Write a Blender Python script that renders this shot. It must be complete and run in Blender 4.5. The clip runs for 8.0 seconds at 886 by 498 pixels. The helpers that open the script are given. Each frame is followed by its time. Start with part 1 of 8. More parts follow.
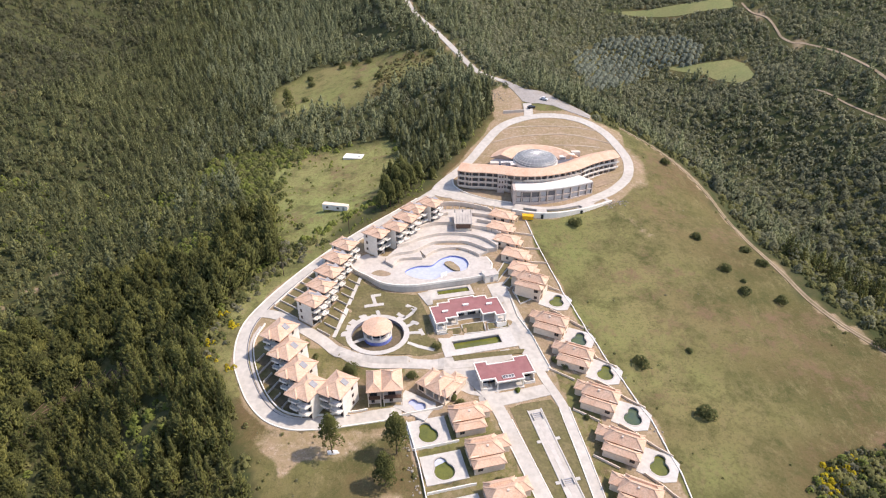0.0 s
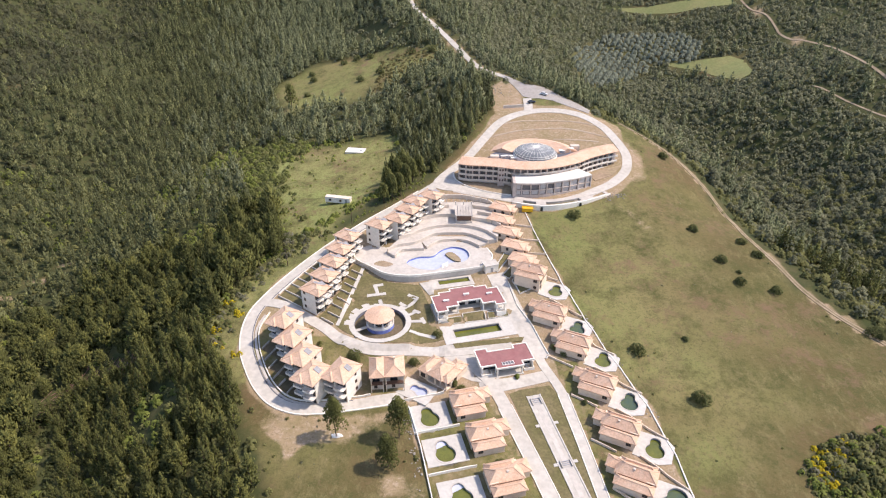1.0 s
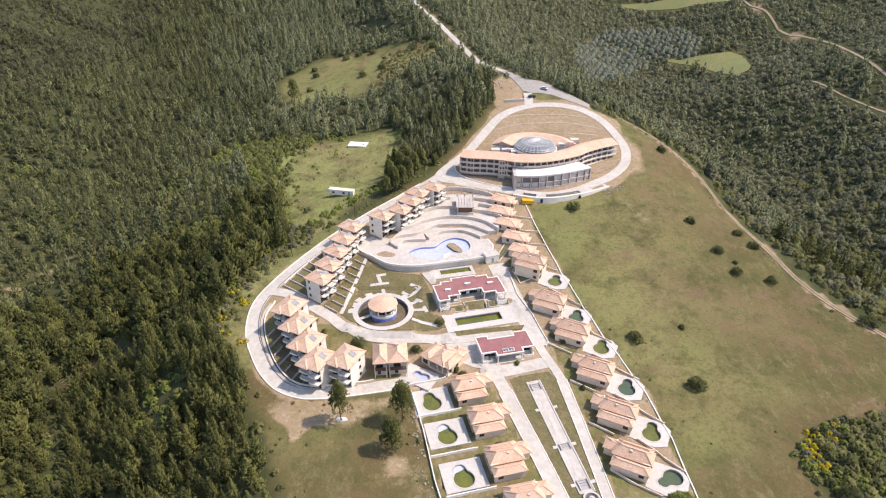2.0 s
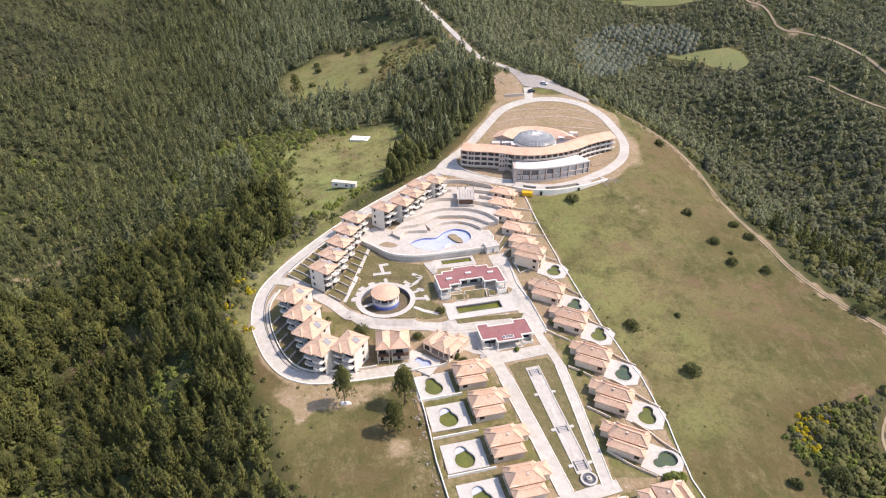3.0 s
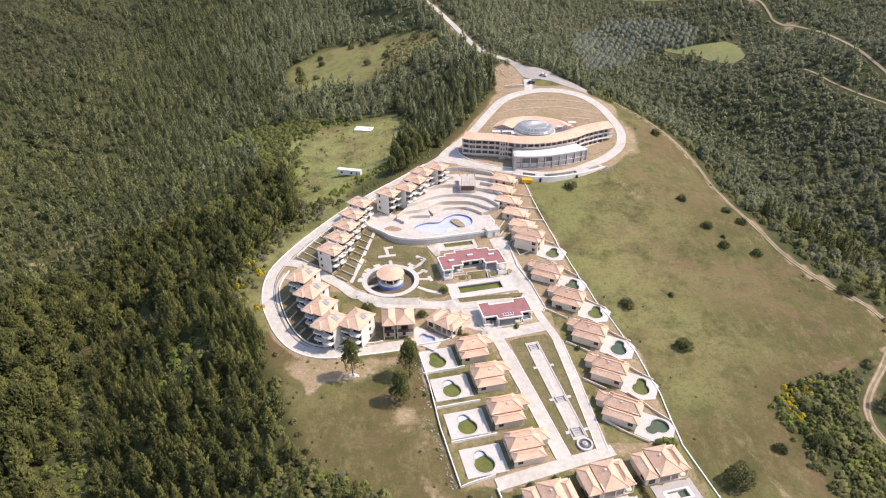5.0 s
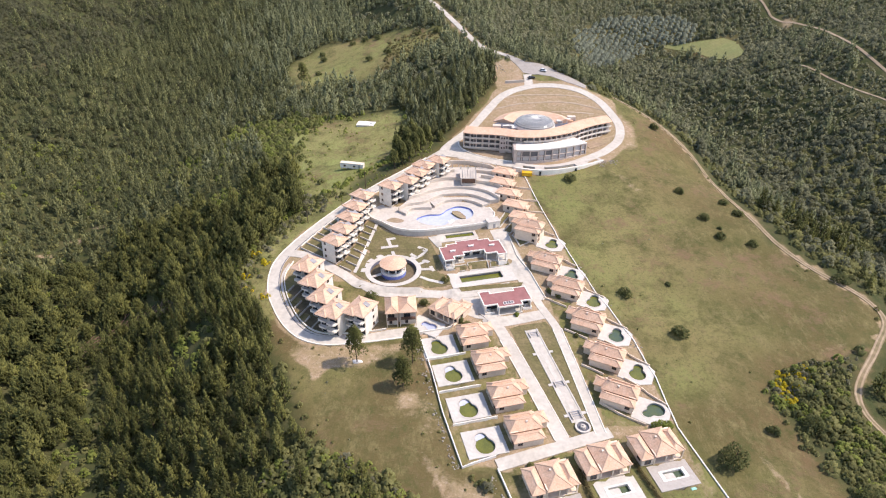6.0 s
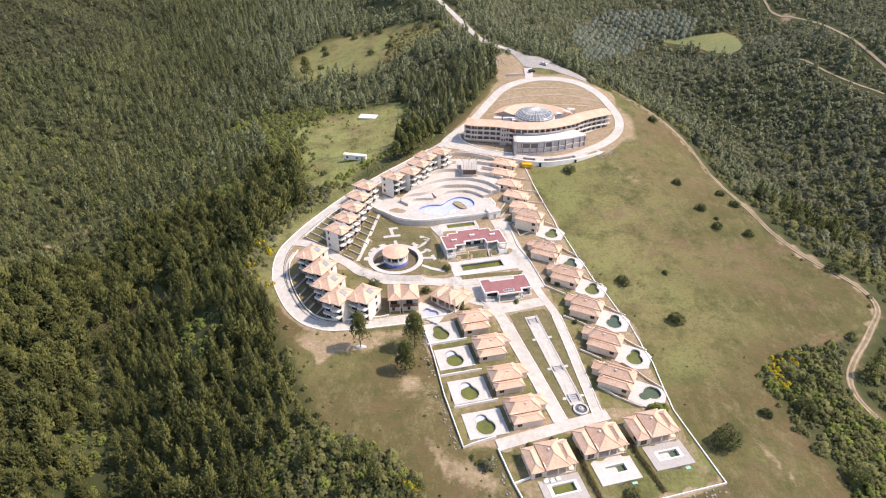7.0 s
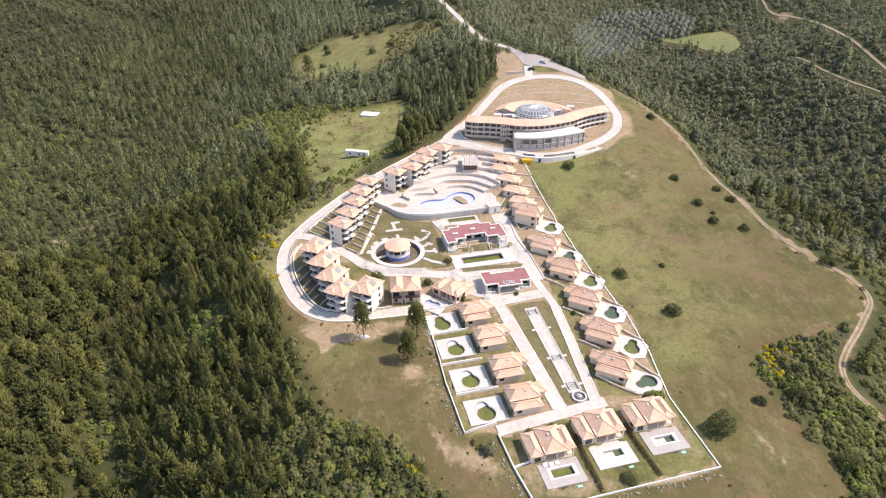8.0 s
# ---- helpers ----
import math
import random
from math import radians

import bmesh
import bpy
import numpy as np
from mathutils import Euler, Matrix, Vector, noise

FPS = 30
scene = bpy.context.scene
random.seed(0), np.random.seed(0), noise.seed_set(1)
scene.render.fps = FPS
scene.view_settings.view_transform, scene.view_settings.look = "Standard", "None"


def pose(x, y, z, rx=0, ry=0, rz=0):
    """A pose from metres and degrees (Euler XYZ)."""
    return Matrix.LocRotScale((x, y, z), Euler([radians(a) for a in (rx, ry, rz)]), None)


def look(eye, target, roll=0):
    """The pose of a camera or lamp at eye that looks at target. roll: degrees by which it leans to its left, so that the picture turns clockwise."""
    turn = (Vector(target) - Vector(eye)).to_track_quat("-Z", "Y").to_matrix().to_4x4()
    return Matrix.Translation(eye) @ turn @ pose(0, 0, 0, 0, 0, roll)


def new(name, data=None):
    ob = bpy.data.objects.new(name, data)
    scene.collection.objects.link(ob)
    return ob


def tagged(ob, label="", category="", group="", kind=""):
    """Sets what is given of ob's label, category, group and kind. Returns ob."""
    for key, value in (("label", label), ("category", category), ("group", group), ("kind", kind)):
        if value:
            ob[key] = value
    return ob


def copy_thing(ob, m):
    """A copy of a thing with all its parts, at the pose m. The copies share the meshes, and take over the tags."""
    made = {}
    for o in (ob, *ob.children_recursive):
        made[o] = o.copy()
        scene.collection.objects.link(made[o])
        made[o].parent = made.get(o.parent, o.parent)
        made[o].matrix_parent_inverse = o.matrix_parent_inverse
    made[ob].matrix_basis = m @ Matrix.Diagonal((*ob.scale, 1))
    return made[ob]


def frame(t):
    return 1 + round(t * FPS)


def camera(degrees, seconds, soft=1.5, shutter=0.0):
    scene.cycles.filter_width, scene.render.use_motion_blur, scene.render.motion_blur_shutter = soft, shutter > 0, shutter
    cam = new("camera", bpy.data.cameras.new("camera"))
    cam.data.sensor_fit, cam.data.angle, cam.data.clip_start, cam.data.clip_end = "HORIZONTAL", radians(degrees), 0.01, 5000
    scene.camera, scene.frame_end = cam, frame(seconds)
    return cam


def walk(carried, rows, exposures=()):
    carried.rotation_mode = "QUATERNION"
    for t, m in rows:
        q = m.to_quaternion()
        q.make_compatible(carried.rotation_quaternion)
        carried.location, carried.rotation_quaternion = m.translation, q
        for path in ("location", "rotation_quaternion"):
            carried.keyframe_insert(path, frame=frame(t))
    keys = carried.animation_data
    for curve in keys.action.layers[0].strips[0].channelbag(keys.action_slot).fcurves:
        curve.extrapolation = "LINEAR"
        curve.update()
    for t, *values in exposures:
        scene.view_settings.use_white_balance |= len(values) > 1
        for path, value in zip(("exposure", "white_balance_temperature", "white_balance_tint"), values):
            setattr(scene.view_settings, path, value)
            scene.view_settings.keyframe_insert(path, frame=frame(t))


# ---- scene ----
cam = camera(71.2, 8.0, soft=1.15)
PATH = [
    (0, (0.242, -0.196, 129.504), (0.239, 1.521, 128.478), -0.0),
    (0.5, (0.065, -2.604, 129.504), (0.062, -0.889, 128.476), 0.0),
    (1, (-0.164, -5.16, 129.516), (-0.167, -3.447, 128.484), 0.1),
    (1.5, (-0.407, -7.618, 129.567), (-0.411, -5.907, 128.531), 0.1),
    (3, (-0.857, -15.602, 129.664), (-0.863, -13.897, 128.618), 0.1),
    (3.5, (-1.113, -18.115, 129.691), (-1.119, -16.412, 128.642), 0.1),
    (4, (-1.383, -20.83, 129.692), (-1.389, -19.128, 128.641), 0.1),
    (4.5, (-1.602, -23.348, 129.695), (-1.608, -21.647, 128.642), 0.1),
    (6, (-2.281, -31.532, 129.768), (-2.288, -29.836, 128.71), 0.1),
    (6.5, (-2.439, -34.092, 129.701), (-2.447, -32.4, 128.634), 0.1),
    (7, (-2.583, -36.818, 129.776), (-2.592, -35.127, 128.707), 0.1),
    (7.5, (-2.751, -39.381, 129.82), (-2.761, -37.688, 128.755), 0.1),
    (8, (-3.048, -42.061, 129.925), (-3.057, -40.37, 128.857), 0.1),
]
walk(cam, [(t, look(eye, target, roll)) for t, eye, target, roll in PATH], [(0, 1.12, 6650, 17), (3.5, 1.15, 6650, 17), (6.5, 1.19, 6650, 17), (8, 1.28, 6650, 17)])

# ---- light: high sun from the east, clear sky ----
SUN_DIR = Vector((0.585, 0.045, 0.81)).normalized()
sun = new("sun", bpy.data.lights.new("sun", "SUN"))
sun.data.energy, sun.data.angle, sun.data.color = 2.3, radians(0.6), (1.0, 0.935, 0.83)
sun.matrix_world = look((300, 150, 400), Vector((300, 150, 400)) - SUN_DIR)
world = bpy.data.worlds.new("sky")
scene.world = world
world.use_nodes = True
sky = world.node_tree.nodes.new("ShaderNodeTexSky")
sky.sky_type, sky.sun_disc = "NISHITA", False
sky.sun_elevation = math.asin(SUN_DIR.z)
sky.sun_rotation = math.atan2(SUN_DIR.x, SUN_DIR.y)
backing = world.node_tree.nodes["Background"]
backing.inputs["Strength"].default_value = 0.127
world.node_tree.links.new(sky.outputs["Color"], backing.inputs["Color"])

# ---- materials ----
def material(name, colour, rough=0.85, dark=0.75, grain=1.5, patch=0.12, bump=0.0, metal=0.0, tint=None, spec=0.3):
    """A plain surface with fine grain and broad patches; sizes in metres. tint: the colour of the patches."""
    m = bpy.data.materials.new(name)
    m.use_nodes = True
    t = m.node_tree
    n, l = t.nodes, t.links
    b = n["Principled BSDF"]
    b.inputs["Roughness"].default_value, b.inputs["Metallic"].default_value = rough, metal
    b.inputs["Specular IOR Level"].default_value = spec
    geo = n.new("ShaderNodeNewGeometry")
    fine, broad = n.new("ShaderNodeTexNoise"), n.new("ShaderNodeTexNoise")
    fine.inputs["Scale"].default_value, fine.inputs["Detail"].default_value = grain, 6
    broad.inputs["Scale"].default_value, broad.inputs["Detail"].default_value = patch, 5
    broad.inputs["Roughness"].default_value = 0.65
    for k in (fine, broad):
        l.new(geo.outputs["Position"], k.inputs["Vector"])
    mix1, mix2 = n.new("ShaderNodeMix"), n.new("ShaderNodeMix")
    mix1.data_type = mix2.data_type = "RGBA"
    mix2.blend_type = "MULTIPLY"
    ramp = n.new("ShaderNodeMapRange")
    ramp.inputs["From Min"].default_value, ramp.inputs["From Max"].default_value = 0.35, 0.7
    l.new(broad.outputs["Fac"], ramp.inputs["Value"])
    l.new(ramp.outputs["Result"], mix1.inputs["Factor"])
    mix1.inputs["A"].default_value = (*colour, 1)
    mix1.inputs["B"].default_value = (*(tint or [c * dark for c in colour]), 1)
    grey = n.new("ShaderNodeMapRange")
    grey.inputs["From Min"].default_value, grey.inputs["From Max"].default_value = 0.3, 0.7
    grey.inputs["To Min"].default_value, grey.inputs["To Max"].default_value = dark, 1.08
    l.new(fine.outputs["Fac"], grey.inputs["Value"])
    mix2.inputs["Factor"].default_value = 1
    l.new(mix1.outputs["Result"], mix2.inputs["A"])
    l.new(grey.outputs["Result"], mix2.inputs["B"])
    l.new(mix2.outputs["Result"], b.inputs["Base Color"])
    if bump:
        k = n.new("ShaderNodeBump")
        k.inputs["Strength"].default_value, k.inputs["Distance"].default_value = 0.6, bump
        l.new(fine.outputs["Fac"], k.inputs["Height"])
        l.new(k.outputs["Normal"], b.inputs["Normal"])
    return m


def tile_roof(name, colour, tint):
    """Clay pan tiles: courses every 0.35 m along the fall, rolls every 0.3 m across it."""
    m = material(name, colour, 0.8, 0.8, 2.2, 0.35, tint=tint)
    t = m.node_tree
    n, l = t.nodes, t.links
    co, wave = n.new("ShaderNodeTexCoord"), n.new("ShaderNodeTexWave")
    wave.bands_direction, wave.wave_profile = "Z", "SAW"
    wave.inputs["Scale"].default_value, wave.inputs["Distortion"].default_value = 2.2, 0.6
    l.new(co.outputs["Object"], wave.inputs["Vector"])
    k = n.new("ShaderNodeBump")
    k.inputs["Strength"].default_value, k.inputs["Distance"].default_value = 0.5, 0.08
    l.new(wave.outputs["Fac"], k.inputs["Height"])
    l.new(k.outputs["Normal"], n["Principled BSDF"].inputs["Normal"])
    return m


def foliage(name, colours, patch=0.28, low=0.6, thinness=0.5):
    """Leaves: each tuft and each plant has its own tone, and stands of trees differ."""
    m = bpy.data.materials.new(name)
    m.use_nodes = True
    t = m.node_tree
    n, l = t.nodes, t.links
    b = n["Principled BSDF"]
    b.inputs["Roughness"].default_value = 0.75
    b.inputs["Specular IOR Level"].default_value = 0.2
    geo, broad, ramp = n.new("ShaderNodeNewGeometry"), n.new("ShaderNodeTexNoise"), n.new("ShaderNodeValToRGB")
    broad.inputs["Scale"].default_value, broad.inputs["Detail"].default_value = patch, 4
    l.new(geo.outputs["Position"], broad.inputs["Vector"])
    spread = n.new("ShaderNodeMapRange")
    spread.inputs["From Min"].default_value, spread.inputs["From Max"].default_value = 0.3, 0.7
    l.new(broad.outputs["Fac"], spread.inputs["Value"])
    mixed = n.new("ShaderNodeMath")
    mixed.operation = "MULTIPLY_ADD"
    mixed.inputs[1].default_value = 0.32
    l.new(geo.outputs["Random Per Island"], mixed.inputs[0])
    half = n.new("ShaderNodeMath")
    half.operation = "MULTIPLY"
    half.inputs[1].default_value = 0.3
    l.new(spread.outputs["Result"], half.inputs[0])
    tone, whole = n.new("ShaderNodeAttribute"), n.new("ShaderNodeMath")
    tone.attribute_name = "tone"
    whole.operation = "MULTIPLY_ADD"
    whole.inputs[1].default_value = 0.38
    l.new(tone.outputs["Fac"], whole.inputs[0])
    l.new(half.outputs["Value"], whole.inputs[2])
    l.new(whole.outputs["Value"], mixed.inputs[2])
    ramp.color_ramp.elements[0].color = (*[c * low for c in colours[0]], 1)
    ramp.color_ramp.elements[1].color = (*colours[-1], 1)
    if len(colours) > 2:
        ramp.color_ramp.elements.new(0.5).color = (*colours[1], 1)
    l.new(mixed.outputs["Value"], ramp.inputs["Fac"])
    l.new(ramp.outputs["Color"], b.inputs["Base Color"])
    thin, blend = n.new("ShaderNodeBsdfTranslucent"), n.new("ShaderNodeMixShader")
    l.new(ramp.outputs["Color"], thin.inputs["Color"])
    blend.inputs["Fac"].default_value = thinness
    l.new(b.outputs["BSDF"], blend.inputs[1])
    l.new(thin.outputs["BSDF"], blend.inputs[2])
    l.new(blend.outputs["Shader"], n["Material Output"].inputs["Surface"])
    return m


def glossy(name, colour, rough=0.08, patch=0.4, tint=None, metal=0.0):
    m = material(name, colour, rough, 0.85, 3, patch, tint=tint, metal=metal, spec=0.5)
    return m


CONCRETE = material("pale concrete", (0.52, 0.468, 0.41), 0.85, 0.86, 0.8, 0.12, tint=(0.43, 0.378, 0.322))
ROAD = material("bleached concrete road", (0.52, 0.475, 0.413), 0.9, 0.86, 0.7, 0.13, tint=(0.43, 0.383, 0.323))
PLASTER = material("white plaster", (0.8, 0.74, 0.645), 0.85, 0.92, 1.2, 0.2, tint=(0.71, 0.645, 0.55))
CREAM = material("cream plaster", (0.73, 0.6, 0.465), 0.85, 0.92, 1.2, 0.2, tint=(0.66, 0.53, 0.4))
DECK = material("white deck paving", (0.525, 0.486, 0.432), 0.7, 0.9, 1.2, 0.2, tint=(0.45, 0.412, 0.36))
GREYDECK = material("grey deck paving", (0.4, 0.36, 0.32), 0.75, 0.9, 1.6, 0.15)
TILES = tile_roof("clay roof tiles", (0.6, 0.372, 0.245), (0.67, 0.472, 0.34))
RIDGE = material("ridge tiles", (0.62, 0.42, 0.29), 0.8, 0.85, 3, 0.5)
RED = material("dark red roofing", (0.26, 0.105, 0.1), 0.85, 0.88, 0.7, 0.12, tint=(0.3, 0.145, 0.135))
GLASS = glossy("dark window glass", (0.035, 0.04, 0.045), 0.12)
DOME_GLASS = glossy("dome glass", (0.15, 0.16, 0.165), 0.22)
FRAME = material("brown timber frame", (0.16, 0.09, 0.06), 0.6, 0.8, 3, 0.5)
METAL = material("grey painted metal", (0.35, 0.35, 0.36), 0.5, 0.85, 2, 0.3, metal=0.3)
WHITE = material("white paint", (0.76, 0.71, 0.64), 0.6, 0.92, 2, 0.3)
PANEL = material("solar glass", (0.3, 0.29, 0.29), 0.45, 0.85, 2, 0.3, spec=0.15)
SOLAR = material("pale grey solar glass", (0.3, 0.29, 0.29), 0.5, 0.85, 2, 0.3, spec=0.2)
BLUE = material("blue pool paint", (0.16, 0.2, 0.5), 0.5, 0.85, 1.5, 0.3, tint=(0.24, 0.3, 0.6))
MOAT = material("dark mottled grey-blue pool wall", (0.17, 0.18, 0.25), 0.7, 0.8, 1.2, 0.3, tint=(0.24, 0.23, 0.24))
PALEBLUE = material("faded pale blue pool floor", (0.39, 0.42, 0.53), 0.6, 0.9, 0.8, 0.15, tint=(0.48, 0.49, 0.56))
ALGAE = glossy("green pool water", (0.15, 0.15, 0.025), 0.06, 0.3, tint=(0.09, 0.1, 0.02))
TEAL = glossy("dark green pool water", (0.06, 0.09, 0.06), 0.06, 0.3, tint=(0.1, 0.12, 0.04))
SOIL = material("dry pinkish soil", (0.34, 0.24, 0.165), 0.95, 0.75, 0.7, 0.08, 0.2, tint=(0.29, 0.23, 0.13))
DIRT = material("dirt track", (0.36, 0.275, 0.185), 0.95, 0.75, 0.5, 0.1, 0.2, tint=(0.27, 0.195, 0.12))
TRACKSOIL = material("trodden brown soil", (0.235, 0.175, 0.105), 0.95, 0.7, 0.5, 0.1, 0.2, tint=(0.16, 0.135, 0.065))
SLOPEPATH = material("pale trodden clay", (0.45, 0.36, 0.27), 0.95, 0.75, 0.5, 0.1, 0.2, tint=(0.34, 0.26, 0.18))
LAWN = material("dull lawn", (0.13, 0.115, 0.044), 0.95, 0.7, 1.2, 0.16, 0.1, tint=(0.205, 0.16, 0.08))
DARKROOF = material("dark flat roofing", (0.12, 0.12, 0.14), 0.8, 0.85, 1, 0.3)
CLAYWALL = material("tan rendered wall", (0.62, 0.53, 0.44), 0.9, 0.85, 0.8, 0.2)
HOTELWALL = material("unpainted brown-grey render", (0.56, 0.465, 0.4), 0.9, 0.85, 0.7, 0.15)
ROCKS = material("pale rubble stone", (0.36, 0.315, 0.26), 0.95, 0.7, 2, 0.5)
YELLOW = material("yellow painted steel", (0.75, 0.42, 0.02), 0.5, 0.85, 2, 0.4)
DEADWOOD = material("dry reddish dead wood", (0.24, 0.15, 0.11), 0.95, 0.7, 2, 0.4)
BARK = material("pine bark", (0.12, 0.08, 0.055), 0.95, 0.7, 4, 0.6)
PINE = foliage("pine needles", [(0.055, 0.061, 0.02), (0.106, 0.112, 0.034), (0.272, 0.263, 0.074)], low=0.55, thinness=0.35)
SCRUB = foliage("scrub leaves", [(0.13, 0.135, 0.055), (0.2, 0.2, 0.075), (0.3, 0.285, 0.11)])
# Maquis is grey-green itself; distance haze is painted in on top.
HAZEMAQUIS = foliage("grey-green maquis leaves with painted haze", [(0.114, 0.124, 0.076), (0.196, 0.202, 0.12), (0.35, 0.335, 0.19)], low=0.75)
# Two pine colours with distance haze put in, strong and then faint.
HAZEPINE = foliage("pine needles greyed by painted haze", [(0.122, 0.138, 0.078), (0.22, 0.238, 0.128), (0.38, 0.39, 0.2)], low=0.7)
FAINTHAZEPINE = foliage("mid-green pine needles with faint painted haze", [(0.068, 0.076, 0.036), (0.142, 0.153, 0.069), (0.335, 0.335, 0.14)], low=0.6)
FRESH = foliage("fresh yellow-green leaves", [(0.15, 0.182, 0.045), (0.22, 0.256, 0.06), (0.32, 0.34, 0.09)], low=0.8)
YARD = material("bare brown yard soil", (0.17, 0.125, 0.08), 0.95, 0.7, 1.0, 0.2, 0.1, tint=(0.12, 0.1, 0.05))
# Ballroom glass: a bright reflection painted as pale base colour.
PALEPANE = glossy("glazing with a pale painted reflection", (0.5, 0.47, 0.45), 0.2)
DARKMAQUIS = foliage("dark maquis leaves", [(0.062, 0.066, 0.036), (0.1, 0.102, 0.054), (0.175, 0.172, 0.09)], low=0.75)
MEADOWBUSH = foliage("mid-green bush leaves", [(0.11, 0.13, 0.045), (0.175, 0.19, 0.062), (0.26, 0.265, 0.09)], low=0.75)
BRACKEN = foliage("brown-green bracken", [(0.13, 0.12, 0.05), (0.2, 0.175, 0.07)], low=0.8)
OLIVE = foliage("olive leaves", [(0.2, 0.225, 0.165), (0.31, 0.335, 0.25)], low=0.85)
BROOM = foliage("yellow broom flowers", [(0.45, 0.36, 0.02), (0.7, 0.56, 0.03)])
OAK = foliage("broad leaves", [(0.07, 0.085, 0.032), (0.12, 0.132, 0.048), (0.19, 0.19, 0.07)])
PALEBUSH = foliage("grey scrub leaves", [(0.17, 0.17, 0.1), (0.26, 0.25, 0.16)])
CAR_WHITE = glossy("white car paint", (0.75, 0.75, 0.75), 0.25)
CAR_DARK = glossy("dark car paint", (0.03, 0.03, 0.035), 0.25)
RUBBER = material("tyre rubber", (0.03, 0.03, 0.03), 0.9)


def ground_material():
    """Meadow grass, dry soil and forest litter, laid out by the zone attribute."""
    m = bpy.data.materials.new("hillside ground")
    m.use_nodes = True
    t = m.node_tree
    n, l = t.nodes, t.links
    b = n["Principled BSDF"]
    b.inputs["Roughness"].default_value, b.inputs["Specular IOR Level"].default_value = 0.95, 0.1
    geo, zone, split = n.new("ShaderNodeNewGeometry"), n.new("ShaderNodeAttribute"), n.new("ShaderNodeSeparateColor")
    zone.attribute_name = "zone"
    l.new(zone.outputs["Color"], split.inputs["Color"])

    def noise_at(scale, detail=6, rough=0.6, stretch=None):
        k = n.new("ShaderNodeTexNoise")
        k.inputs["Scale"].default_value, k.inputs["Detail"].default_value, k.inputs["Roughness"].default_value = scale, detail, rough
        where = geo.outputs["Position"]
        if stretch:
            turn = n.new("ShaderNodeMapping")
            turn.inputs["Rotation"].default_value, turn.inputs["Scale"].default_value = (0, 0, 0.45), stretch
            l.new(where, turn.inputs["Vector"])
            where = turn.outputs["Vector"]
        l.new(where, k.inputs["Vector"])
        return k.outputs["Fac"]

    def mixed(fac, a, c, lo=None, hi=None):
        if lo is not None:
            r = n.new("ShaderNodeMapRange")
            r.inputs["From Min"].default_value, r.inputs["From Max"].default_value = lo, hi
            l.new(fac, r.inputs["Value"])
            fac = r.outputs["Result"]
        k = n.new("ShaderNodeMix")
        k.data_type = "RGBA"
        l.new(fac, k.inputs["Factor"])
        for socket, value in (("A", a), ("B", c)):
            if isinstance(value, tuple):
                k.inputs[socket].default_value = (*value, 1)
            else:
                l.new(value, k.inputs[socket])
        return k.outputs["Result"]

    lush = mixed(noise_at(0.018, 7, 0.62), (0.225, 0.243, 0.08), (0.23, 0.206, 0.082), 0.4, 0.62)
    grass = mixed(noise_at(0.018, 7, 0.62), (0.103, 0.084, 0.033), (0.134, 0.09, 0.044), 0.4, 0.62)
    grass = mixed(split.outputs["Red"], grass, lush)
    grass = mixed(noise_at(0.07, 9, 0.8), grass, (0.076, 0.075, 0.026), 0.47, 0.62)
    grass = mixed(noise_at(0.22, 9, 0.85, (1.0, 0.55, 1.0)), grass, (0.18, 0.146, 0.066), 0.5, 0.64)
    grass = mixed(noise_at(0.9, 7, 0.85), grass, (0.078, 0.074, 0.028), 0.5, 0.66)
    grass = mixed(noise_at(0.028, 10, 0.85), grass, (0.17, 0.11, 0.064), 0.53, 0.64)
    grass = mixed(noise_at(3.0, 5, 0.8), grass, (0.176, 0.142, 0.066), 0.56, 0.7)
    soil = mixed(noise_at(0.09, 9, 0.75), (0.34, 0.24, 0.155), (0.25, 0.19, 0.1), 0.38, 0.6)
    soil = mixed(noise_at(0.5, 9, 0.85), soil, (0.42, 0.32, 0.235), 0.5, 0.64)
    soil = mixed(noise_at(1.4, 7, 0.85), soil, (0.17, 0.13, 0.07), 0.53, 0.64)
    litter = mixed(noise_at(0.2, 7, 0.65), (0.05, 0.058, 0.022), (0.088, 0.078, 0.036), 0.42, 0.7)
    ragged = n.new("ShaderNodeMath")
    ragged.operation = "MULTIPLY_ADD"
    ragged.inputs[1].default_value = 1.95
    l.new(split.outputs["Green"], ragged.inputs[0])
    less = n.new("ShaderNodeMath")
    less.operation = "MULTIPLY"
    less.inputs[1].default_value = -1.8
    l.new(noise_at(0.33, 9, 0.8), less.inputs[0])
    l.new(less.outputs["Value"], ragged.inputs[2])
    base = mixed(ragged.outputs["Value"], grass, soil, -0.12, 0.34)
    base = mixed(split.outputs["Blue"], base, litter)
    l.new(base, b.inputs["Base Color"])
    k = n.new("ShaderNodeBump")
    k.inputs["Strength"].default_value, k.inputs["Distance"].default_value = 0.7, 0.25
    l.new(noise_at(0.8, 8, 0.75), k.inputs["Height"])
    l.new(k.outputs["Normal"], b.inputs["Normal"])
    return m


GROUND = ground_material()

CROP = material("yellow-green crop", (0.185, 0.2, 0.07), 0.95, 0.75, 0.8, 0.06, 0.1, tint=(0.24, 0.22, 0.085))
TINTED = glossy("grey tinted glazing", (0.16, 0.15, 0.15), 0.15)

GRAVEL = material("grey gravel", (0.36, 0.33, 0.3), 0.95, 0.8, 1.2, 0.12, 0.1, tint=(0.3, 0.26, 0.22))

# ---- landform: cross sections of the ridge, from the far left hill to the far right one ----
SECTIONS = {}


def section(y, *nodes):
    SECTIONS[y] = np.array(nodes, float)


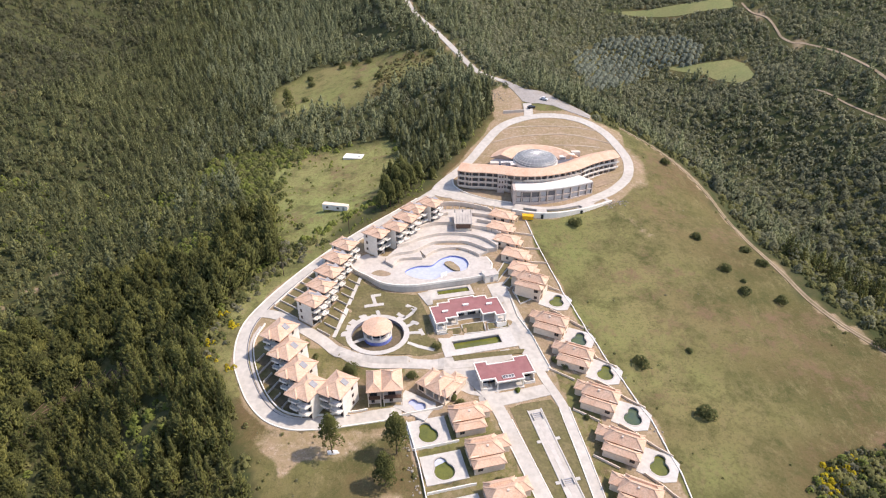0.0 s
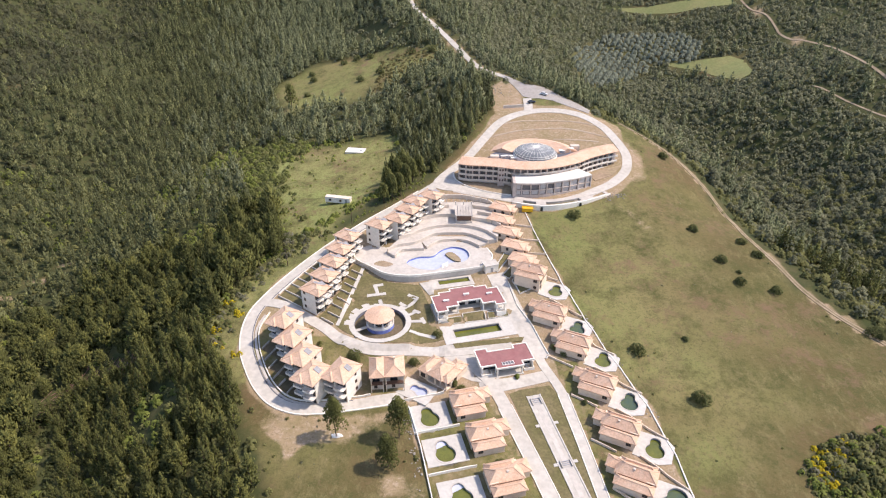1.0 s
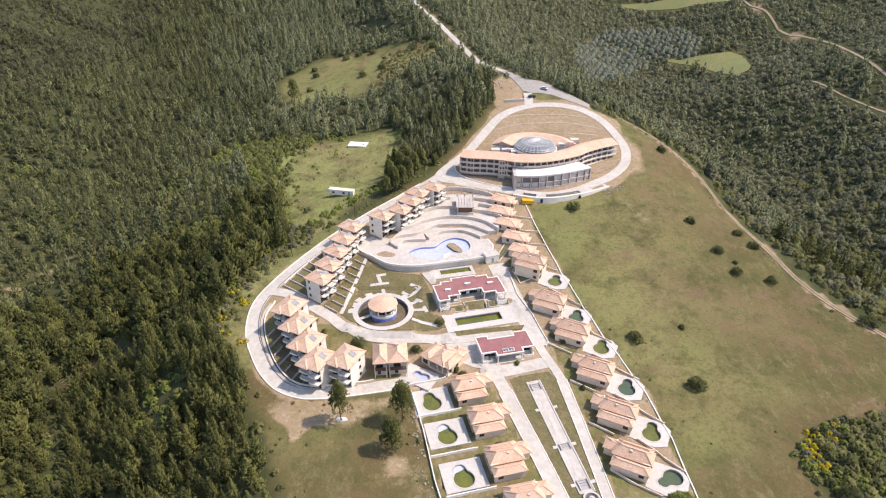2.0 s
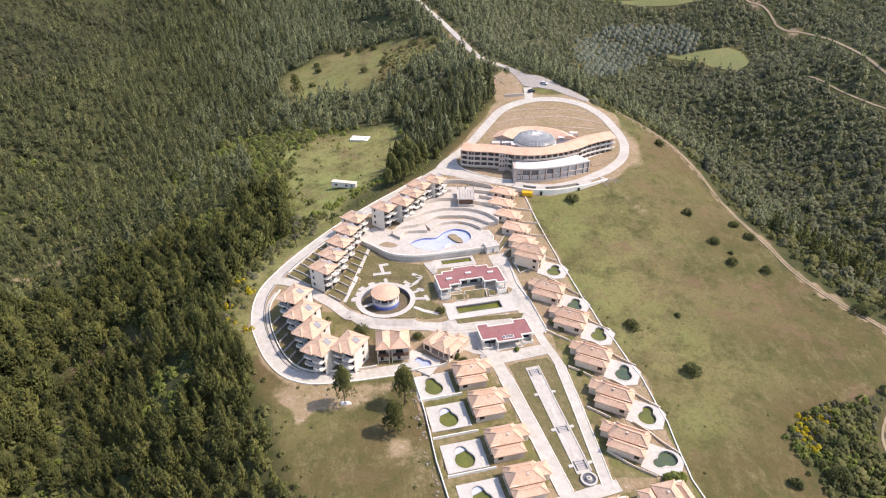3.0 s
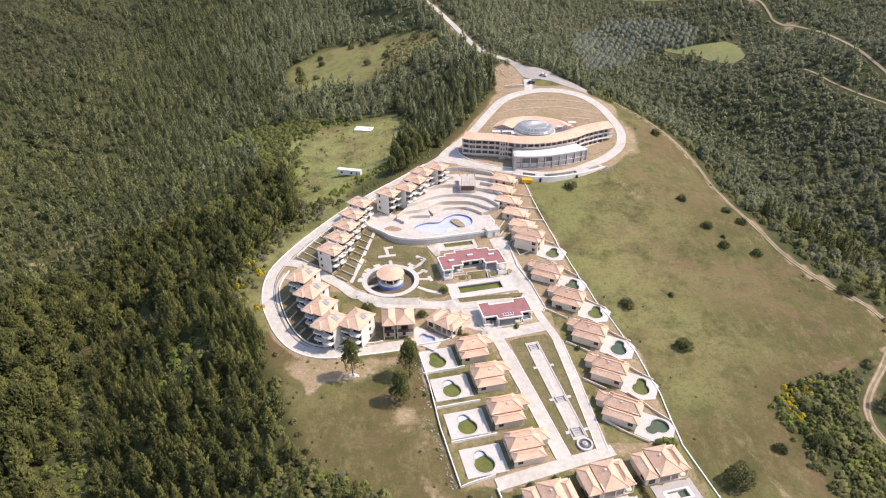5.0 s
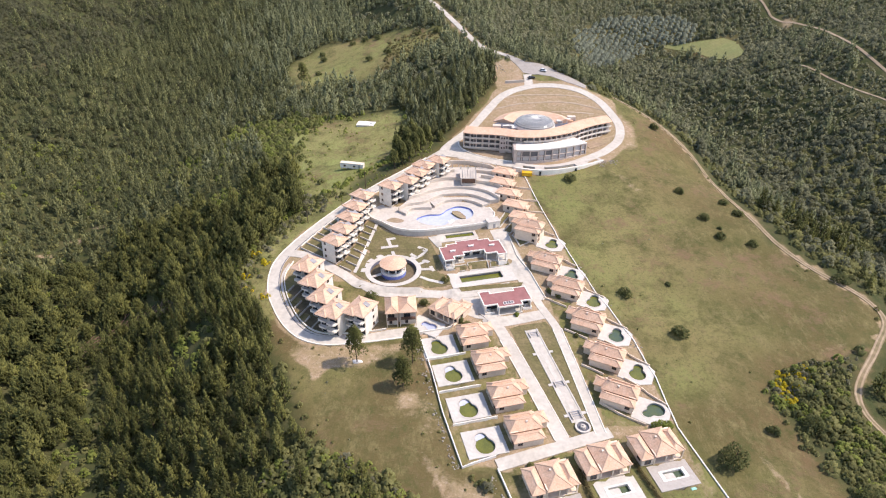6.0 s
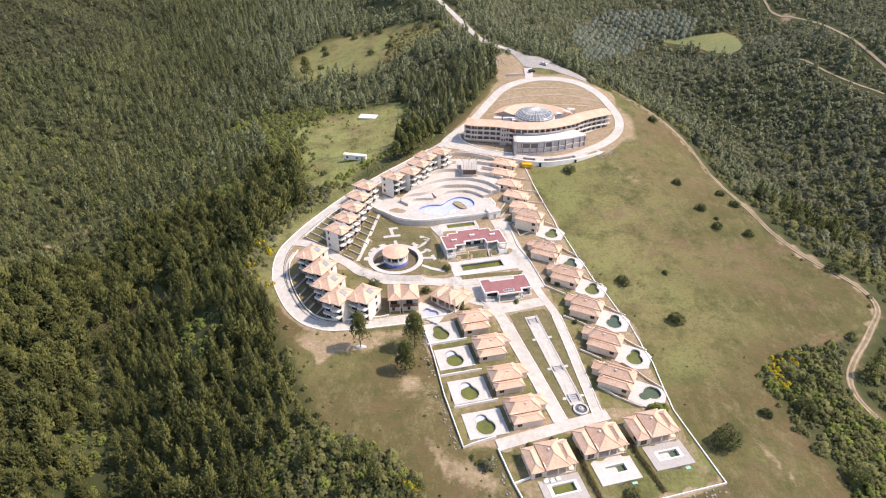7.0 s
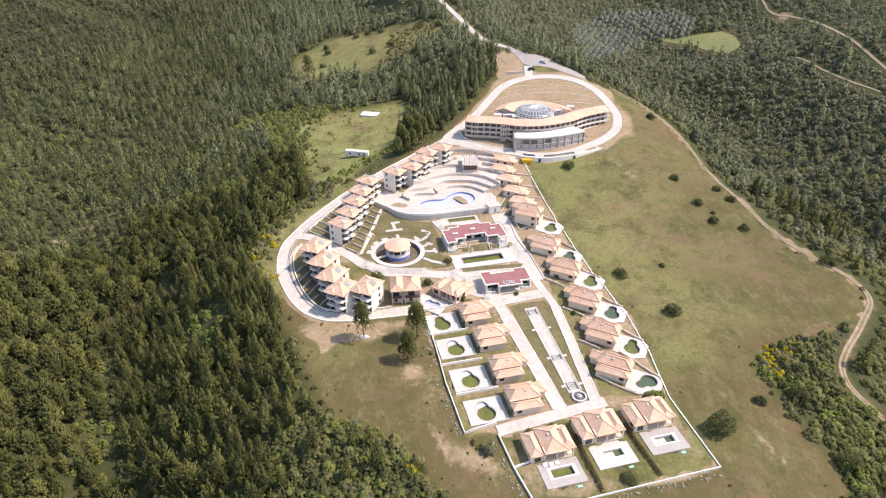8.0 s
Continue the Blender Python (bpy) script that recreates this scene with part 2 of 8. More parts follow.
# nodes: far left, left slope, left valley, left shoulder, meadow edge, resort left, resort right, right shoulder, right valley, right slope, far right
section(-300, (-450, 20), (-280, -30), (-95, -70), (-60, -50), (-20, -35), (10, -30), (50, -30), (70, -32), (230, -60), (320, -35), (460, 0))
section(30, (-450, 30), (-250, -15), (-103, -50), (-48, -20), (-18, -11), (-8, -10), (55, -9), (70, -9), (220, -44), (310, -25), (460, 5))
section(60, (-450, 32), (-250, -14), (-108, -47), (-52, -17), (-24, -8.8), (-12, -7.8), (60, -7.4), (85, -7.6), (225, -42), (310, -24), (460, 8))
section(100, (-450, 35), (-250, -10), (-122, -43), (-72, -15), (-45, -5.4), (-30, -5.2), (65, -5.8), (108, -6.8), (235, -41), (310, -24), (460, 10))
section(130, (-450, 38), (-260, -9), (-128, -41), (-88, -15), (-64, -4.2), (-50, -4), (72, -3.8), (132, -4.5), (238, -40), (310, -23), (460, 14))
section(165, (-450, 40), (-270, -8), (-142, -36), (-100, -13), (-78, -1.2), (-55, -0.4), (76, -0.6), (143, -2.3), (232, -39), (308, -20), (460, 18))
section(200, (-450, 42), (-280, -7), (-160, -31), (-108, -11), (-75, 0.8), (-40, 4), (80, 4), (134, 1), (222, -38), (300, -15), (460, 24))
section(235, (-450, 45), (-290, -5), (-175, -28), (-105, -6), (-70, 1.8), (-14, 9.6), (76, 9.6), (124, 0), (210, -36), (292, -10), (460, 31))
section(275, (-450, 48), (-300, -3), (-186, -27), (-110, -6), (-28, 3.2), (4, 15), (90, 15.5), (117, 9.3), (197, -34), (284, -5), (460, 38))
section(315, (-450, 50), (-310, 0), (-192, -26), (-115, -6), (-25, 4), (20, 24.5), (64, 25.5), (92, 17.5), (188, -33), (276, -2), (460, 45))
section(355, (-450, 55), (-310, 2), (-194, -25), (-118, -4), (-35, 6), (14, 26), (42, 29), (68, 21.5), (176, -28), (258, 3), (460, 54))
section(410, (-450, 60), (-300, 8), (-186, -19), (-120, 0), (-56, 10), (-5, 23), (20, 27), (50, 17), (152, -20), (244, 14), (460, 66))
section(480, (-450, 70), (-310, 12), (-196, -9), (-122, 4), (-62, 18), (-26, 36), (0, 37), (60, 8), (138, -14), (236, 4), (460, 80))
section(560, (-450, 84), (-300, -2), (-210, 1), (-150, 9), (-82, 26), (-50, 50), (-20, 51), (60, 22), (138, 4), (240, 28), (460, 90))
section(720, (-450, 120), (-320, 66), (-220, 46), (-155, 48), (-92, 62), (-58, 84), (-20, 84), (60, 62), (145, 52), (250, 74), (460, 130))
section(1100, (-450, 170), (-320, 140), (-220, 126), (-155, 120), (-92, 126), (-58, 140), (-20, 142), (60, 132), (145, 128), (250, 140), (460, 180))
section(2200, (-450, 200), (-320, 190), (-220, 180), (-155, 176), (-92, 180), (-58, 190), (-20, 190), (60, 186), (145, 184), (250, 190), (460, 210))

STATIONS = np.array(sorted(SECTIONS))
NODES = np.array([SECTIONS[y] for y in STATIONS])


def slopes(p, v):
    """Tangents of a monotone curve through v at p, along the first axis."""
    d = np.diff(v, axis=0) / np.diff(p, axis=0)
    a, b = d[:-1], d[1:]
    inner = np.where(a * b > 0, 2 * a * b / np.where(np.abs(a + b) < 1e-9, 1e-9, a + b), 0)
    return np.concatenate([d[:1], inner, d[-1:]])


def hermite(u, h, v0, v1, m0, m1):
    return ((1 + 2 * u) * (1 - u) ** 2 * v0 + u * u * (3 - 2 * u) * v1
            + h * (u * (1 - u) ** 2 * m0 + u * u * (u - 1) * m1))


NODE_SLOPES = slopes(STATIONS[:, None, None] * np.ones_like(NODES), NODES)


def relief(x, y):
    """Low swells of the open ground; none inside the resort."""
    x, y = np.asarray(x, float), np.asarray(y, float)
    far = np.clip((np.abs(x - 10) - 100) / 60, 0, 1) + np.clip((y - 330) / 60, 0, 1)
    west = np.clip((-x - 165) / 60, 0, 1) * np.clip((y - 120) / 80, 0, 1) * 9.0 + np.clip((x - 150) / 40, 0, 1) * np.clip((y - 150) / 60, 0, 1) * np.clip((420 - y) / 60, 0, 1) * np.clip((255 - x) / 30, 0, 1) * 3.0
    fold = 1 - np.abs(np.sin((x * 0.5 + y * 0.87) / 38 + 0.8 * np.sin((x - y) / 55)))
    return west * (fold - 0.45) + np.clip(far, 0, 1) * (2.2 * np.sin(x / 31 + 1.3 * np.sin(y / 43)) * np.sin(y / 37 + 0.7)
                                 + 1.0 * np.sin(x / 13 + y / 17) + 4 * np.clip((y - 450) / 200, 0, 1) * np.sin(x / 60 + 2) * np.sin(y / 71))


def ground(x, y):
    """Height of the natural ground."""
    x, y = np.broadcast_arrays(np.asarray(x, float), np.asarray(y, float))
    shape, x, y = x.shape, x.ravel(), np.clip(y.ravel(), STATIONS[0], STATIONS[-1])
    i = np.clip(np.searchsorted(STATIONS, y) - 1, 0, len(STATIONS) - 2)
    h = STATIONS[i + 1] - STATIONS[i]
    u = (y - STATIONS[i]) / h
    row = hermite(u[:, None, None], h[:, None, None], NODES[i], NODES[i + 1], NODE_SLOPES[i], NODE_SLOPES[i + 1])
    px, pz = row[:, :, 0].T, row[:, :, 1].T
    m = slopes(px, pz)
    j = np.clip((px < x).sum(0) - 1, 0, px.shape[0] - 2)
    k = np.arange(len(x))
    step = px[j + 1, k] - px[j, k]
    u = (x - px[j, k]) / step
    inside = hermite(np.clip(u, 0, 1), step, pz[j, k], pz[j + 1, k], m[j, k], m[j + 1, k])
    over = np.where(u < 0, x - px[0], np.where(u > 1, x - px[-1], 0))
    out = inside + 120 * np.tanh(np.abs(over) / 700)
    return (out + relief(x, y)).reshape(shape)


def gz(x, y):
    return float(ground(x, y))
# ---- mesh helpers ----
def box(bm, x0, x1, y0, y1, z0, z1):
    v = [bm.verts.new(p) for p in ((x0, y0, z0), (x1, y0, z0), (x1, y1, z0), (x0, y1, z0), (x0, y0, z1), (x1, y0, z1), (x1, y1, z1), (x0, y1, z1))]
    for f in ((3, 2, 1, 0), (4, 5, 6, 7), (0, 1, 5, 4), (1, 2, 6, 5), (2, 3, 7, 6), (3, 0, 4, 7)):
        bm.faces.new([v[i] for i in f])
    return bm


def prism(bm, pts, z0, z1):
    """An upright block on the outline pts (counter-clockwise)."""
    low, top = [bm.verts.new((x, y, z0)) for x, y in pts], [bm.verts.new((x, y, z1)) for x, y in pts]
    bm.faces.new(low[::-1]), bm.faces.new(top)
    for i in range(len(pts)):
        j = (i + 1) % len(pts)
        bm.faces.new((low[i], low[j], top[j], top[i]))
    return bm


def boxes(*items):
    bm = bmesh.new()
    for item in items:
        box(bm, *item)
    return bm


def hip(bm, x0, x1, y0, y1, z, rise, over=0.5, thick=0.22, gable=0.0):
    """A hipped roof over a rectangle, with eaves. gable: 1 brings the ridge out to the ends."""
    x0, x1, y0, y1 = x0 - over, x1 + over, y0 - over, y1 + over
    long_x = (x1 - x0) >= (y1 - y0)
    run = min(x1 - x0, y1 - y0) / 2 * (1 - gable)
    if long_x:
        ends = ((x0 + run, (y0 + y1) / 2), (x1 - run, (y0 + y1) / 2))
    else:
        ends = (((x0 + x1) / 2, y0 + run), ((x0 + x1) / 2, y1 - run))
    if run * 2 >= max(x1 - x0, y1 - y0) - 0.02:
        ends = (((x0 + x1) / 2 - 0.02, (y0 + y1) / 2), ((x0 + x1) / 2 + 0.02, (y0 + y1) / 2))
        long_x = True
    c = [(x0, y0), (x1, y0), (x1, y1), (x0, y1)]
    low = [bm.verts.new((*p, z - thick)) for p in c]
    eave = [bm.verts.new((*p, z)) for p in c]
    a, b = [bm.verts.new((*p, z + rise)) for p in ends]
    bm.faces.new(low[::-1])
    for i in range(4):
        j = (i + 1) % 4
        bm.faces.new((low[i], low[j], eave[j], eave[i]))
    if long_x:
        bm.faces.new((eave[0], eave[1], b, a)), bm.faces.new((eave[1], eave[2], b)), bm.faces.new((eave[2], eave[3], a, b)), bm.faces.new((eave[3], eave[0], a))
    else:
        bm.faces.new((eave[0], eave[1], a)), bm.faces.new((eave[1], eave[2], b, a)), bm.faces.new((eave[2], eave[3], b)), bm.faces.new((eave[3], eave[0], a, b))
    return [(Vector((*c[0], z)), Vector((*ends[0], z + rise))), (Vector((*c[1], z)), Vector((*ends[1 if long_x else 0], z + rise))),
            (Vector((*c[2], z)), Vector((*ends[1], z + rise))), (Vector((*c[3], z)), Vector((*ends[0 if long_x else 1], z + rise))),
            (Vector((*ends[0], z + rise)), Vector((*ends[1], z + rise)))]


def beam(bm, a, b, w=0.25, h=0.12):
    """A square bar from a to b, lying on the line."""
    a, b = Vector(a), Vector(b)
    d = b - a
    if d.length < 0.05:
        return
    d.normalize()
    side = d.cross(Vector((0, 0, 1)))
    side = side.normalized() if side.length > 1e-3 else Vector((1, 0, 0))
    up = side.cross(d).normalized()
    ring = lambda p: [bm.verts.new(p + side * sx * w / 2 + up * su * h) for sx, su in ((-1, -0.3), (1, -0.3), (1, 0.7), (-1, 0.7))]
    p, q = ring(a), ring(b)
    bm.faces.new(p), bm.faces.new(q[::-1])
    for i in range(4):
        j = (i + 1) % 4
        bm.faces.new((p[j], p[i], q[i], q[j]))


def cylinder(bm, x, y, z0, z1, r0, r1=None, n=12):
    r1 = r0 if r1 is None else r1
    ring = lambda z, r: [bm.verts.new((x + r * math.cos(2 * math.pi * i / n), y + r * math.sin(2 * math.pi * i / n), z)) for i in range(n)]
    a, b = ring(z0, r0), ring(z1, r1)
    bm.faces.new(a[::-1]), bm.faces.new(b)
    for i in range(n):
        j = (i + 1) % n
        bm.faces.new((a[i], a[j], b[j], b[i]))


def with_hole(bm, outer, inner, top, skirt, basin):
    """A slab with a hole: its top, the outer skirt and the inner walls."""
    loops = []
    for pts, low in ((outer, skirt), (inner, basin)):
        a = [bm.verts.new((x, y, top)) for x, y in pts]
        b = [bm.verts.new((x, y, low)) for x, y in pts]
        edges = []
        for i in range(len(pts)):
            j = (i + 1) % len(pts)
            edges.append(bm.edges.new((a[i], a[j])))
            bm.faces.new((a[i], a[j], b[j], b[i]))
        loops += edges
    bmesh.ops.triangle_fill(bm, edges=loops, use_beauty=True, normal=(0, 0, 1))
    bmesh.ops.recalc_face_normals(bm, faces=bm.faces)
    return bm


def curve(points, step=1.0, closed=False):
    """A smooth line through the points."""
    p = [np.array(q, float) for q in points]
    n, out = len(p), []
    for i in range(n if closed else n - 1):
        a, b, c, d = (p[(i + k) % n] for k in (-1, 0, 1, 2)) if closed else (p[max(i - 1, 0)], p[i], p[i + 1], p[min(i + 2, n - 1)])
        count = max(1, int(round(np.linalg.norm(c - b) / step)))
        for k in range(count):
            u = k / count
            out.append(0.5 * (2 * b + (c - a) * u + (2 * a - 5 * b + 4 * c - d) * u * u + (3 * b - a - 3 * c + d) * u ** 3))
    if not closed:
        out.append(p[-1])
    return [tuple(q) for q in out]


def finish(bm, name, mat, smooth=False):
    mesh = bpy.data.meshes.new(name)
    bmesh.ops.recalc_face_normals(bm, faces=bm.faces)
    bm.to_mesh(mesh)
    bm.free()
    for m in (mat if isinstance(mat, (list, tuple)) else [mat]):
        mesh.materials.append(m)
    if smooth:
        mesh.shade_smooth()
    return mesh


def part(name, bm, mat, parent, label="", smooth=False):
    ob = new(name, finish(bm, name, mat, smooth))
    ob.parent = parent
    return tagged(ob, label)


def thing(name, m, label, category, group="", kind=""):
    ob = new(name)
    ob.matrix_world = m
    ob.empty_display_size = 0.5
    return tagged(ob, label, category, group, kind)


def solid(name, bm, mat, label, category, group="", kind="", m=None, smooth=False):
    ob = new(name, finish(bm, name, mat, smooth))
    if m is not None:
        ob.matrix_world = m
    return tagged(ob, label, category, group, kind)


def strip_mesh(points, width, off, thick=0.5, step=2.0, closed=False):
    """A band laid along a line on the ground."""
    line = [np.array(p) for p in curve(points, step, closed)]
    n, bm, rows = len(line), bmesh.new(), []
    across = max(2, int(round(width / 1.8)) + 1)
    for i, p in enumerate(line):
        a, b = (line[i - 1], line[(i + 1) % n]) if closed else (line[max(i - 1, 0)], line[min(i + 1, n - 1)])
        d = (b - a) / max(np.linalg.norm(b - a), 1e-6)
        side = np.array((-d[1], d[0]))
        row = [p + side * width * (k / (across - 1) - 0.5) for k in range(across)]
        zs = [gz(*q) + off for q in row]
        rows.append([bm.verts.new((*row[0], zs[0] - thick))] + [bm.verts.new((*q, z)) for q, z in zip(row, zs)] + [bm.verts.new((*row[-1], zs[-1] - thick))])
    for i in range(n if closed else n - 1):
        a, b = rows[i], rows[(i + 1) % n]
        for k in range(len(a) - 1):
            bm.faces.new((a[k], a[k + 1], b[k + 1], b[k]))
    return bm


def draped(points, off, step=3.0, thick=0.5, hole=None):
    """A sheet on the ground inside an outline, with turned-down edges."""
    bm = bmesh.new()
    bm.faces.new([bm.verts.new((x, y, 0)) for x, y in points])
    for axis in (0, 1):
        vals = [p[axis] for p in points]
        s = math.ceil(min(vals) / step) * step
        while s < max(vals):
            co, no = [0, 0, 0], [0, 0, 0]
            co[axis], no[axis] = s, 1
            bmesh.ops.bisect_plane(bm, geom=bm.verts[:] + bm.edges[:] + bm.faces[:], plane_co=co, plane_no=no, dist=0.001)
            s += step
    bmesh.ops.triangulate(bm, faces=bm.faces)
    if hole:
        gone = [f for f in bm.faces if math.hypot(f.calc_center_median().x - hole[0], f.calc_center_median().y - hole[1]) < hole[2]]
        bmesh.ops.delete(bm, geom=gone, context="FACES")
    for v in bm.verts:
        v.co.z = gz(v.co.x, v.co.y) + off
    rim = [e for e in bm.edges if e.is_boundary]
    low = {}
    for v in {v for e in rim for v in e.verts}:
        low[v] = bm.verts.new(v.co - Vector((0, 0, thick)))
    for e in rim:
        a, b = e.verts
        bm.faces.new((a, b, low[b], low[a]))
    return bm


def wall_mesh(points, height, width, step=2.0, sink=0.6, smooth=False):
    """A wall that follows the ground."""
    line = []
    if smooth:
        line = [np.array(p) for p in curve(points, step)]
    else:
        for a, b in zip(points[:-1], points[1:]):
            a, b = np.array(a, float), np.array(b, float)
            count = max(1, int(np.linalg.norm(b - a) / step))
            line += [a + (b - a) * k / count for k in range(count)]
        line.append(np.array(points[-1], float))
    bm, rows, n = bmesh.new(), [], len(line)
    for i, p in enumerate(line):
        d = line[min(i + 1, n - 1)] - line[max(i - 1, 0)]
        d = d / np.linalg.norm(d)
        s = np.array((-d[1], d[0])) * width / 2
        z = gz(*p)
        rows.append([bm.verts.new((*(p + s * k), z + h)) for k, h in ((-1, -sink), (1, -sink), (1, height), (-1, height))])
    bm.faces.new(rows[0]), bm.faces.new(rows[-1][::-1])
    for a, b in zip(rows[:-1], rows[1:]):
        for k in range(4):
            bm.faces.new((a[k], b[k], b[(k + 1) % 4], a[(k + 1) % 4]))
    return bm


def inside(poly, x, y):
    """Which of the points lie in the outline."""
    x, y = np.asarray(x, float), np.asarray(y, float)
    out = np.zeros(x.shape, bool)
    for (xa, ya), (xb, yb) in zip(poly, poly[1:] + poly[:1]):
        if ya != yb:
            out ^= ((ya > y) != (yb > y)) & (x < (xb - xa) * (y - ya) / (yb - ya) + xa)
    return out


def edge_distance(poly, x, y, closed=True):
    """Distance to a line or outline."""
    x, y = np.asarray(x, float), np.asarray(y, float)
    best = np.full(x.shape, 1e9)
    for (xa, ya), (xb, yb) in zip(poly, poly[1:] + (poly[:1] if closed else [])):
        dx, dy = xb - xa, yb - ya
        u = np.clip(((x - xa) * dx + (y - ya) * dy) / max(dx * dx + dy * dy, 1e-9), 0, 1)
        best = np.minimum(best, np.hypot(x - xa - u * dx, y - ya - u * dy))
    return best


def signed(poly, x, y):
    """Distance to an outline, negative inside."""
    d = edge_distance(poly, x, y)
    return np.where(inside(poly, x, y), -d, d)


def wobble(x, y, size=9.0, amount=4.0):
    return amount * (np.sin(x / size + 1.7 * np.sin(y / size / 1.3)) * 0.6 + np.sin(y / size * 1.9 + x / size / 2.1) * 0.4)

# ---- plan ----
RESORT = [(-4, 249), (-20, 232.5), (-50, 201), (-64, 180), (-69, 166), (-67, 149), (-59, 133.5), (-50, 126), (-42, 123), (-13, 127), (-10.4, 126.5), (-6.6, 112.6), (-2.9, 95.3),
          (2.4, 76.8), (11.6, 76.6), (15.2, 66), (19, 57), (34.7, 57.2), (70.5, 66.4), (64.2, 90.7), (63.4, 106), (60.2, 127), (54, 146), (47, 169), (40.2, 196), (33.4, 228),
          (47, 226.5), (60, 231), (73, 238), (88, 254), (92, 272), (88, 297), (68, 315), (46, 319), (24, 305), (8, 274)]
RIGHT_MEADOW = [(33, 229), (40, 196), (47, 169), (54, 146), (60, 127), (64, 91), (70, 66), (60, 52), (95, 46), (104, 66), (97, 84), (96, 102), (112, 117), (141, 120),
                (150, 142), (140, 159), (130, 182), (127, 218), (126, 244), (117, 268), (108, 286), (92, 304), (84, 298), (92, 272), (73, 238)]
LEFT_MEADOW = [(-99, 300), (-76, 322), (-30, 328), (-22, 305), (-26, 268), (-35, 237), (-46, 214), (-57, 199), (-66, 186), (-70, 172), (-69, 156), (-66, 140), (-75, 150), (-77, 172), (-73, 186), (-66, 195), (-62.4, 204), (-66, 217), (-76, 238), (-86, 268)]
FAR_MEADOW = [(-118, 434), (-99, 455), (-47, 458), (2, 428), (-27, 393), (-63, 377), (-104, 366)]
CLEARING = [(-52, 113), (-58, 130), (-42, 123), (-13, 127), (-6.6, 112.6), (2.4, 77), (15, 66), (19, 55), (8, 48), (-6, 60), (-10, 66), (-17, 73), (-24, 78), (-33, 80), (-38, 86), (-44, 96)]
FIELD = [(178, 517.5), (207, 509), (231, 504), (239, 490), (231, 454), (217, 451), (204, 491)]
FAR_FIELD = [(152, 628), (256, 588), (256, 566), (209, 584)]
GROVE = [(103, 505), (114, 547), (144, 569), (170, 569), (204, 550), (216, 525), (204, 508), (174, 519), (144, 490), (117, 472)]
FOOTPATH = [(-204, 200), (-200, 206.6), (-195.7, 215.5), (-190, 221), (-186, 231), (-178, 241.5)]
GULLY = [(-151, 158), (-138, 143.5), (-129, 126), (-121.5, 112), (-114, 99), (-108, 88), (-103, 78), (-100, 60)]
SLASH = [(-147, 154), (-145.5, 164), (-136, 170.5), (-125, 169.5), (-113, 165.5)]
BARE_SPOTS = [(-301, 582, 6), (-292, 573, 4), (-292, 418, 5), (-247, 395, 2.5), (-333, 474, 4), (-117, 166.5, 2)]
SCAR = [(-53, 123), (-47, 112), (-45.5, 105), (-40, 105), (-37, 112), (-28, 114), (-20, 118), (-12.5, 123), (-13, 126), (-42, 122.5)]
TRAILS = [([(98.5, 113.6), (113.4, 119.7), (129.4, 125.3), (144, 130.4)], 2.0, 0.42), ([(73.6, 127), (79.4, 106), (82.3, 92), (84, 79.7), (89, 66.6)], 1.2, 0.3), ([(60, 139), (67, 119), (69, 97), (74, 72)], 1.0, 0.25),
          ([(-45.8, 122), (-33.9, 110.6), (-25.8, 99.4), (-13.3, 86.9), (-4.4, 76.3), (-1.1, 65.9)], 1.2, 0.22), (SLASH, 1.6, 0.3)]
FRONT_STRIP = [(14, 44), (16, 58), (20, 58), (70, 66.4), (104, 66), (100, 36), (40, 36)]
EAST_STREET = [(29, 152), (31, 144), (35.6, 131.5), (38, 116), (40, 101), (41.6, 88.5)]
SCRUB_PATCH = [(94, 104.5), (103, 113.5), (113, 117.5), (125, 119), (138, 127), (127, 113), (121, 105), (120, 97), (123, 90), (128, 82), (134, 70), (140, 56), (138, 50), (101, 50), (101.7, 61), (104, 71.3), (106, 84), (106, 90), (98, 96)]
SCRUB_BAND = [(-124, 352), (-84, 342), (-76, 324), (-90, 300), (-84, 268), (-74, 240), (-84, 246), (-98, 272), (-112, 312)]
BARE_SLOPE = [(25, 346), (33, 354), (39, 342), (42, 326), (41, 312), (29, 304), (27, 314), (24, 334)]
LOT = [(35.4, 366), (45.5, 344), (56.2, 341), (64.3, 329), (71.7, 321.5), (77, 313.5), (75, 307.5), (66.5, 313), (58, 321), (51, 324), (47, 324), (42.5, 327), (39.5, 340), (34, 362)]
TRACK = [(88, 312), (101, 297), (109, 285), (117, 271), (124, 255), (127, 235), (126, 217), (129, 190), (133, 175), (141, 159), (149, 146), (149.5, 137), (141, 126), (129.5, 113.5), (123.6, 105.5), (122.6, 98.5), (125, 92.5), (129.5, 85), (136, 74), (142, 62)]
FAR_ROAD = [(37, 358), (30, 374), (22, 392), (16.4, 407), (9.4, 427), (-6.4, 470), (-22, 506), (-29, 530), (-40, 570), (-62, 640)]
FAR_TRACK = [(260, 577), (261, 554), (268.5, 540), (269.4, 520), (269.4, 511), (274, 500), (280.5, 493), (287, 477), (288, 456), (280, 421), (279.4, 398), (283, 370), (292, 330)]
FAR_TRACK_LOW = [(244, 403.5), (248, 397), (253.7, 381), (259, 369.5), (264, 359.5), (272, 345)]
WEST_STREET = [(9, 143), (14, 136), (17.9, 126.8), (24.2, 107), (30.4, 86.5), (31.6, 83)]
PERIMETER = [(-3, 248), (-10, 240), (-20, 229.5), (-31, 219), (-41, 208), (-48.5, 198.5), (-55, 189), (-61, 178.5), (-65.3, 168.5), (-66, 160), (-64.3, 151), (-60.8, 143), (-56, 135), (-50, 128.7), (-43, 125.9), (-36, 125.9), (-27, 127.2), (-12, 130)]
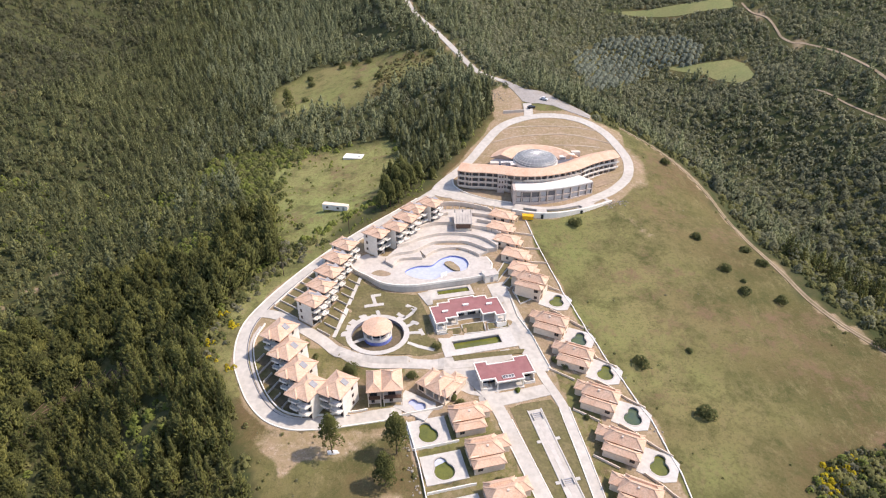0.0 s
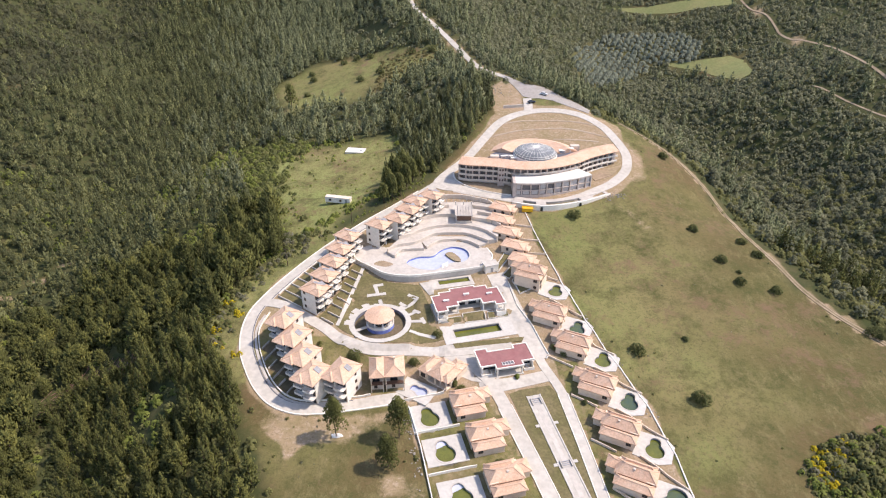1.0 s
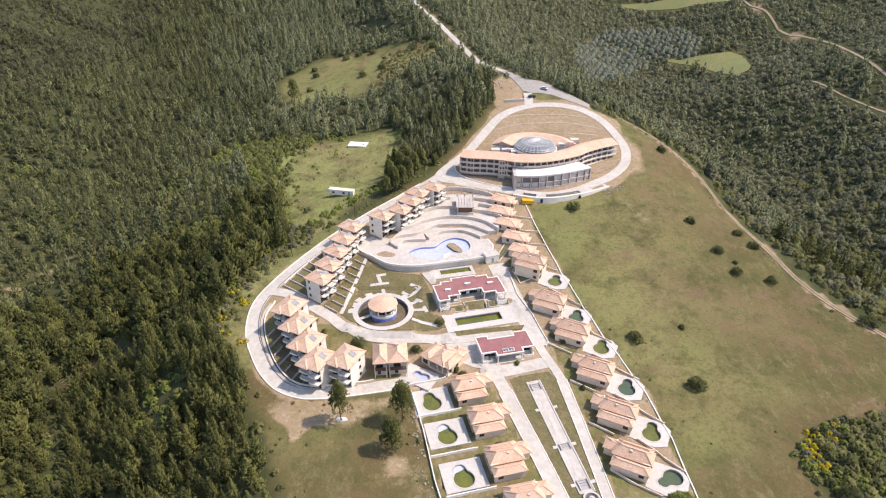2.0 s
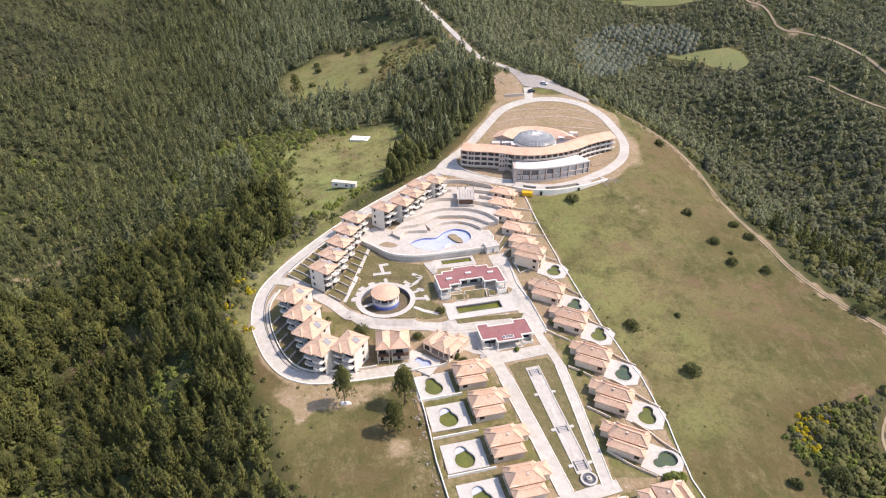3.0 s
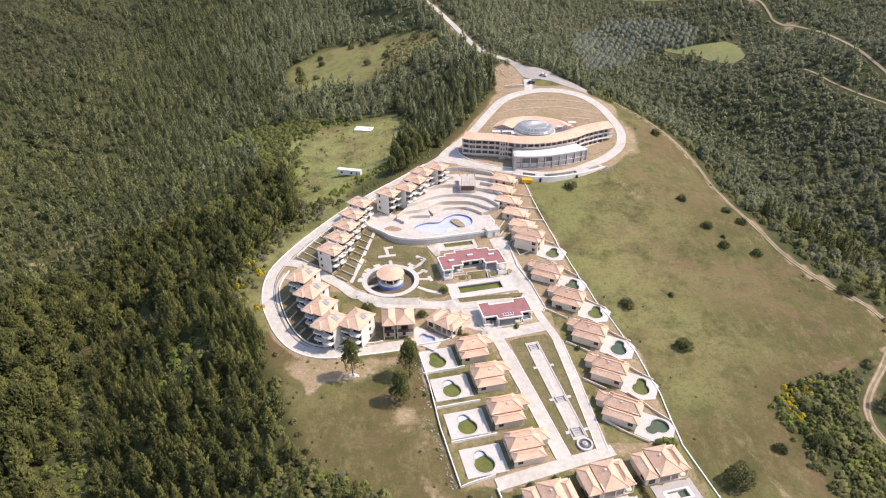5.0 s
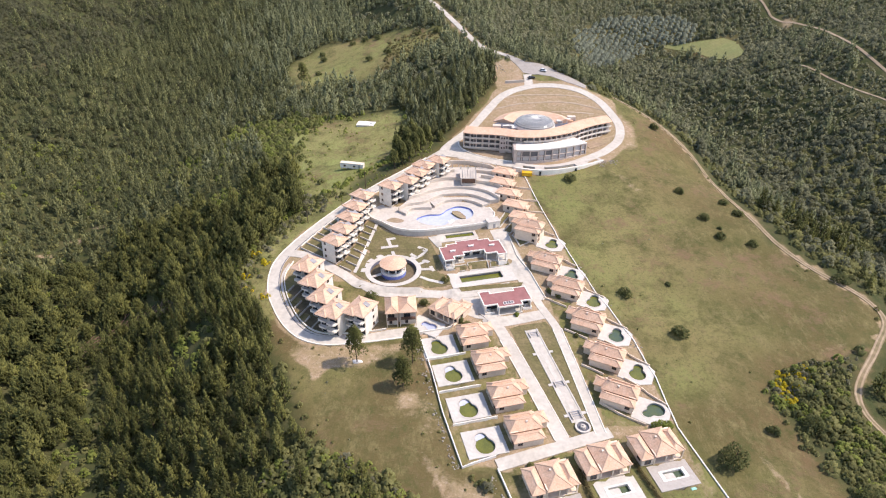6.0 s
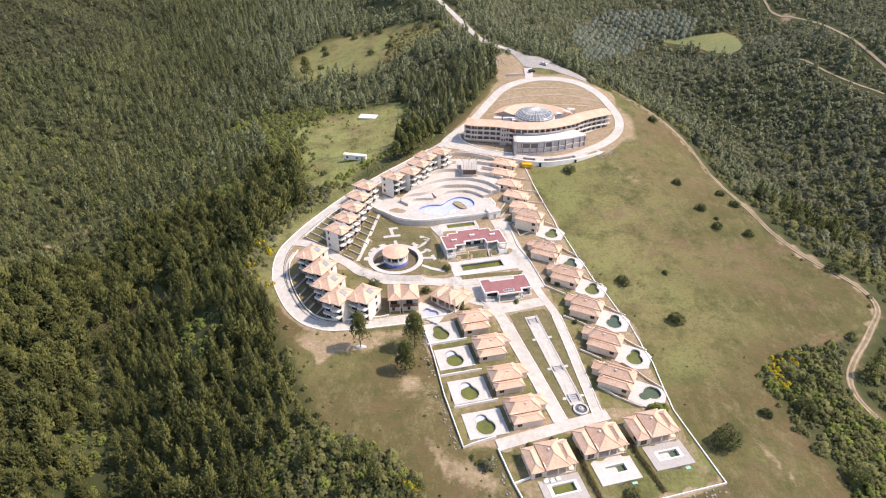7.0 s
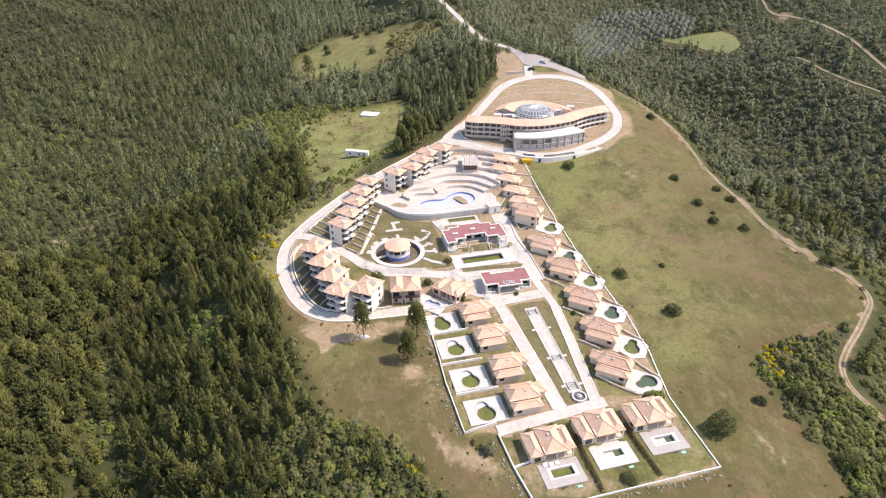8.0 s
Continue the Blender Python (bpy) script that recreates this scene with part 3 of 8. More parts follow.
LOOP = [(-3, 248), (10, 269), (20, 287), (30, 301), (44, 308.5), (58, 309.5), (70.5, 305), (79.5, 296), (84.5, 285), (87, 273), (84, 259.5), (76, 249), (68, 243), (56, 236), (42, 232.5), (24, 237.5), (8, 243)]

FRONT_VILLAS = [(25, 72.4), (39.7, 78.3), (55, 83)]
LEFT_VILLAS = [(6.7, 126.2), (11.2, 114.2), (15.5, 100.6), (19.7, 88.3)]
RIGHT_VILLAS = [(30.9, 183.8), (35.6, 165.2), (41.3, 150.8), (45.6, 133.8), (48.6, 117.3), (48.9, 101.6)]
COTTAGES = [(24.2, 226.2), (22.8, 218.4), (25, 210.4), (27.4, 201.8), (29.4, 193.6)]
FRONT_TURN, LEFT_TURN, RIGHT_TURN = 14.5, -76, 64.5
PAVILION = (-21.8, 162.3)


def local(centre, turn, x, y):
    a = radians(turn)
    return centre[0] + x * math.cos(a) - y * math.sin(a), centre[1] + x * math.sin(a) + y * math.cos(a)


# level pads cut for houses and decks: middle, turn, half width, half depth
PADS = [(*local(c, FRONT_TURN, 0, 0), FRONT_TURN, 6.2, 4.4) for c in FRONT_VILLAS] + [(*local(c, FRONT_TURN, 0.9, -8.2), FRONT_TURN, 5.7, 4.0) for c in FRONT_VILLAS]
PADS += [(*c, LEFT_TURN, 4.8, 4.8) for c in LEFT_VILLAS] + [(*local(c, LEFT_TURN, 0.3, -11.3), LEFT_TURN, 4.8, 5.7) for c in LEFT_VILLAS]
PADS += [(*c, RIGHT_TURN, 4.4, 5.2) for c in RIGHT_VILLAS] + [(*local(c, RIGHT_TURN, -0.8, -10.4), RIGHT_TURN, 4.9, 5.1) for c in RIGHT_VILLAS]
PADS += [(*c, RIGHT_TURN, 3.4, 4.6) for c in COTTAGES]
PADS += [(-17.3, 136.5, 6, 5, 4.4), (-1.2, 138.6, -38, 5.4, 4.4), (-7.7, 132.9, -30, 5.7, 3.8), (8.1, 170.3, 19.5, 12.2, 5.3), (18.5, 143.4, 21.5, 8.1, 4.3), (11.2, 158.7, 14, 12.2, 4.9), (3.2, 183.6, 13.5, 7.9, 3.1), (*PAVILION, 0, 10.2, 10.2)]
PAD = np.array([(x, y, math.cos(radians(a)), math.sin(radians(a)), w, d, gz(x, y)) for x, y, a, w, d in PADS])


def surface(x, y):
    """The ground with the level pads cut into it."""
    x, y = np.broadcast_arrays(np.asarray(x, float), np.asarray(y, float))
    z = ground(x, y)
    if x.size == 1:
        dx, dy = x.ravel()[0] - PAD[:, 0], y.ravel()[0] - PAD[:, 1]
        out = np.hypot(np.clip(np.abs(dx * PAD[:, 2] + dy * PAD[:, 3]) - PAD[:, 4], 0, None), np.clip(np.abs(dy * PAD[:, 2] - dx * PAD[:, 3]) - PAD[:, 5], 0, None))
        k = int(np.argmin(out))
        f = min(1.0, max(0.0, 1.4 - out[k] / 2.0))
        return z * (1 - f) + PAD[k, 6] * f
    best, pad_z = np.full(x.shape, 1e9), np.zeros(x.shape)
    for px, py, c, s, w, d, pz in PAD:
        dx, dy = x - px, y - py
        out = np.hypot(np.clip(np.abs(dx * c + dy * s) - w, 0, None), np.clip(np.abs(dy * c - dx * s) - d, 0, None))
        pad_z = np.where(out < best, pz, pad_z)
        best = np.minimum(best, out)
    f = np.clip(1.4 - best / 2.0, 0, 1)
    return z * (1 - f) + pad_z * f


def gz(x, y):
    return float(surface(x, y))


def level(points, lift=0.12):
    """A floor just clear of the ground at the middle of the points."""
    return gz(sum(p[0] for p in points) / len(points), sum(p[1] for p in points) / len(points)) + lift


# hollows dug for the pools: centre, radius, depth
HOLLOWS = [(*local(c, FRONT_TURN, 0.9, -8.2), 3.6, 3.0) for c in FRONT_VILLAS]
HOLLOWS += [(*local(c, LEFT_TURN, 0.3, -11.6), 4.9, 3.0) for c in LEFT_VILLAS]
HOLLOWS += [(*local(c, RIGHT_TURN, -0.6, -10.9), 4.0, 3.0) for c in RIGHT_VILLAS]
HOLLOWS += [(*PAVILION, 9.6, 3.6), (-7.7, 132.7, 3.8, 3.0), (6, 157.6, 3.6, 3.0), (11, 158.8, 3.6, 3.0), (16, 160.0, 3.6, 3.0), (0, 183.6, 2.6, 3.0), (3.5, 184.4, 2.6, 3.0), (7, 185.2, 2.0, 3.0)]


TERRACE_AREA = [(-32, 197), (-27, 191.5), (-20, 186.5), (-12, 185), (-1, 187.4), (10, 190.4), (15, 192.4), (16.6, 197.4), (14, 204), (8, 207.6), (2, 209), (-6, 206), (-16, 201), (-24, 202), (-31, 204)]


def graded(x, y):
    """The ground as it was dug: the natural height less the hollows under pools and terrace."""
    z = surface(x, y)
    z = np.where(inside(TERRACE_AREA, x, y), np.minimum(z, 2.6), z)
    for hx, hy, r, deep in HOLLOWS:
        z = z - deep * (np.hypot(x - hx, y - hy) < r)
    return z


# ---- ground ----
def spaced(lo, hi, near_lo, near_hi, fine):
    """Grid lines, close in the middle and wider outward."""
    mid = list(np.arange(near_lo, near_hi + 0.01, fine))
    step, p, up = fine, near_hi, []
    while p < hi:
        step = min(step * 1.06, 180)
        p += step
        up.append(p)
    step, p, down = fine, near_lo, []
    while p > lo:
        step = min(step * 1.06, 180)
        p -= step
        down.append(p)
    return np.array(down[::-1] + mid + up)


def zones(x, y):
    """How lush the grass is, and the weights of dry soil and forest litter."""
    w = wobble(x, y)
    grass = np.zeros(x.shape)
    for poly, soft in ((RIGHT_MEADOW, 2), (LEFT_MEADOW, 4), (FAR_MEADOW, 4), (FRONT_STRIP, 2), (CLEARING, 3), (GROVE, 3), (FIELD, 2), (FAR_FIELD, 3)):
        grass = np.maximum(grass, np.clip(0.5 - (signed(poly, x, y) + 0.6 * w) / soft / 2, 0, 1))
    home = signed(RESORT, x, y)
    soil = np.clip(0.5 - (home + 0.4 + 0.4 * w) / 3, 0, 1)
    plots = inside([(-9, 126), (-6, 112.6), (2.6, 78), (16, 82), (28, 88), (18, 121), (12, 134)], x, y) | inside([(12, 76), (19, 57.5), (35, 58), (69, 67), (63, 92), (46, 88)], x, y)
    plots = plots | inside([(34, 147), (36.5, 131), (39.4, 115), (41.6, 99), (43, 90.5), (56, 91), (52, 100), (49, 112), (46, 128), (42, 145)], x, y)
    plots = plots | inside([(-60, 160), (-66, 150), (-48, 129), (-15, 131), (-12, 148), (-33, 155)], x, y)
    soil = np.where(plots, 0.42 + 0.03 * w, soil)
    grass = np.where(plots, 1, grass)
    for poly in (LOT, BARE_SLOPE):
        soil = np.maximum(soil, np.clip(0.5 - (signed(poly, x, y) + 0.4 * w) / 4, 0, 1))
    for line, width in ((FOOTPATH, 1.1), (TRACK, 1.4), (FAR_TRACK, 0.8), (FAR_ROAD, 3), (FAR_TRACK_LOW, 0.5)):
        soil = np.maximum(soil, 0.9 * np.clip(1.5 - (edge_distance(line, x, y, False) + 0.25 * w) / width, 0, 1))
    scars = np.clip(0.3 + (-26 - x) / 22, 0.42, 0.95) * np.clip(0.6 - (signed(SCAR, x, y) + 1.1 * w) / 4, 0, 1) + 0.5 * np.clip(1.2 - np.hypot(x + 13.3, y - 101.2) / 4, 0, 1) + np.clip(1.1 - np.hypot((x - 4) / 9, (y - 70) / 7), 0, 1) * 0.1
    scars = scars + 0.5 * np.clip(1.3 - np.hypot((x + 70) / 3, (y - 174) / 5), 0, 1)
    scars = scars + 0.7 * np.clip(1.2 - np.hypot((x - 90) / 9, (y - 262) / 22), 0, 1) + 0.15 * np.clip(1.2 - np.hypot((x - 82) / 16, (y - 96) / 20), 0, 1)
    scars = scars + 0.3 * np.clip(1.3 - np.hypot((x - 84) / 13, (y - 70) / 24), 0, 1) + 0.08 * np.clip(1.2 - np.hypot((x - 120) / 14, (y - 140) / 30), 0, 1)
    scars = scars + 0.16 * np.clip(1.3 - (edge_distance([(-42, 112), (-36, 104), (-28, 93), (-17, 82), (-4, 74), (10, 66)], x, y, False) + 0.5 * w) / 3.6, 0, 1)
    scars = scars + 0.42 * np.clip(1.3 - (edge_distance([(89, 284), (82, 258), (74, 232), (84, 214)], x, y, False) + 0.9 * w) / 8, 0, 1)
    for line, width, weight in TRAILS:
        scars = scars + weight * np.clip(1.4 - (edge_distance(line, x, y, False) + 0.3 * w) / width, 0, 1)
    for bx, by, br in BARE_SPOTS:
        scars = scars + 1.2 * np.clip(1.3 - np.hypot(x - bx, y - by) / br + 0.12 * w, 0, 1)
    scars = scars + inside(CLEARING, x, y) * np.clip(0.12 + 0.17 * np.clip((x + 36) / 14, 0, 1) + 0.05 * w + 0.1 * np.sin(x / 6 + y / 9), 0, 0.42)
    soil = np.clip(np.maximum(soil, scars * np.clip(0.85 + 0.12 * w, 0, 1)), 0, 1)
    forest = np.clip(1 - grass - np.clip(2 * soil, 0, 1), 0, 1) * np.clip(home / 5, 0, 1)
    forest = np.maximum(forest, inside(SCRUB_PATCH, x, y) * 0.9)
    # how green the grass stands
    lush = np.clip((122 - x) / 52, 0, 1) * 0.62 * (x > 30) * np.clip((y - 92 + 2 * w) / 34, 0.06, 1) + 0.12 * w / 4 + 0.35 * np.clip(1.2 - np.hypot(x - 87, y - 74) / 9, 0, 1)
    lush = np.where(signed(LEFT_MEADOW, x, y) < 6, 1.0, lush)
    lush = np.where(signed(FAR_MEADOW, x, y) < 8, 0.75, lush)
    lush = np.where(signed(GROVE, x, y) < 8, 0.35, lush)
    lush = np.where(home < 0, 0.5, lush)
    lush = np.where(inside(CLEARING, x, y), np.clip((-22 - x) / 16, 0, 0.14) + 0.05 * w, lush)
    return np.clip(lush, 0, 1), soil, forest


def build_ground():
    gx, gy = spaced(-3600, 3600, -78, 100, 1.6), spaced(-1200, 4600, 50, 250, 1.6)
    x, y = np.meshgrid(gx, gy)
    z = graded(x, y)
    rows, cols = x.shape
    i = np.arange(rows * cols).reshape(rows, cols)
    quads = np.stack([i[:-1, :-1], i[:-1, 1:], i[1:, 1:], i[1:, :-1]], -1).reshape(-1, 4)
    mesh = bpy.data.meshes.new("ground")
    mesh.from_pydata(np.stack([x, y, z], -1).reshape(-1, 3).tolist(), [], quads.tolist())
    lush, soil, forest = zones(x.ravel(), y.ravel())
    layer = mesh.color_attributes.new("zone", "FLOAT_COLOR", "POINT")
    layer.data.foreach_set("color", np.stack([lush, soil, forest, np.ones_like(lush)], -1).astype(np.float32).ravel())
    mesh.materials.append(GROUND)
    mesh.shade_smooth()
    tagged(new("ground", mesh), "hilly ground of dry grass, soil and forest litter", "ground", kind="structure")


build_ground()

# ---- roads ----
def road(name, points, width, off, mat, label, closed=False, thick=0.6):
    return solid(name, strip_mesh(points, width, off, thick, closed=closed), mat, label, "road", kind="structure")


road("road_perimeter", PERIMETER, 4.2, 0.14, ROAD, "pale concrete road round the edge of the resort")
road("road_loop", LOOP, 4.4, 0.17, ROAD, "pale concrete ring road round the hotel", closed=True)
road("road_inner", [(-64, 172.5), (-57, 171), (-50, 166.5), (-40, 159.5), (-33.4, 153.6), (-24, 149.6), (-11.5, 149.2), (2, 149), (12, 150.5), (22, 153.5)], 3.9, 0.2, ROAD, "pale concrete lane between the houses")
road("road_street_west", WEST_STREET, 4.0, 0.22, ROAD, "pale concrete street beside the villas")
road("road_street_east", EAST_STREET, 2.9, 0.18, ROAD, "pale concrete street beside the long lawn")
road("road_cross_front", [(11.8, 77.8), (23, 81.6), (34, 85.5), (44.5, 89)], 3.6, 0.25, ROAD, "rough concrete cross street")
road("road_cross_back", [(11, 133.5), (20.5, 135.6), (34, 139.5)], 4.4, 0.15, ROAD, "pale concrete cross street")
road("road_east_stair", [(19, 188), (21.5, 179), (24, 170), (26.3, 162), (28.5, 155), (31, 146)], 6.4, 0.12, ROAD, "broad concrete ramp beside the long pools")
road("road_gate", [(43.8, 309.5), (44.4, 316), (44.6, 324)], 4.6, 0.24, ROAD, "pale concrete gate road", thick=0.8)
road("road_far", FAR_ROAD, 3.6, 0.25, ROAD, "pale gravel road climbing the far hill", thick=1.2)
road("track_right", TRACK, 2.3, 0.12, TRACKSOIL, "reddish dirt track along the meadow")


def beside(points, gap):
    """The line that runs at a distance beside another."""
    line = [np.array(p) for p in curve(points, 3.0)]
    out = []
    for i, p in enumerate(line):
        d = line[min(i + 1, len(line) - 1)] - line[max(i - 1, 0)]
        out.append(tuple(p + np.array((-d[1], d[0])) / np.linalg.norm(d) * (gap + 0.12 * math.sin(i * 0.9 + gap))))
    return out


for gap in (-0.66, 0.66):
    road("wheel_rut", beside(TRACK, gap), 0.55, 0.15, DIRT, "pale worn wheel rut of the dirt track", thick=0.2)
road("track_far", FAR_TRACK, 1.7, 0.3, DIRT, "pale dirt track on the far slope", thick=1.2)
road("track_low", FAR_TRACK_LOW, 1.2, 0.3, DIRT, "pale dirt track between far trees", thick=1.2)
solid("pavement_plaza", draped([(1, 151), (12.5, 152), (18, 139), (15, 134.5), (8, 137), (-1, 142)], 0.1), ROAD, "pale concrete forecourt", "pavement", kind="structure")
solid("pavement_lot", draped(LOT, 0.16), GRAVEL, "pale gravel parking ground at the gate", "pavement", kind="structure")
solid("pavement_hotel", draped([(-3, 250), (4, 262), (5, 252), (8, 246), (22, 243), (29, 240), (30, 233), (20, 236), (4, 241)], 0.12), ROAD, "pale concrete forecourt of the hotel", "pavement", kind="structure")
solid("lawn_big", draped([(-31, 189), (-20, 183), (-9, 181.5), (-5.5, 172), (-2, 158), (1, 154), (-11.7, 152), (-24, 152), (-32.2, 156.5), (-36.5, 160.7)], 0.1, 1.2, hole=(*PAVILION, 9.4)), LAWN, "large dull green lawn round the pavilion", "lawn", kind="structure")
solid("lawn_long", draped([(19.6, 131.6), (23, 133.2), (32, 135), (34, 132), (41.2, 91.5), (38, 88), (34, 87), (31.6, 89)], 0.1), LAWN, "long dull lawn between two streets", "lawn", kind="structure")

solid("field", draped([(180, 516.5), (207, 507.5), (230, 502.6), (237, 490), (229.5, 456), (218, 453), (205.6, 492)], 0.35, 6), CROP, "smooth yellow-green field among the far trees", "field", kind="structure")
solid("field_far", draped([(154, 626), (254, 588), (254, 568), (210, 586)], 0.4, 6), CROP, "dry yellow-green field on the far hill", "field", kind="structure")
for line in ([(27, 297), (35, 299.4), (43, 300.4), (64, 299.8), (78, 296)], [(23, 287.6), (32, 291), (41, 293), (63, 293.6), (82, 286.6)], [(54, 285.6), (66, 285), (76, 283.6)]):
    solid("slope_path", strip_mesh(line, 0.7, 0.14, 0.4), SLOPEPATH, "pale narrow terrace path on the slope behind the hotel", "path", "slope paths")
solid("kerb_outer", strip_mesh([(-11.6, 241.4), (-21.6, 231), (-32.6, 220.6), (-42.6, 209.6), (-50.2, 200), (-56.8, 190.2), (-63, 179.4), (-67.4, 169), (-68.2, 160), (-66.5, 150.3), (-62.8, 142), (-57.7, 133.6), (-51.2, 127), (-43.4, 123.8), (-36, 123.8), (-27, 125.1), (-13, 127.8)], 0.35, 0.34, 0.6), PLASTER, "pale outer kerb of the ring road", "kerb", kind="structure")
solid("kerb_joint", strip_mesh([(-8.6, 238.6), (-18.6, 228.2), (-29.8, 217.6), (-39.7, 206.8), (-47.2, 197.4), (-53.6, 187.8), (-59.6, 177.6), (-63.6, 168), (-64.2, 160), (-62.6, 151.5), (-59.2, 144), (-54.6, 136.2), (-49, 130.3), (-42.6, 127.7), (-36, 127.7), (-27, 129)], 0.3, 0.17, 0.3), DARKROOF, "dark drain gap along the ring road", "drain", kind="structure")
for bed in ([(18.6, 190.6), (20, 188.8), (25.3, 198.3), (23.2, 199.5)], [(21.6, 187), (24, 185.4), (27, 190), (25, 191.8)], [(27.4, 189.6), (29, 185), (31, 178.6), (27.2, 177), (25, 184)]):
    solid("planting_bed", draped(bed, 0.16, 2.0), LAWN, "small grassy bed beside the steps", "bed", "planting beds", kind="structure")
    solid("bed_kerb", wall_mesh(bed + bed[:1], 0.35, 0.4, 1.5), DECK, "white kerb round a planting bed", "kerb", "planting beds", kind="structure")
solid("bed_pool_front", draped([(2.8, 151.6), (26.5, 155.5), (25.7, 153.9), (3.6, 149.9)], 0.3, 1.5), LAWN, "narrow grass strip below the long pool", "bed", "grass beds", kind="structure")
for bed in ([(6.2, 166.0), (13.6, 167.8), (14.4, 164.1), (6.6, 162.7)], [(15.0, 167.0), (21.6, 168.4), (22.4, 166.5), (15.2, 165.0)], [(-1.2, 162.9), (5.6, 164.6), (6.0, 162.6), (-0.9, 161.5)]):
    solid("front_bed", draped(bed, 0.3, 1.5), LAWN, "grass bed before the red-roofed building", "bed", "grass beds", kind="structure")
    solid("bed_kerb", wall_mesh(bed + bed[:1], 0.42, 0.3, 1.5), DECK, "white kerb round a grass bed", "kerb", "grass beds", kind="structure")
solid("pavement_west", draped([(-9.2, 182.4), (-4, 183.6), (-3.6, 176.4), (-5.4, 176)], 0.3, 1.5), ROAD, "pale concrete paving beside the narrow pool", "pavement", kind="structure")
# ---- pools ----
def kidney(fat=2.7, slim=1.6, gap=3.2, turn=0.0, n=32):
    """The outline of a pear-shaped pool: a fat and a slim round lobe run into one another; turn points to the slim one."""
    out, c, d = [], math.cos(radians(turn)), math.sin(radians(turn))
    for i in range(n):
        a, r = 2 * math.pi * i / n, 0.3
        while r < 9:
            x, y = r * math.cos(a), r * math.sin(a)
            e, f = math.hypot(x + gap * 0.42, y) - fat, math.hypot(x - gap * 0.58, y) - slim
            h = max(0.9 - abs(e - f), 0) / 0.9
            if min(e, f) - h * h * 0.22 > 0:
                break
            r += 0.04
        out.append((r * math.cos(a) * c - r * math.sin(a) * d, r * math.cos(a) * d + r * math.sin(a) * c))
    return out


def rectangle(x0, x1, y0, y1):
    return [(x0, y0), (x1, y0), (x1, y1), (x0, y1)]


def grown(poly, by):
    """The outline moved outward from its middle."""
    cx, cy = sum(p[0] for p in poly) / len(poly), sum(p[1] for p in poly) / len(poly)
    out = []
    for x, y in poly:
        d = math.hypot(x - cx, y - cy)
        out.append((cx + (x - cx) * (d + by) / d, cy + (y - cy) * (d + by) / d))
    return out


def pool(centre, turn, deck, basin, paving, lining, water, label, shift=(0, 0), group="", drop=0.7, rim=None, shelf=None, bottom=None):
    """A sunken pool in a paved deck. deck, basin: outlines about the middle."""
    basin = [(x + shift[0], y + shift[1]) for x, y in basin]
    z = level([local(centre, turn, *p) for p in deck], 0.2)
    ob = thing("pool", pose(*centre, z, 0, 0, turn), label, "pool", group)
    if rim:
        part("deck", with_hole(bmesh.new(), deck, grown(basin, rim[0]), 0, -3.2, -0.3), paving, ob)
        part("coping", with_hole(bmesh.new(), grown(basin, rim[0] + 0.02), basin, 0.07, -0.3, -0.4), rim[1], ob, "white pool surround")
    else:
        part("deck", with_hole(bmesh.new(), deck, grown(basin, 0.4), 0, -3.2, -0.3), paving, ob)
        part("coping", with_hole(bmesh.new(), grown(basin, 0.42), basin, 0.05, -0.2, -0.4), CONCRETE, ob)
    bm = bmesh.new()
    low, top = [bm.verts.new((x, y, -1.9)) for x, y in grown(basin, 0.01)], [bm.verts.new((x, y, -0.02)) for x, y in grown(basin, 0.01)]
    bm.faces.new(low)
    for i in range(len(low)):
        j = (i + 1) % len(low)
        bm.faces.new((low[i], low[j], top[j], top[i]))
    part("basin", bm, lining, ob)
    if bottom:
        bm = bmesh.new()
        bm.faces.new([bm.verts.new((x, y, -bottom)) for x, y in basin])
        part("pool_floor", bm, PALEBLUE, ob, "faded pale blue dry floor")
    if shelf:
        # a sloping shallow end that stands clear of the water
        a = radians(shelf)
        reach = [x * math.cos(a) + y * math.sin(a) for x, y in basin]
        top = max(reach)
        bm = bmesh.new()
        edge = [(x * 0.99, y * 0.99, r) for (x, y), r in zip(basin, reach) if r > 0.3 * top]
        high = [bm.verts.new((x, y, -0.42 - 0.6 * (top - r) / top)) for x, y, r in edge]
        deep = [bm.verts.new((x, y, -1.88)) for x, y, r in edge]
        bm.faces.new(high)
        for i in range(len(edge)):
            j = (i + 1) % len(edge)
            bm.faces.new((deep[i], deep[j], high[j], high[i]))
        part("shallow_end", bm, PALEBLUE, ob, "pale blue sloping shallow end")
    if water:
        bm = bmesh.new()
        bm.faces.new([bm.verts.new((x, y, -drop)) for x, y in basin])
        part("water", bm, water, ob, "still murky water")
    return ob


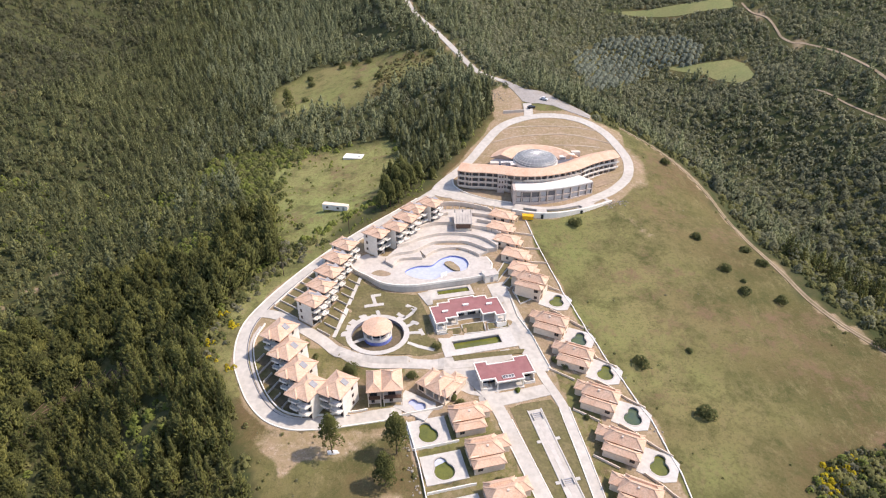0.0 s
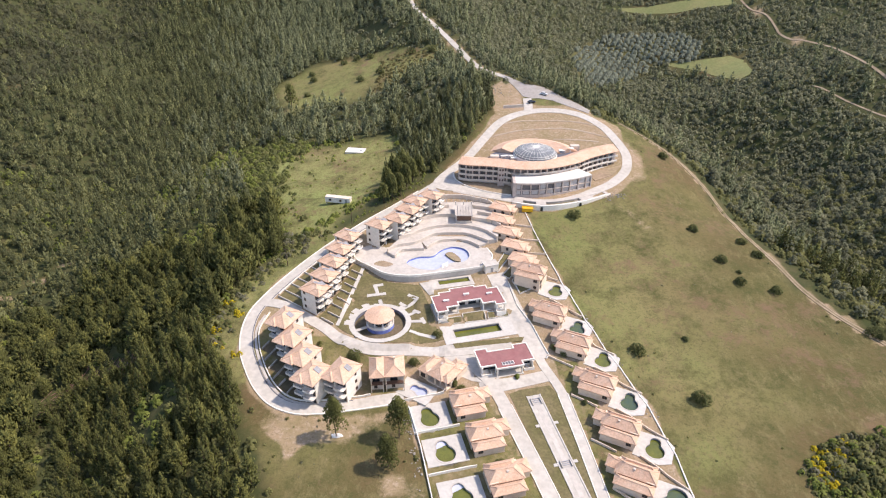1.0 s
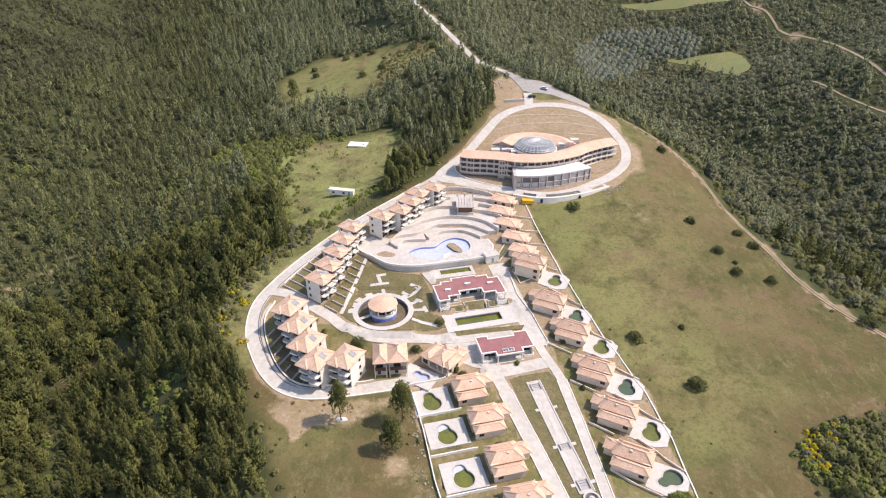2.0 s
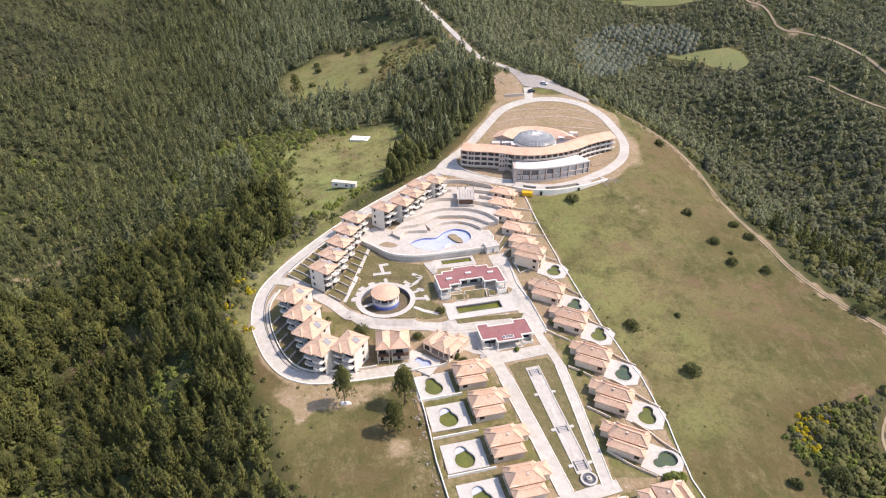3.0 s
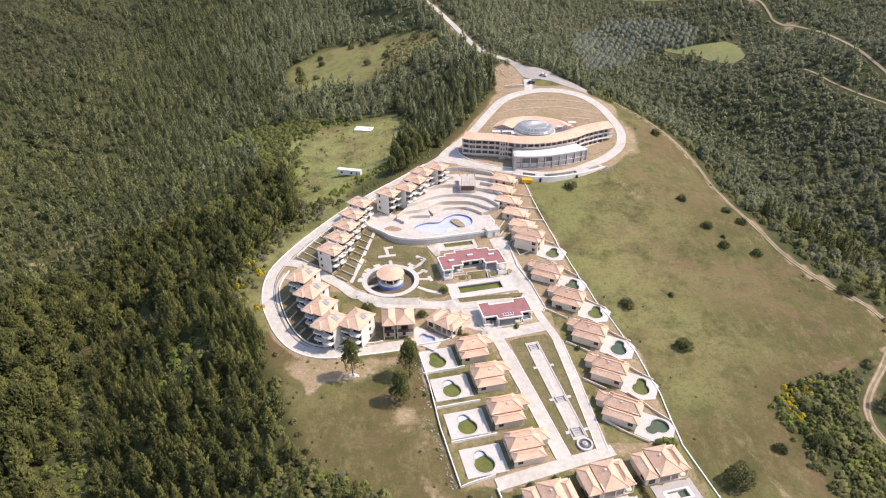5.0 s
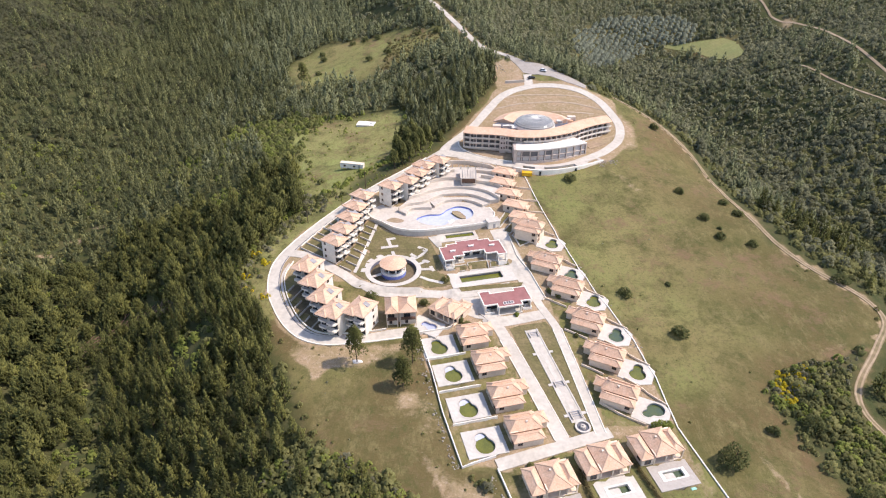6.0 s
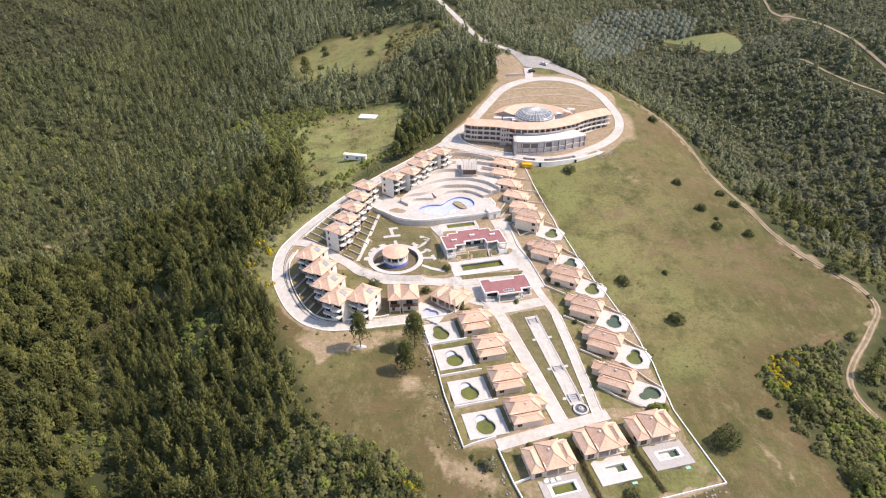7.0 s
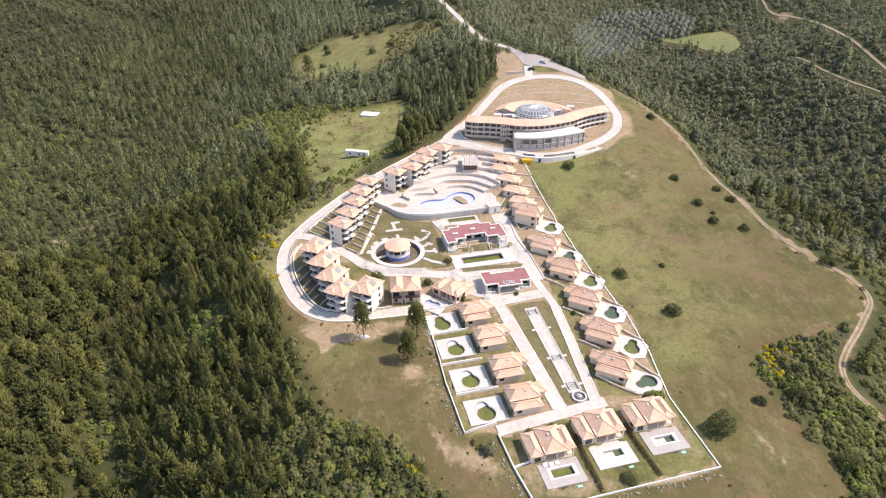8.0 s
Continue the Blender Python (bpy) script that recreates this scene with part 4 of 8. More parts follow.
HEDGE = foliage("dry olive hedge leaves", [(0.15, 0.128, 0.058), (0.21, 0.172, 0.08), (0.28, 0.235, 0.115)])
STONE_BLUE = material("blue grey pool lining", (0.16, 0.2, 0.24), 0.6, 0.85, 1.5, 0.3)
for i, c in enumerate(FRONT_VILLAS):
    deck = rectangle(-5.7, 5.7, -4.0, 4.0)
    mid = local(c, FRONT_TURN, 0.9, -8.2)
    basin = rectangle(-3.1, 3.1, -1.4, 1.4) if i == 0 else rectangle(-2.9, 2.7, -1.2, 1.2)
    ob = pool(mid, FRONT_TURN, deck, basin, DECK if i == 1 else GREYDECK, CLAYWALL, ALGAE if i == 0 else TEAL,
              ("rectangular garden pool with greenish water in a grey deck", "small rectangular pool in a bright white deck", "small rectangular pool in a grey deck")[i], (0.3, 0.2), "villa pools", 0.8, (1.0, WHITE))
    if i:
        part("shallow_end", boxes((-2.58, 0.3, -0.98, 1.1, -1.85, -0.42), (0.3, 0.62, -0.98, 1.1, -1.85, -0.62)), DECK, ob, "dry pale shallow end")
    bm = boxes((2.2, 3.6, -5.3, -4.6, -0.3, -0.18), (2.25, 2.35, -4.9, -4.8, -0.3, -0.05), (3.4, 3.5, -4.9, -4.8, -0.3, -0.05))
    mat_green = bpy.data.materials.get("pale green plastic") or material("pale green plastic", (0.3, 0.6, 0.48), 0.6, 0.9)
    solid("drain_cover", bm, mat_green, "pale green plastic hatch cover on the grass", "hatch", "hatch covers", m=pose(*mid, gz(*mid) + 0.3, 0, 0, FRONT_TURN))
for i, c in enumerate(LEFT_VILLAS):
    mid = local(c, LEFT_TURN, 0.3, -11.6)
    deck = rectangle(-4.8, 4.8, -5.4, 6.0)
    pool(mid, LEFT_TURN, deck, kidney(2.75, 1.7, 3.1, 187), DECK, STONE_BLUE, ALGAE, "kidney-shaped pool with green water in a white deck" if not i else "kidney-shaped pool with green water and a dry pale blue shallow end", (0, 0), "villa pools", shelf=197 if i else None)
for i, c in enumerate(RIGHT_VILLAS):
    mid = local(c, RIGHT_TURN, -0.6, -10.9)
    deck = [(-4.6, 5.6), (-5.4, -1.5), (-3.6, -4.6), (2.6, -4.6), (4.6, -2.2), (4.6, 5.6)]
    pool(mid, RIGHT_TURN, deck[::-1], kidney(2.55, 1.5, 3.3, 7 if i < 5 else 143), DECK, STONE_BLUE, TEAL if i % 2 else ALGAE, "kidney-shaped pool with dark green water in a white deck", (0.3, 0.3), "villa pools")
pool((-7.7, 132.9), -30, rectangle(-6.2, 5.2, -4.2, 3.4), kidney(1.8, 1.3, 2.75, 172), DECK, BLUE, None, "small empty blue pool in a white deck", (0, 0), "villa pools", shelf=None, bottom=0.75)
pool((11.2, 158.7), 14, rectangle(-12, 12.5, -5.0, 4.8), rectangle(-8, 8, -2.1, 2.1), DECK, DARKROOF, ALGAE, "long rectangular pool with green water in a white deck", (0, 0), "long pools", 1.0)
pool((3.2, 183.6), 13.5, rectangle(-8.4, 7.4, -3.6, 2.6), rectangle(-5.8, 5.8, -1.4, 1.4), ROAD, DARKROOF, ALGAE, "narrow rectangular pool with green water below the terrace wall", (0.4, 0.2), "long pools", 0.5)


# ---- houses ----
def window(parent, x, y, z, w, h, face, depth=0.1):
    """A framed window on a wall that faces -y, +y, -x or +x."""
    bm, glass = bmesh.new(), bmesh.new()
    t = 0.09
    for a0, a1, b0, b1 in ((-w / 2, w / 2, 0, t), (-w / 2, w / 2, h - t, h), (-w / 2, -w / 2 + t, t, h - t), (w / 2 - t, w / 2, t, h - t), (-t / 2, t / 2, t, h - t)):
        box(bm, a0, a1, -depth, 0.02, b0, b1)
    box(glass, -w / 2 + t, w / 2 - t, -0.03, 0.01, t, h - t)
    ob = part("window", bm, FRAME, parent)
    ob.matrix_local = pose(x, y, z, 0, 0, {"-y": 0, "+x": 90, "+y": 180, "-x": -90}[face])
    part("pane", glass, GLASS, ob)
    return ob


def ridges(parent, lines):
    bm = bmesh.new()
    for a, b in lines:
        beam(bm, a + Vector((0, 0, 0.02)), b + Vector((0, 0, 0.02)), 0.3, 0.14)
    part("ridge_tiles", bm, RIDGE, parent, "pale ridge tiles")


def villa(m, label, mirror=False, depth=8.8, annex=False, group="villas", wing=3.6, main=8.7):
    """A one-storey house: a narrow wing, a broad main part with a porch, hipped roofs."""
    k = -1 if mirror else 1
    ob = thing("villa", m, label, "house", group)
    d0, d1 = -depth / 2, depth / 2
    w0 = -(wing + main) / 2
    w1, w2 = w0 + wing, w0 + wing + main
    cut = w1 + main * 0.68

    def span(a, b):
        return (a, b) if k > 0 else (-b, -a)

    bm = bmesh.new()
    box(bm, *span(w0, w1), d0 + 0.6, d1 - 0.4, -3.2, 2.7)
    box(bm, *span(w1, w2), d0 + 2.6, d1, -3.2, 3.05)
    box(bm, *span(w1, w2), d0 + 0.4, d0 + 2.6, -3.2, 0.12)
    if annex:
        box(bm, *span(cut - 2.0, w2 - 0.4), d1, d1 + 2.6, -3.2, 2.7)
    part("wall", bm, CREAM, ob)
    part("party_wall", boxes((*span(w1 - 0.03, w1 + 0.3), d0 + 0.4, d0 + 2.6, -0.1, 3.4)), CREAM, ob)
    roof, lines = bmesh.new(), []
    lines += hip(roof, *span(w0, w1 - 0.3), d0 + 0.6, d1 - 0.4, 2.75, 1.0, 0.42)
    part("wing_roof", roof, TILES, ob)
    roof = bmesh.new()
    lines += hip(roof, *span(w1 + 0.35, cut + 0.6), d0 + 0.4, d1, 3.2, 1.8, 0.4)
    part("roof", roof, TILES, ob)
    roof = bmesh.new()
    lines += hip(roof, *span(cut - 0.4, w2), d0 + 0.9, d1 - 0.8, 3.0, 1.15, 0.42)
    part("side_roof", roof, TILES, ob)
    if annex:
        roof = bmesh.new()
        lines += hip(roof, *span(cut - 2.0, w2 - 0.4), d1 - 2.2, d1 + 2.6, 2.75, 1.1, 0.4)
        part("back_roof", roof, TILES, ob)
    ridges(ob, lines)
    part("roof_gutter", boxes((*span(w1 - 0.12, w1 + 0.0), d0 + 0.3, d1 - 0.1, 2.75, 3.1)), FRAME, ob, "dark valley gutter between the roofs")
    for x in (w1 + 0.2, w1 + main * 0.42, cut, w2 - 0.25):
        part("pillar", boxes((k * x - 0.16, k * x + 0.16, d0 + 0.45, d0 + 0.77, 0.1, 3.0)), CREAM, ob)
    for x, w in ((w1 + main * 0.22, 2.2), (w1 + main * 0.55, 1.6), (w2 - 1.3, 1.5)):
        door = part("glass_door", boxes((k * x - w / 2, k * x + w / 2, d0 + 2.52, d0 + 2.62, 0.15, 2.35)), GLASS, ob)
        part("door_frame", boxes((k * x - w / 2 - 0.1, k * x - w / 2, d0 + 2.46, d0 + 2.62, 0.12, 2.45), (k * x + w / 2, k * x + w / 2 + 0.1, d0 + 2.46, d0 + 2.62, 0.12, 2.45),
                                 (k * x - w / 2 - 0.1, k * x + w / 2 + 0.1, d0 + 2.46, d0 + 2.62, 2.35, 2.47)), FRAME, door)
    window(ob, k * (w0 + wing / 2), d0 + 0.6, 0.4, 1.8, 2.0, "-y")
    side = "-x" if k > 0 else "+x"
    window(ob, k * w0, d0 + 2.2, 1.1, 1.4, 1.2, side)
    window(ob, k * (w0 + wing / 2), d1 - 0.4, 1.2, 1.0, 1.0, "+y")
    window(ob, k * (w1 + 1.2), d1, 1.2, 1.4, 1.1, "+y")
    window(ob, k * w2, 0.6, 1.1, 1.2, 1.1, "+x" if k > 0 else "-x")
    x = k * (w1 + main * 0.3)
    part("roof_vent", boxes((x - 0.22, x + 0.22, 0.6, 1.1, 3.6, 4.75), (x - 0.28, x + 0.28, 0.54, 1.16, 4.75, 4.83)), CLAYWALL, ob)
    return ob


def placed(c, turn):
    return pose(*c, gz(*c) + 0.08, 0, 0, turn)


first = villa(placed(FRONT_VILLAS[0], FRONT_TURN), "cream villa with clay-tiled hipped roofs above a pool deck", group="villas by the front wall")
for c in FRONT_VILLAS[1:]:
    copy_thing(first, placed(c, FRONT_TURN))
first = villa(placed(LEFT_VILLAS[0], LEFT_TURN), "cream villa with clay-tiled roofs between street and pool", True, 9.4, True, "villas along the west street", 2.9, 6.4)
for c in LEFT_VILLAS[1:]:
    copy_thing(first, placed(c, LEFT_TURN))
first = villa(placed(local(RIGHT_VILLAS[1], RIGHT_TURN, 0, -0.8), RIGHT_TURN), "cream villa with clay-tiled roofs on the slope beside the fence", False, 10.4, True, "villas along the east street", 2.9, 5.7)
for c in RIGHT_VILLAS[2:]:
    copy_thing(first, placed(local(c, RIGHT_TURN, 0, -0.8), RIGHT_TURN))
c = local(RIGHT_VILLAS[0], RIGHT_TURN, 0, -0.8)
upper = villa(pose(*c, gz(*c) + 2.1, 0, 0, RIGHT_TURN), "tall cream villa with clay-tiled roofs on a raised basement", False, 10.4, True, "villas along the east street", 2.9, 5.7)
window(upper, -2.9, -4.6, -1.75, 1.3, 1.5, "-y")
window(upper, -4.3, -3.0, -1.5, 1.1, 1.1, "-x")


def cottage(m, label):
    ob = thing("cottage", m, label, "house", "cottages on the slope")
    part("wall", boxes((-3.0, 3.0, -4.4, 4.4, -3, 2.9)), CREAM, ob)
    roof = bmesh.new()
    lines = hip(roof, -3.0, 3.0, -4.4, 4.4, 2.95, 0.95, 0.4)
    part("roof", roof, TILES, ob)
    ridges(ob, lines)
    porch = bmesh.new()
    lines = hip(porch, -2.4, 1.4, -6.2, -3.6, 2.6, 0.6, 0.25)
    part("porch_roof", porch, TILES, ob)
    for x in (-2.3, 1.3):
        part("pillar", boxes((x - 0.14, x + 0.14, -6.2, -5.9, -2, 2.45)), CREAM, ob)
    window(ob, -3.0, -1.5, 1.0, 1.3, 1.2, "-x")
    window(ob, -3.0, 2.0, 1.0, 1.0, 1.2, "-x")
    window(ob, -0.4, -4.4, 0.4, 1.8, 2.0, "-y")
    return ob


first = cottage(placed(COTTAGES[0], RIGHT_TURN), "small cream cottage with a clay-tiled hipped roof")
for c in COTTAGES[1:]:
    copy_thing(first, placed(c, RIGHT_TURN))


def apartment(m, label, group, wide=8.0, deep=9.6, rise=2.2):
    """A three-storey block: stacked white balconies in front, blank sides, hipped roof with a solar panel."""
    ob = thing("apartment_block", m, label, "apartment block", group)
    x0, x1, y0, y1 = -wide / 2, wide / 2, -deep / 2, deep / 2
    part("wall", boxes((x0, x1, y0 + 1.2, y1, -3, 8.3)), PLASTER, ob)
    part("fin_wall", boxes((-0.1, 0.1, y0 + 0.3, y0 + 1.2, -3, 8.2)), PLASTER, ob)
    for floor in range(3):
        z = floor * 2.77
        for a, b, out in ((x0 + 0.02, -0.1, 0.55), (0.1, x1 + 0.05, 1.05)):
            c = (a + b) / 2
            if floor:
                bm = boxes((a, b, y0 - out, y0 + 1.2, z - 0.2, z))
                bmesh.ops.bevel(bm, geom=[e for e in bm.edges if abs(e.verts[0].co.z - e.verts[1].co.z) > 0.1 and e.verts[0].co.y < y0], offset=0.4, segments=3, affect="EDGES")
                slab = part("balcony", bm, WHITE, ob)
                part("parapet", boxes((a + 0.35, b - 0.35, y0 - out, y0 - out + 0.1, z, z + 0.42), (a, a + 0.1, y0 - out + 0.35, y0 + 1.2, z, z + 0.42), (b - 0.1, b, y0 - out + 0.35, y0 + 1.2, z, z + 0.42)), PLASTER, slab, "white balcony parapet")
                part("handrail", boxes((a + 0.3, b - 0.3, y0 - out + 0.02, y0 - out + 0.08, z + 0.9, z + 0.96), *[(a + 0.4 + k * 0.8, a + 0.45 + k * 0.8, y0 - out + 0.02, y0 - out + 0.08, z + 0.42, z + 0.9) for k in range(int((b - a - 0.6) / 0.8) + 1)]), METAL, slab, "thin grey metal handrail")
            pane = part("glass_door", boxes((c - 1.3, c + 1.3, y0 + 1.12, y0 + 1.21, z + 0.02, z + 2.25)), GLASS, ob)
            part("door_frame", boxes((c - 1.4, c - 1.3, y0 + 1.08, y0 + 1.21, z, z + 2.33), (c + 1.3, c + 1.4, y0 + 1.08, y0 + 1.21, z, z + 2.33), (c - 1.4, c + 1.4, y0 + 1.08, y0 + 1.21, z + 2.25, z + 2.36)), FRAME, pane)
        window(ob, x1, 1.6, z + 1.0, 0.9, 1.1, "+x")
        window(ob, x0, 2.2, z + 1.0, 0.8, 1.1, "-x")
        window(ob, -1.8, y1, z + 1.0, 1.1, 1.1, "+y")
        window(ob, 1.8, y1, z + 1.0, 1.1, 1.1, "+y")
    roof = bmesh.new()
    lines = hip(roof, x0, x1, y0 - 0.1, y1, 8.35, rise, 0.5)
    part("roof", roof, TILES, ob)
    roof = bmesh.new()
    lines += hip(roof, x0 + 0.1, 0.1, y0 - 0.7, y0 + 3.4, 8.3, 1.2, 0.45)
    part("front_roof", roof, TILES, ob)
    ridges(ob, lines)
    bm = bmesh.new()
    box(bm, -1.1, 1.1, -0.8, 0.8, 0, 0.09)
    panel = part("solar_panel", bm, PANEL, ob, "grey solar heating panel")
    fall = math.degrees(math.atan2(rise, wide / 2 + 0.55))
    panel.matrix_local = pose(x1 - 1.75, 0.7, 8.35 + rise * 2.3 / (wide / 2 + 0.55) + 0.06, 0, fall, 0)
    part("panel_frame", boxes((-1.15, 1.15, -0.86, -0.8, 0, 0.12), (-1.15, 1.15, 0.8, 0.86, 0, 0.12), (-0.03, 0.03, -0.8, 0.8, 0.07, 0.11)), METAL, panel)
    if rise < 1.7:
        # a second pair of panels on the fall above the balconies
        run = wide / 2 + 0.55
        for x in (0.5, 2.1):
            panel = part("solar_panel", boxes((-0.75, 0.75, -1.0, 1.0, 0, 0.09)), SOLAR, ob, "grey solar heating panel")
            panel.matrix_local = pose(x, y0 + 2.3, 8.35 + rise * 1.95 / run + 0.1, math.degrees(math.atan2(rise, run)), 0, 0)
            part("panel_frame", boxes((-0.8, -0.75, -1.0, 1.0, 0, 0.12), (0.75, 0.8, -1.0, 1.0, 0, 0.12), (-0.75, 0.75, -0.03, 0.03, 0.07, 0.11)), METAL, panel)
    return ob


FRONT_BLOCKS = [(-51.8, 155.4), (-47.5, 147.4), (-43.2, 139.4), (-39, 131.9), (-30.2, 132.7)]
MID_BLOCKS = [(-44.4, 169.8), (-42.3, 177.2), (-40.6, 184.8), (-39, 192.2), (-37, 200)]
MID_TURN = 57
BACK_BLOCKS = [(-25.8, 207), (-18.8, 211), (-14.8, 216.8), (-12, 222.4), (-5.6, 226.4)]
first = apartment(placed(FRONT_BLOCKS[0], -27), "white three-storey apartment block with balconies and tiled roof", "apartment blocks by the bend", 7.2, 8.8, 1.9)
for c in FRONT_BLOCKS[1:]:
    copy_thing(first, placed(c, -27))
first = apartment(placed(MID_BLOCKS[0], MID_TURN), "cream-white three-storey apartment block with stacked balconies", "apartment blocks beside the lawn", 6.2, 7.6, 1.5)
for c in MID_BLOCKS[1:]:
    copy_thing(first, placed(c, MID_TURN))
for c in BACK_BLOCKS:
    tagged(copy_thing(first, placed(c, MID_TURN)), group="apartment blocks beside the terraces")


def townhouse(m):
    """A two-storey twin house with timber balconies."""
    ob = thing("townhouse", m, "cream two-storey house with twin tiled roofs and dark balconies", "house")
    part("wall", boxes((-5, -1.2, -3.0, 4.4, -2, 5.9), (-0.6, 5, -3.0, 4.4, -2, 5.9), (-1.2, -0.6, -1.5, 3.6, -2, 5.2)), CLAYWALL, ob)
    roof = bmesh.new()
    lines = hip(roof, -5, -1.2, -4.2, 4.4, 5.95, 1.5, 0.4)
    part("wing_roof", roof, TILES, ob)
    roof = bmesh.new()
    lines += hip(roof, -0.5, 5, -4.2, 4.4, 6.0, 1.7, 0.4)
    part("roof", roof, TILES, ob)
    ridges(ob, lines)
    for a, b in ((-5, -1.2), (-0.5, 5)):
        slab = part("balcony", boxes((a, b, -4.4, -3.0, 2.8, 2.98)), FRAME, ob)
        part("railing", boxes(*[(a + 0.02 + i * 0.3, a + 0.08 + i * 0.3, -4.38, -4.32, 2.98, 3.8) for i in range(int((b - a) / 0.3))], (a, b, -4.4, -4.3, 3.8, 3.9)), FRAME, slab)
        part("pillar", boxes((a, a + 0.25, -4.4, -4.15, -2, 5.9)), CREAM, ob)
        part("pillar", boxes((b - 0.25, b, -4.4, -4.15, -2, 5.9)), CREAM, ob)
        c = (a + b) / 2
        window(ob, c - 0.3, -3.0, 3.0, 2.2, 2.1, "-y")
        window(ob, c - 0.5, -3.0, 0.4, 1.0, 1.3, "-y")
    window(ob, 5, 0.5, 3.6, 1.0, 1.1, "+x")
    part("chimney", boxes((2, 2.6, 1.2, 1.8, 6.5, 8.4)), CREAM, ob)
    return ob


townhouse(placed((-17.3, 136.5), 6))
villa(placed((-1.2, 138.6), -38), "cream villa with clay-tiled roofs above an empty blue pool", False, 8.6, True, "villas along the west street", 3.2, 7.6)


def inset(poly, by):
    """An outline (counter-clockwise) with every side moved inward."""
    out, n = [], len(poly)
    for i in range(n):
        a, b, c = np.array(poly[i - 1], float), np.array(poly[i], float), np.array(poly[(i + 1) % n], float)
        u, v = (b - a) / np.linalg.norm(b - a), (c - b) / np.linalg.norm(c - b)
        p, q = np.array((-u[1], u[0])), np.array((-v[1], v[0]))
        out.append(tuple(b + (p + q) * by / max(1 + float(p @ q), 0.2)))
    return out


def red_building(centre, turn, outline, face, back, vents, skylight, label):
    """A low white building under a stepped dark red flat roof. face, back: the walls' depth; pillars carry the roof before the face."""
    x0, x1 = min(q[0] for q in outline), max(q[0] for q in outline)
    z = level([local(centre, turn, *q) for q in outline], 0.02)
    ob = thing("pool_bar", pose(*centre, z, 0, 0, turn), label, "building", "red-roofed buildings")
    part("wall", boxes((x0 + 0.5, x1 - 0.5, face, back, -3, 3.0), (x0 + 0.5, x0 + 0.75, face - 2.4, face, -3, 3.0), (x1 - 0.75, x1 - 0.5, face - 2.4, face, -3, 3.0)), PLASTER, ob)
    part("roof_slab", prism(bmesh.new(), outline, 3.0, 3.3), PLASTER, ob, "white roof edge")
    part("roof", prism(bmesh.new(), inset(outline, 0.35), 3.3, 3.4), RED, ob, "dark red roof surface")
    part("roof_rim", with_hole(bmesh.new(), inset(outline, -0.04), inset(outline, 0.3), 3.55, 3.25, 3.35), PLASTER, ob, "white raised roof rim")
    part("floor", prism(bmesh.new(), inset(outline, -0.1), -3, 0.12), DECK, ob, "pale terrace floor")
    for x, y in inset(outline, 0.45):
        if y < face - 0.6:
            part("pillar", boxes((x - 0.2, x + 0.2, y - 0.2, y + 0.2, 0.1, 3.0)), PLASTER, ob)
    for x in np.linspace(x0 + 2.2, x1 - 2.2, 6):
        pane = part("glass_door", boxes((x - 1.3, x + 1.3, face - 0.08, face + 0.02, 0.15, 2.5)), GLASS, ob)
        part("door_frame", boxes((x - 1.42, x - 1.3, face - 0.13, face + 0.02, 0.1, 2.6), (x + 1.3, x + 1.42, face - 0.13, face + 0.02, 0.1, 2.6), (x - 1.42, x + 1.42, face - 0.13, face + 0.02, 2.5, 2.62)), FRAME, pane)
    for x, y in vents:
        part("roof_vent", boxes((x - 0.95, x - 0.1, y - 0.35, y + 0.35, 3.38, 3.85), (x + 0.1, x + 0.95, y - 0.35, y + 0.35, 3.38, 3.85), (x - 1.05, x + 1.05, y - 0.42, y + 0.42, 3.85, 3.95)), WHITE, ob, "white twin roof vent")
    if skylight:
        x, y = skylight
        light = part("skylight", boxes((x - 1.9, x + 1.9, y - 0.7, y + 0.7, 3.38, 3.62)), WHITE, ob, "white skylight frame")
        for k in range(4):
            part("pane", boxes((x - 1.75 + 0.9 * k, x - 0.98 + 0.9 * k, y - 0.55, y + 0.55, 3.6, 3.66)), TINTED, light)
    for a, b, y in ((x0 + 0.2, x0 + 3.6, min(q[1] for q in outline if q[0] < x0 + 2) - 0.9), (x1 - 3.6, x1 - 0.2, min(q[1] for q in outline if q[0] > x1 - 2) - 0.9)):
        part("terrace_wall", boxes((a, b, y - 0.1, y + 0.1, -2, 0.95), (a, a + 0.2, y + 0.1, y + 1.6, -2, 0.95), (b - 0.2, b, y + 0.1, y + 1.6, -2, 0.95)), PLASTER, ob)
        seat = thing("outdoor_sofa", pose(*local(centre, turn, (a + b) / 2, y + 1.7), z + 0.12, 0, 0, turn), "white low outdoor sofa on the covered terrace", "sofa", "terrace sofas")
        part("seat", boxes((-0.9, 0.9, -0.4, 0.4, 0, 0.4)), WHITE, seat)
        part("backrest", boxes((-0.9, 0.9, 0.4, 0.55, 0, 0.8)), WHITE, seat)
    return ob


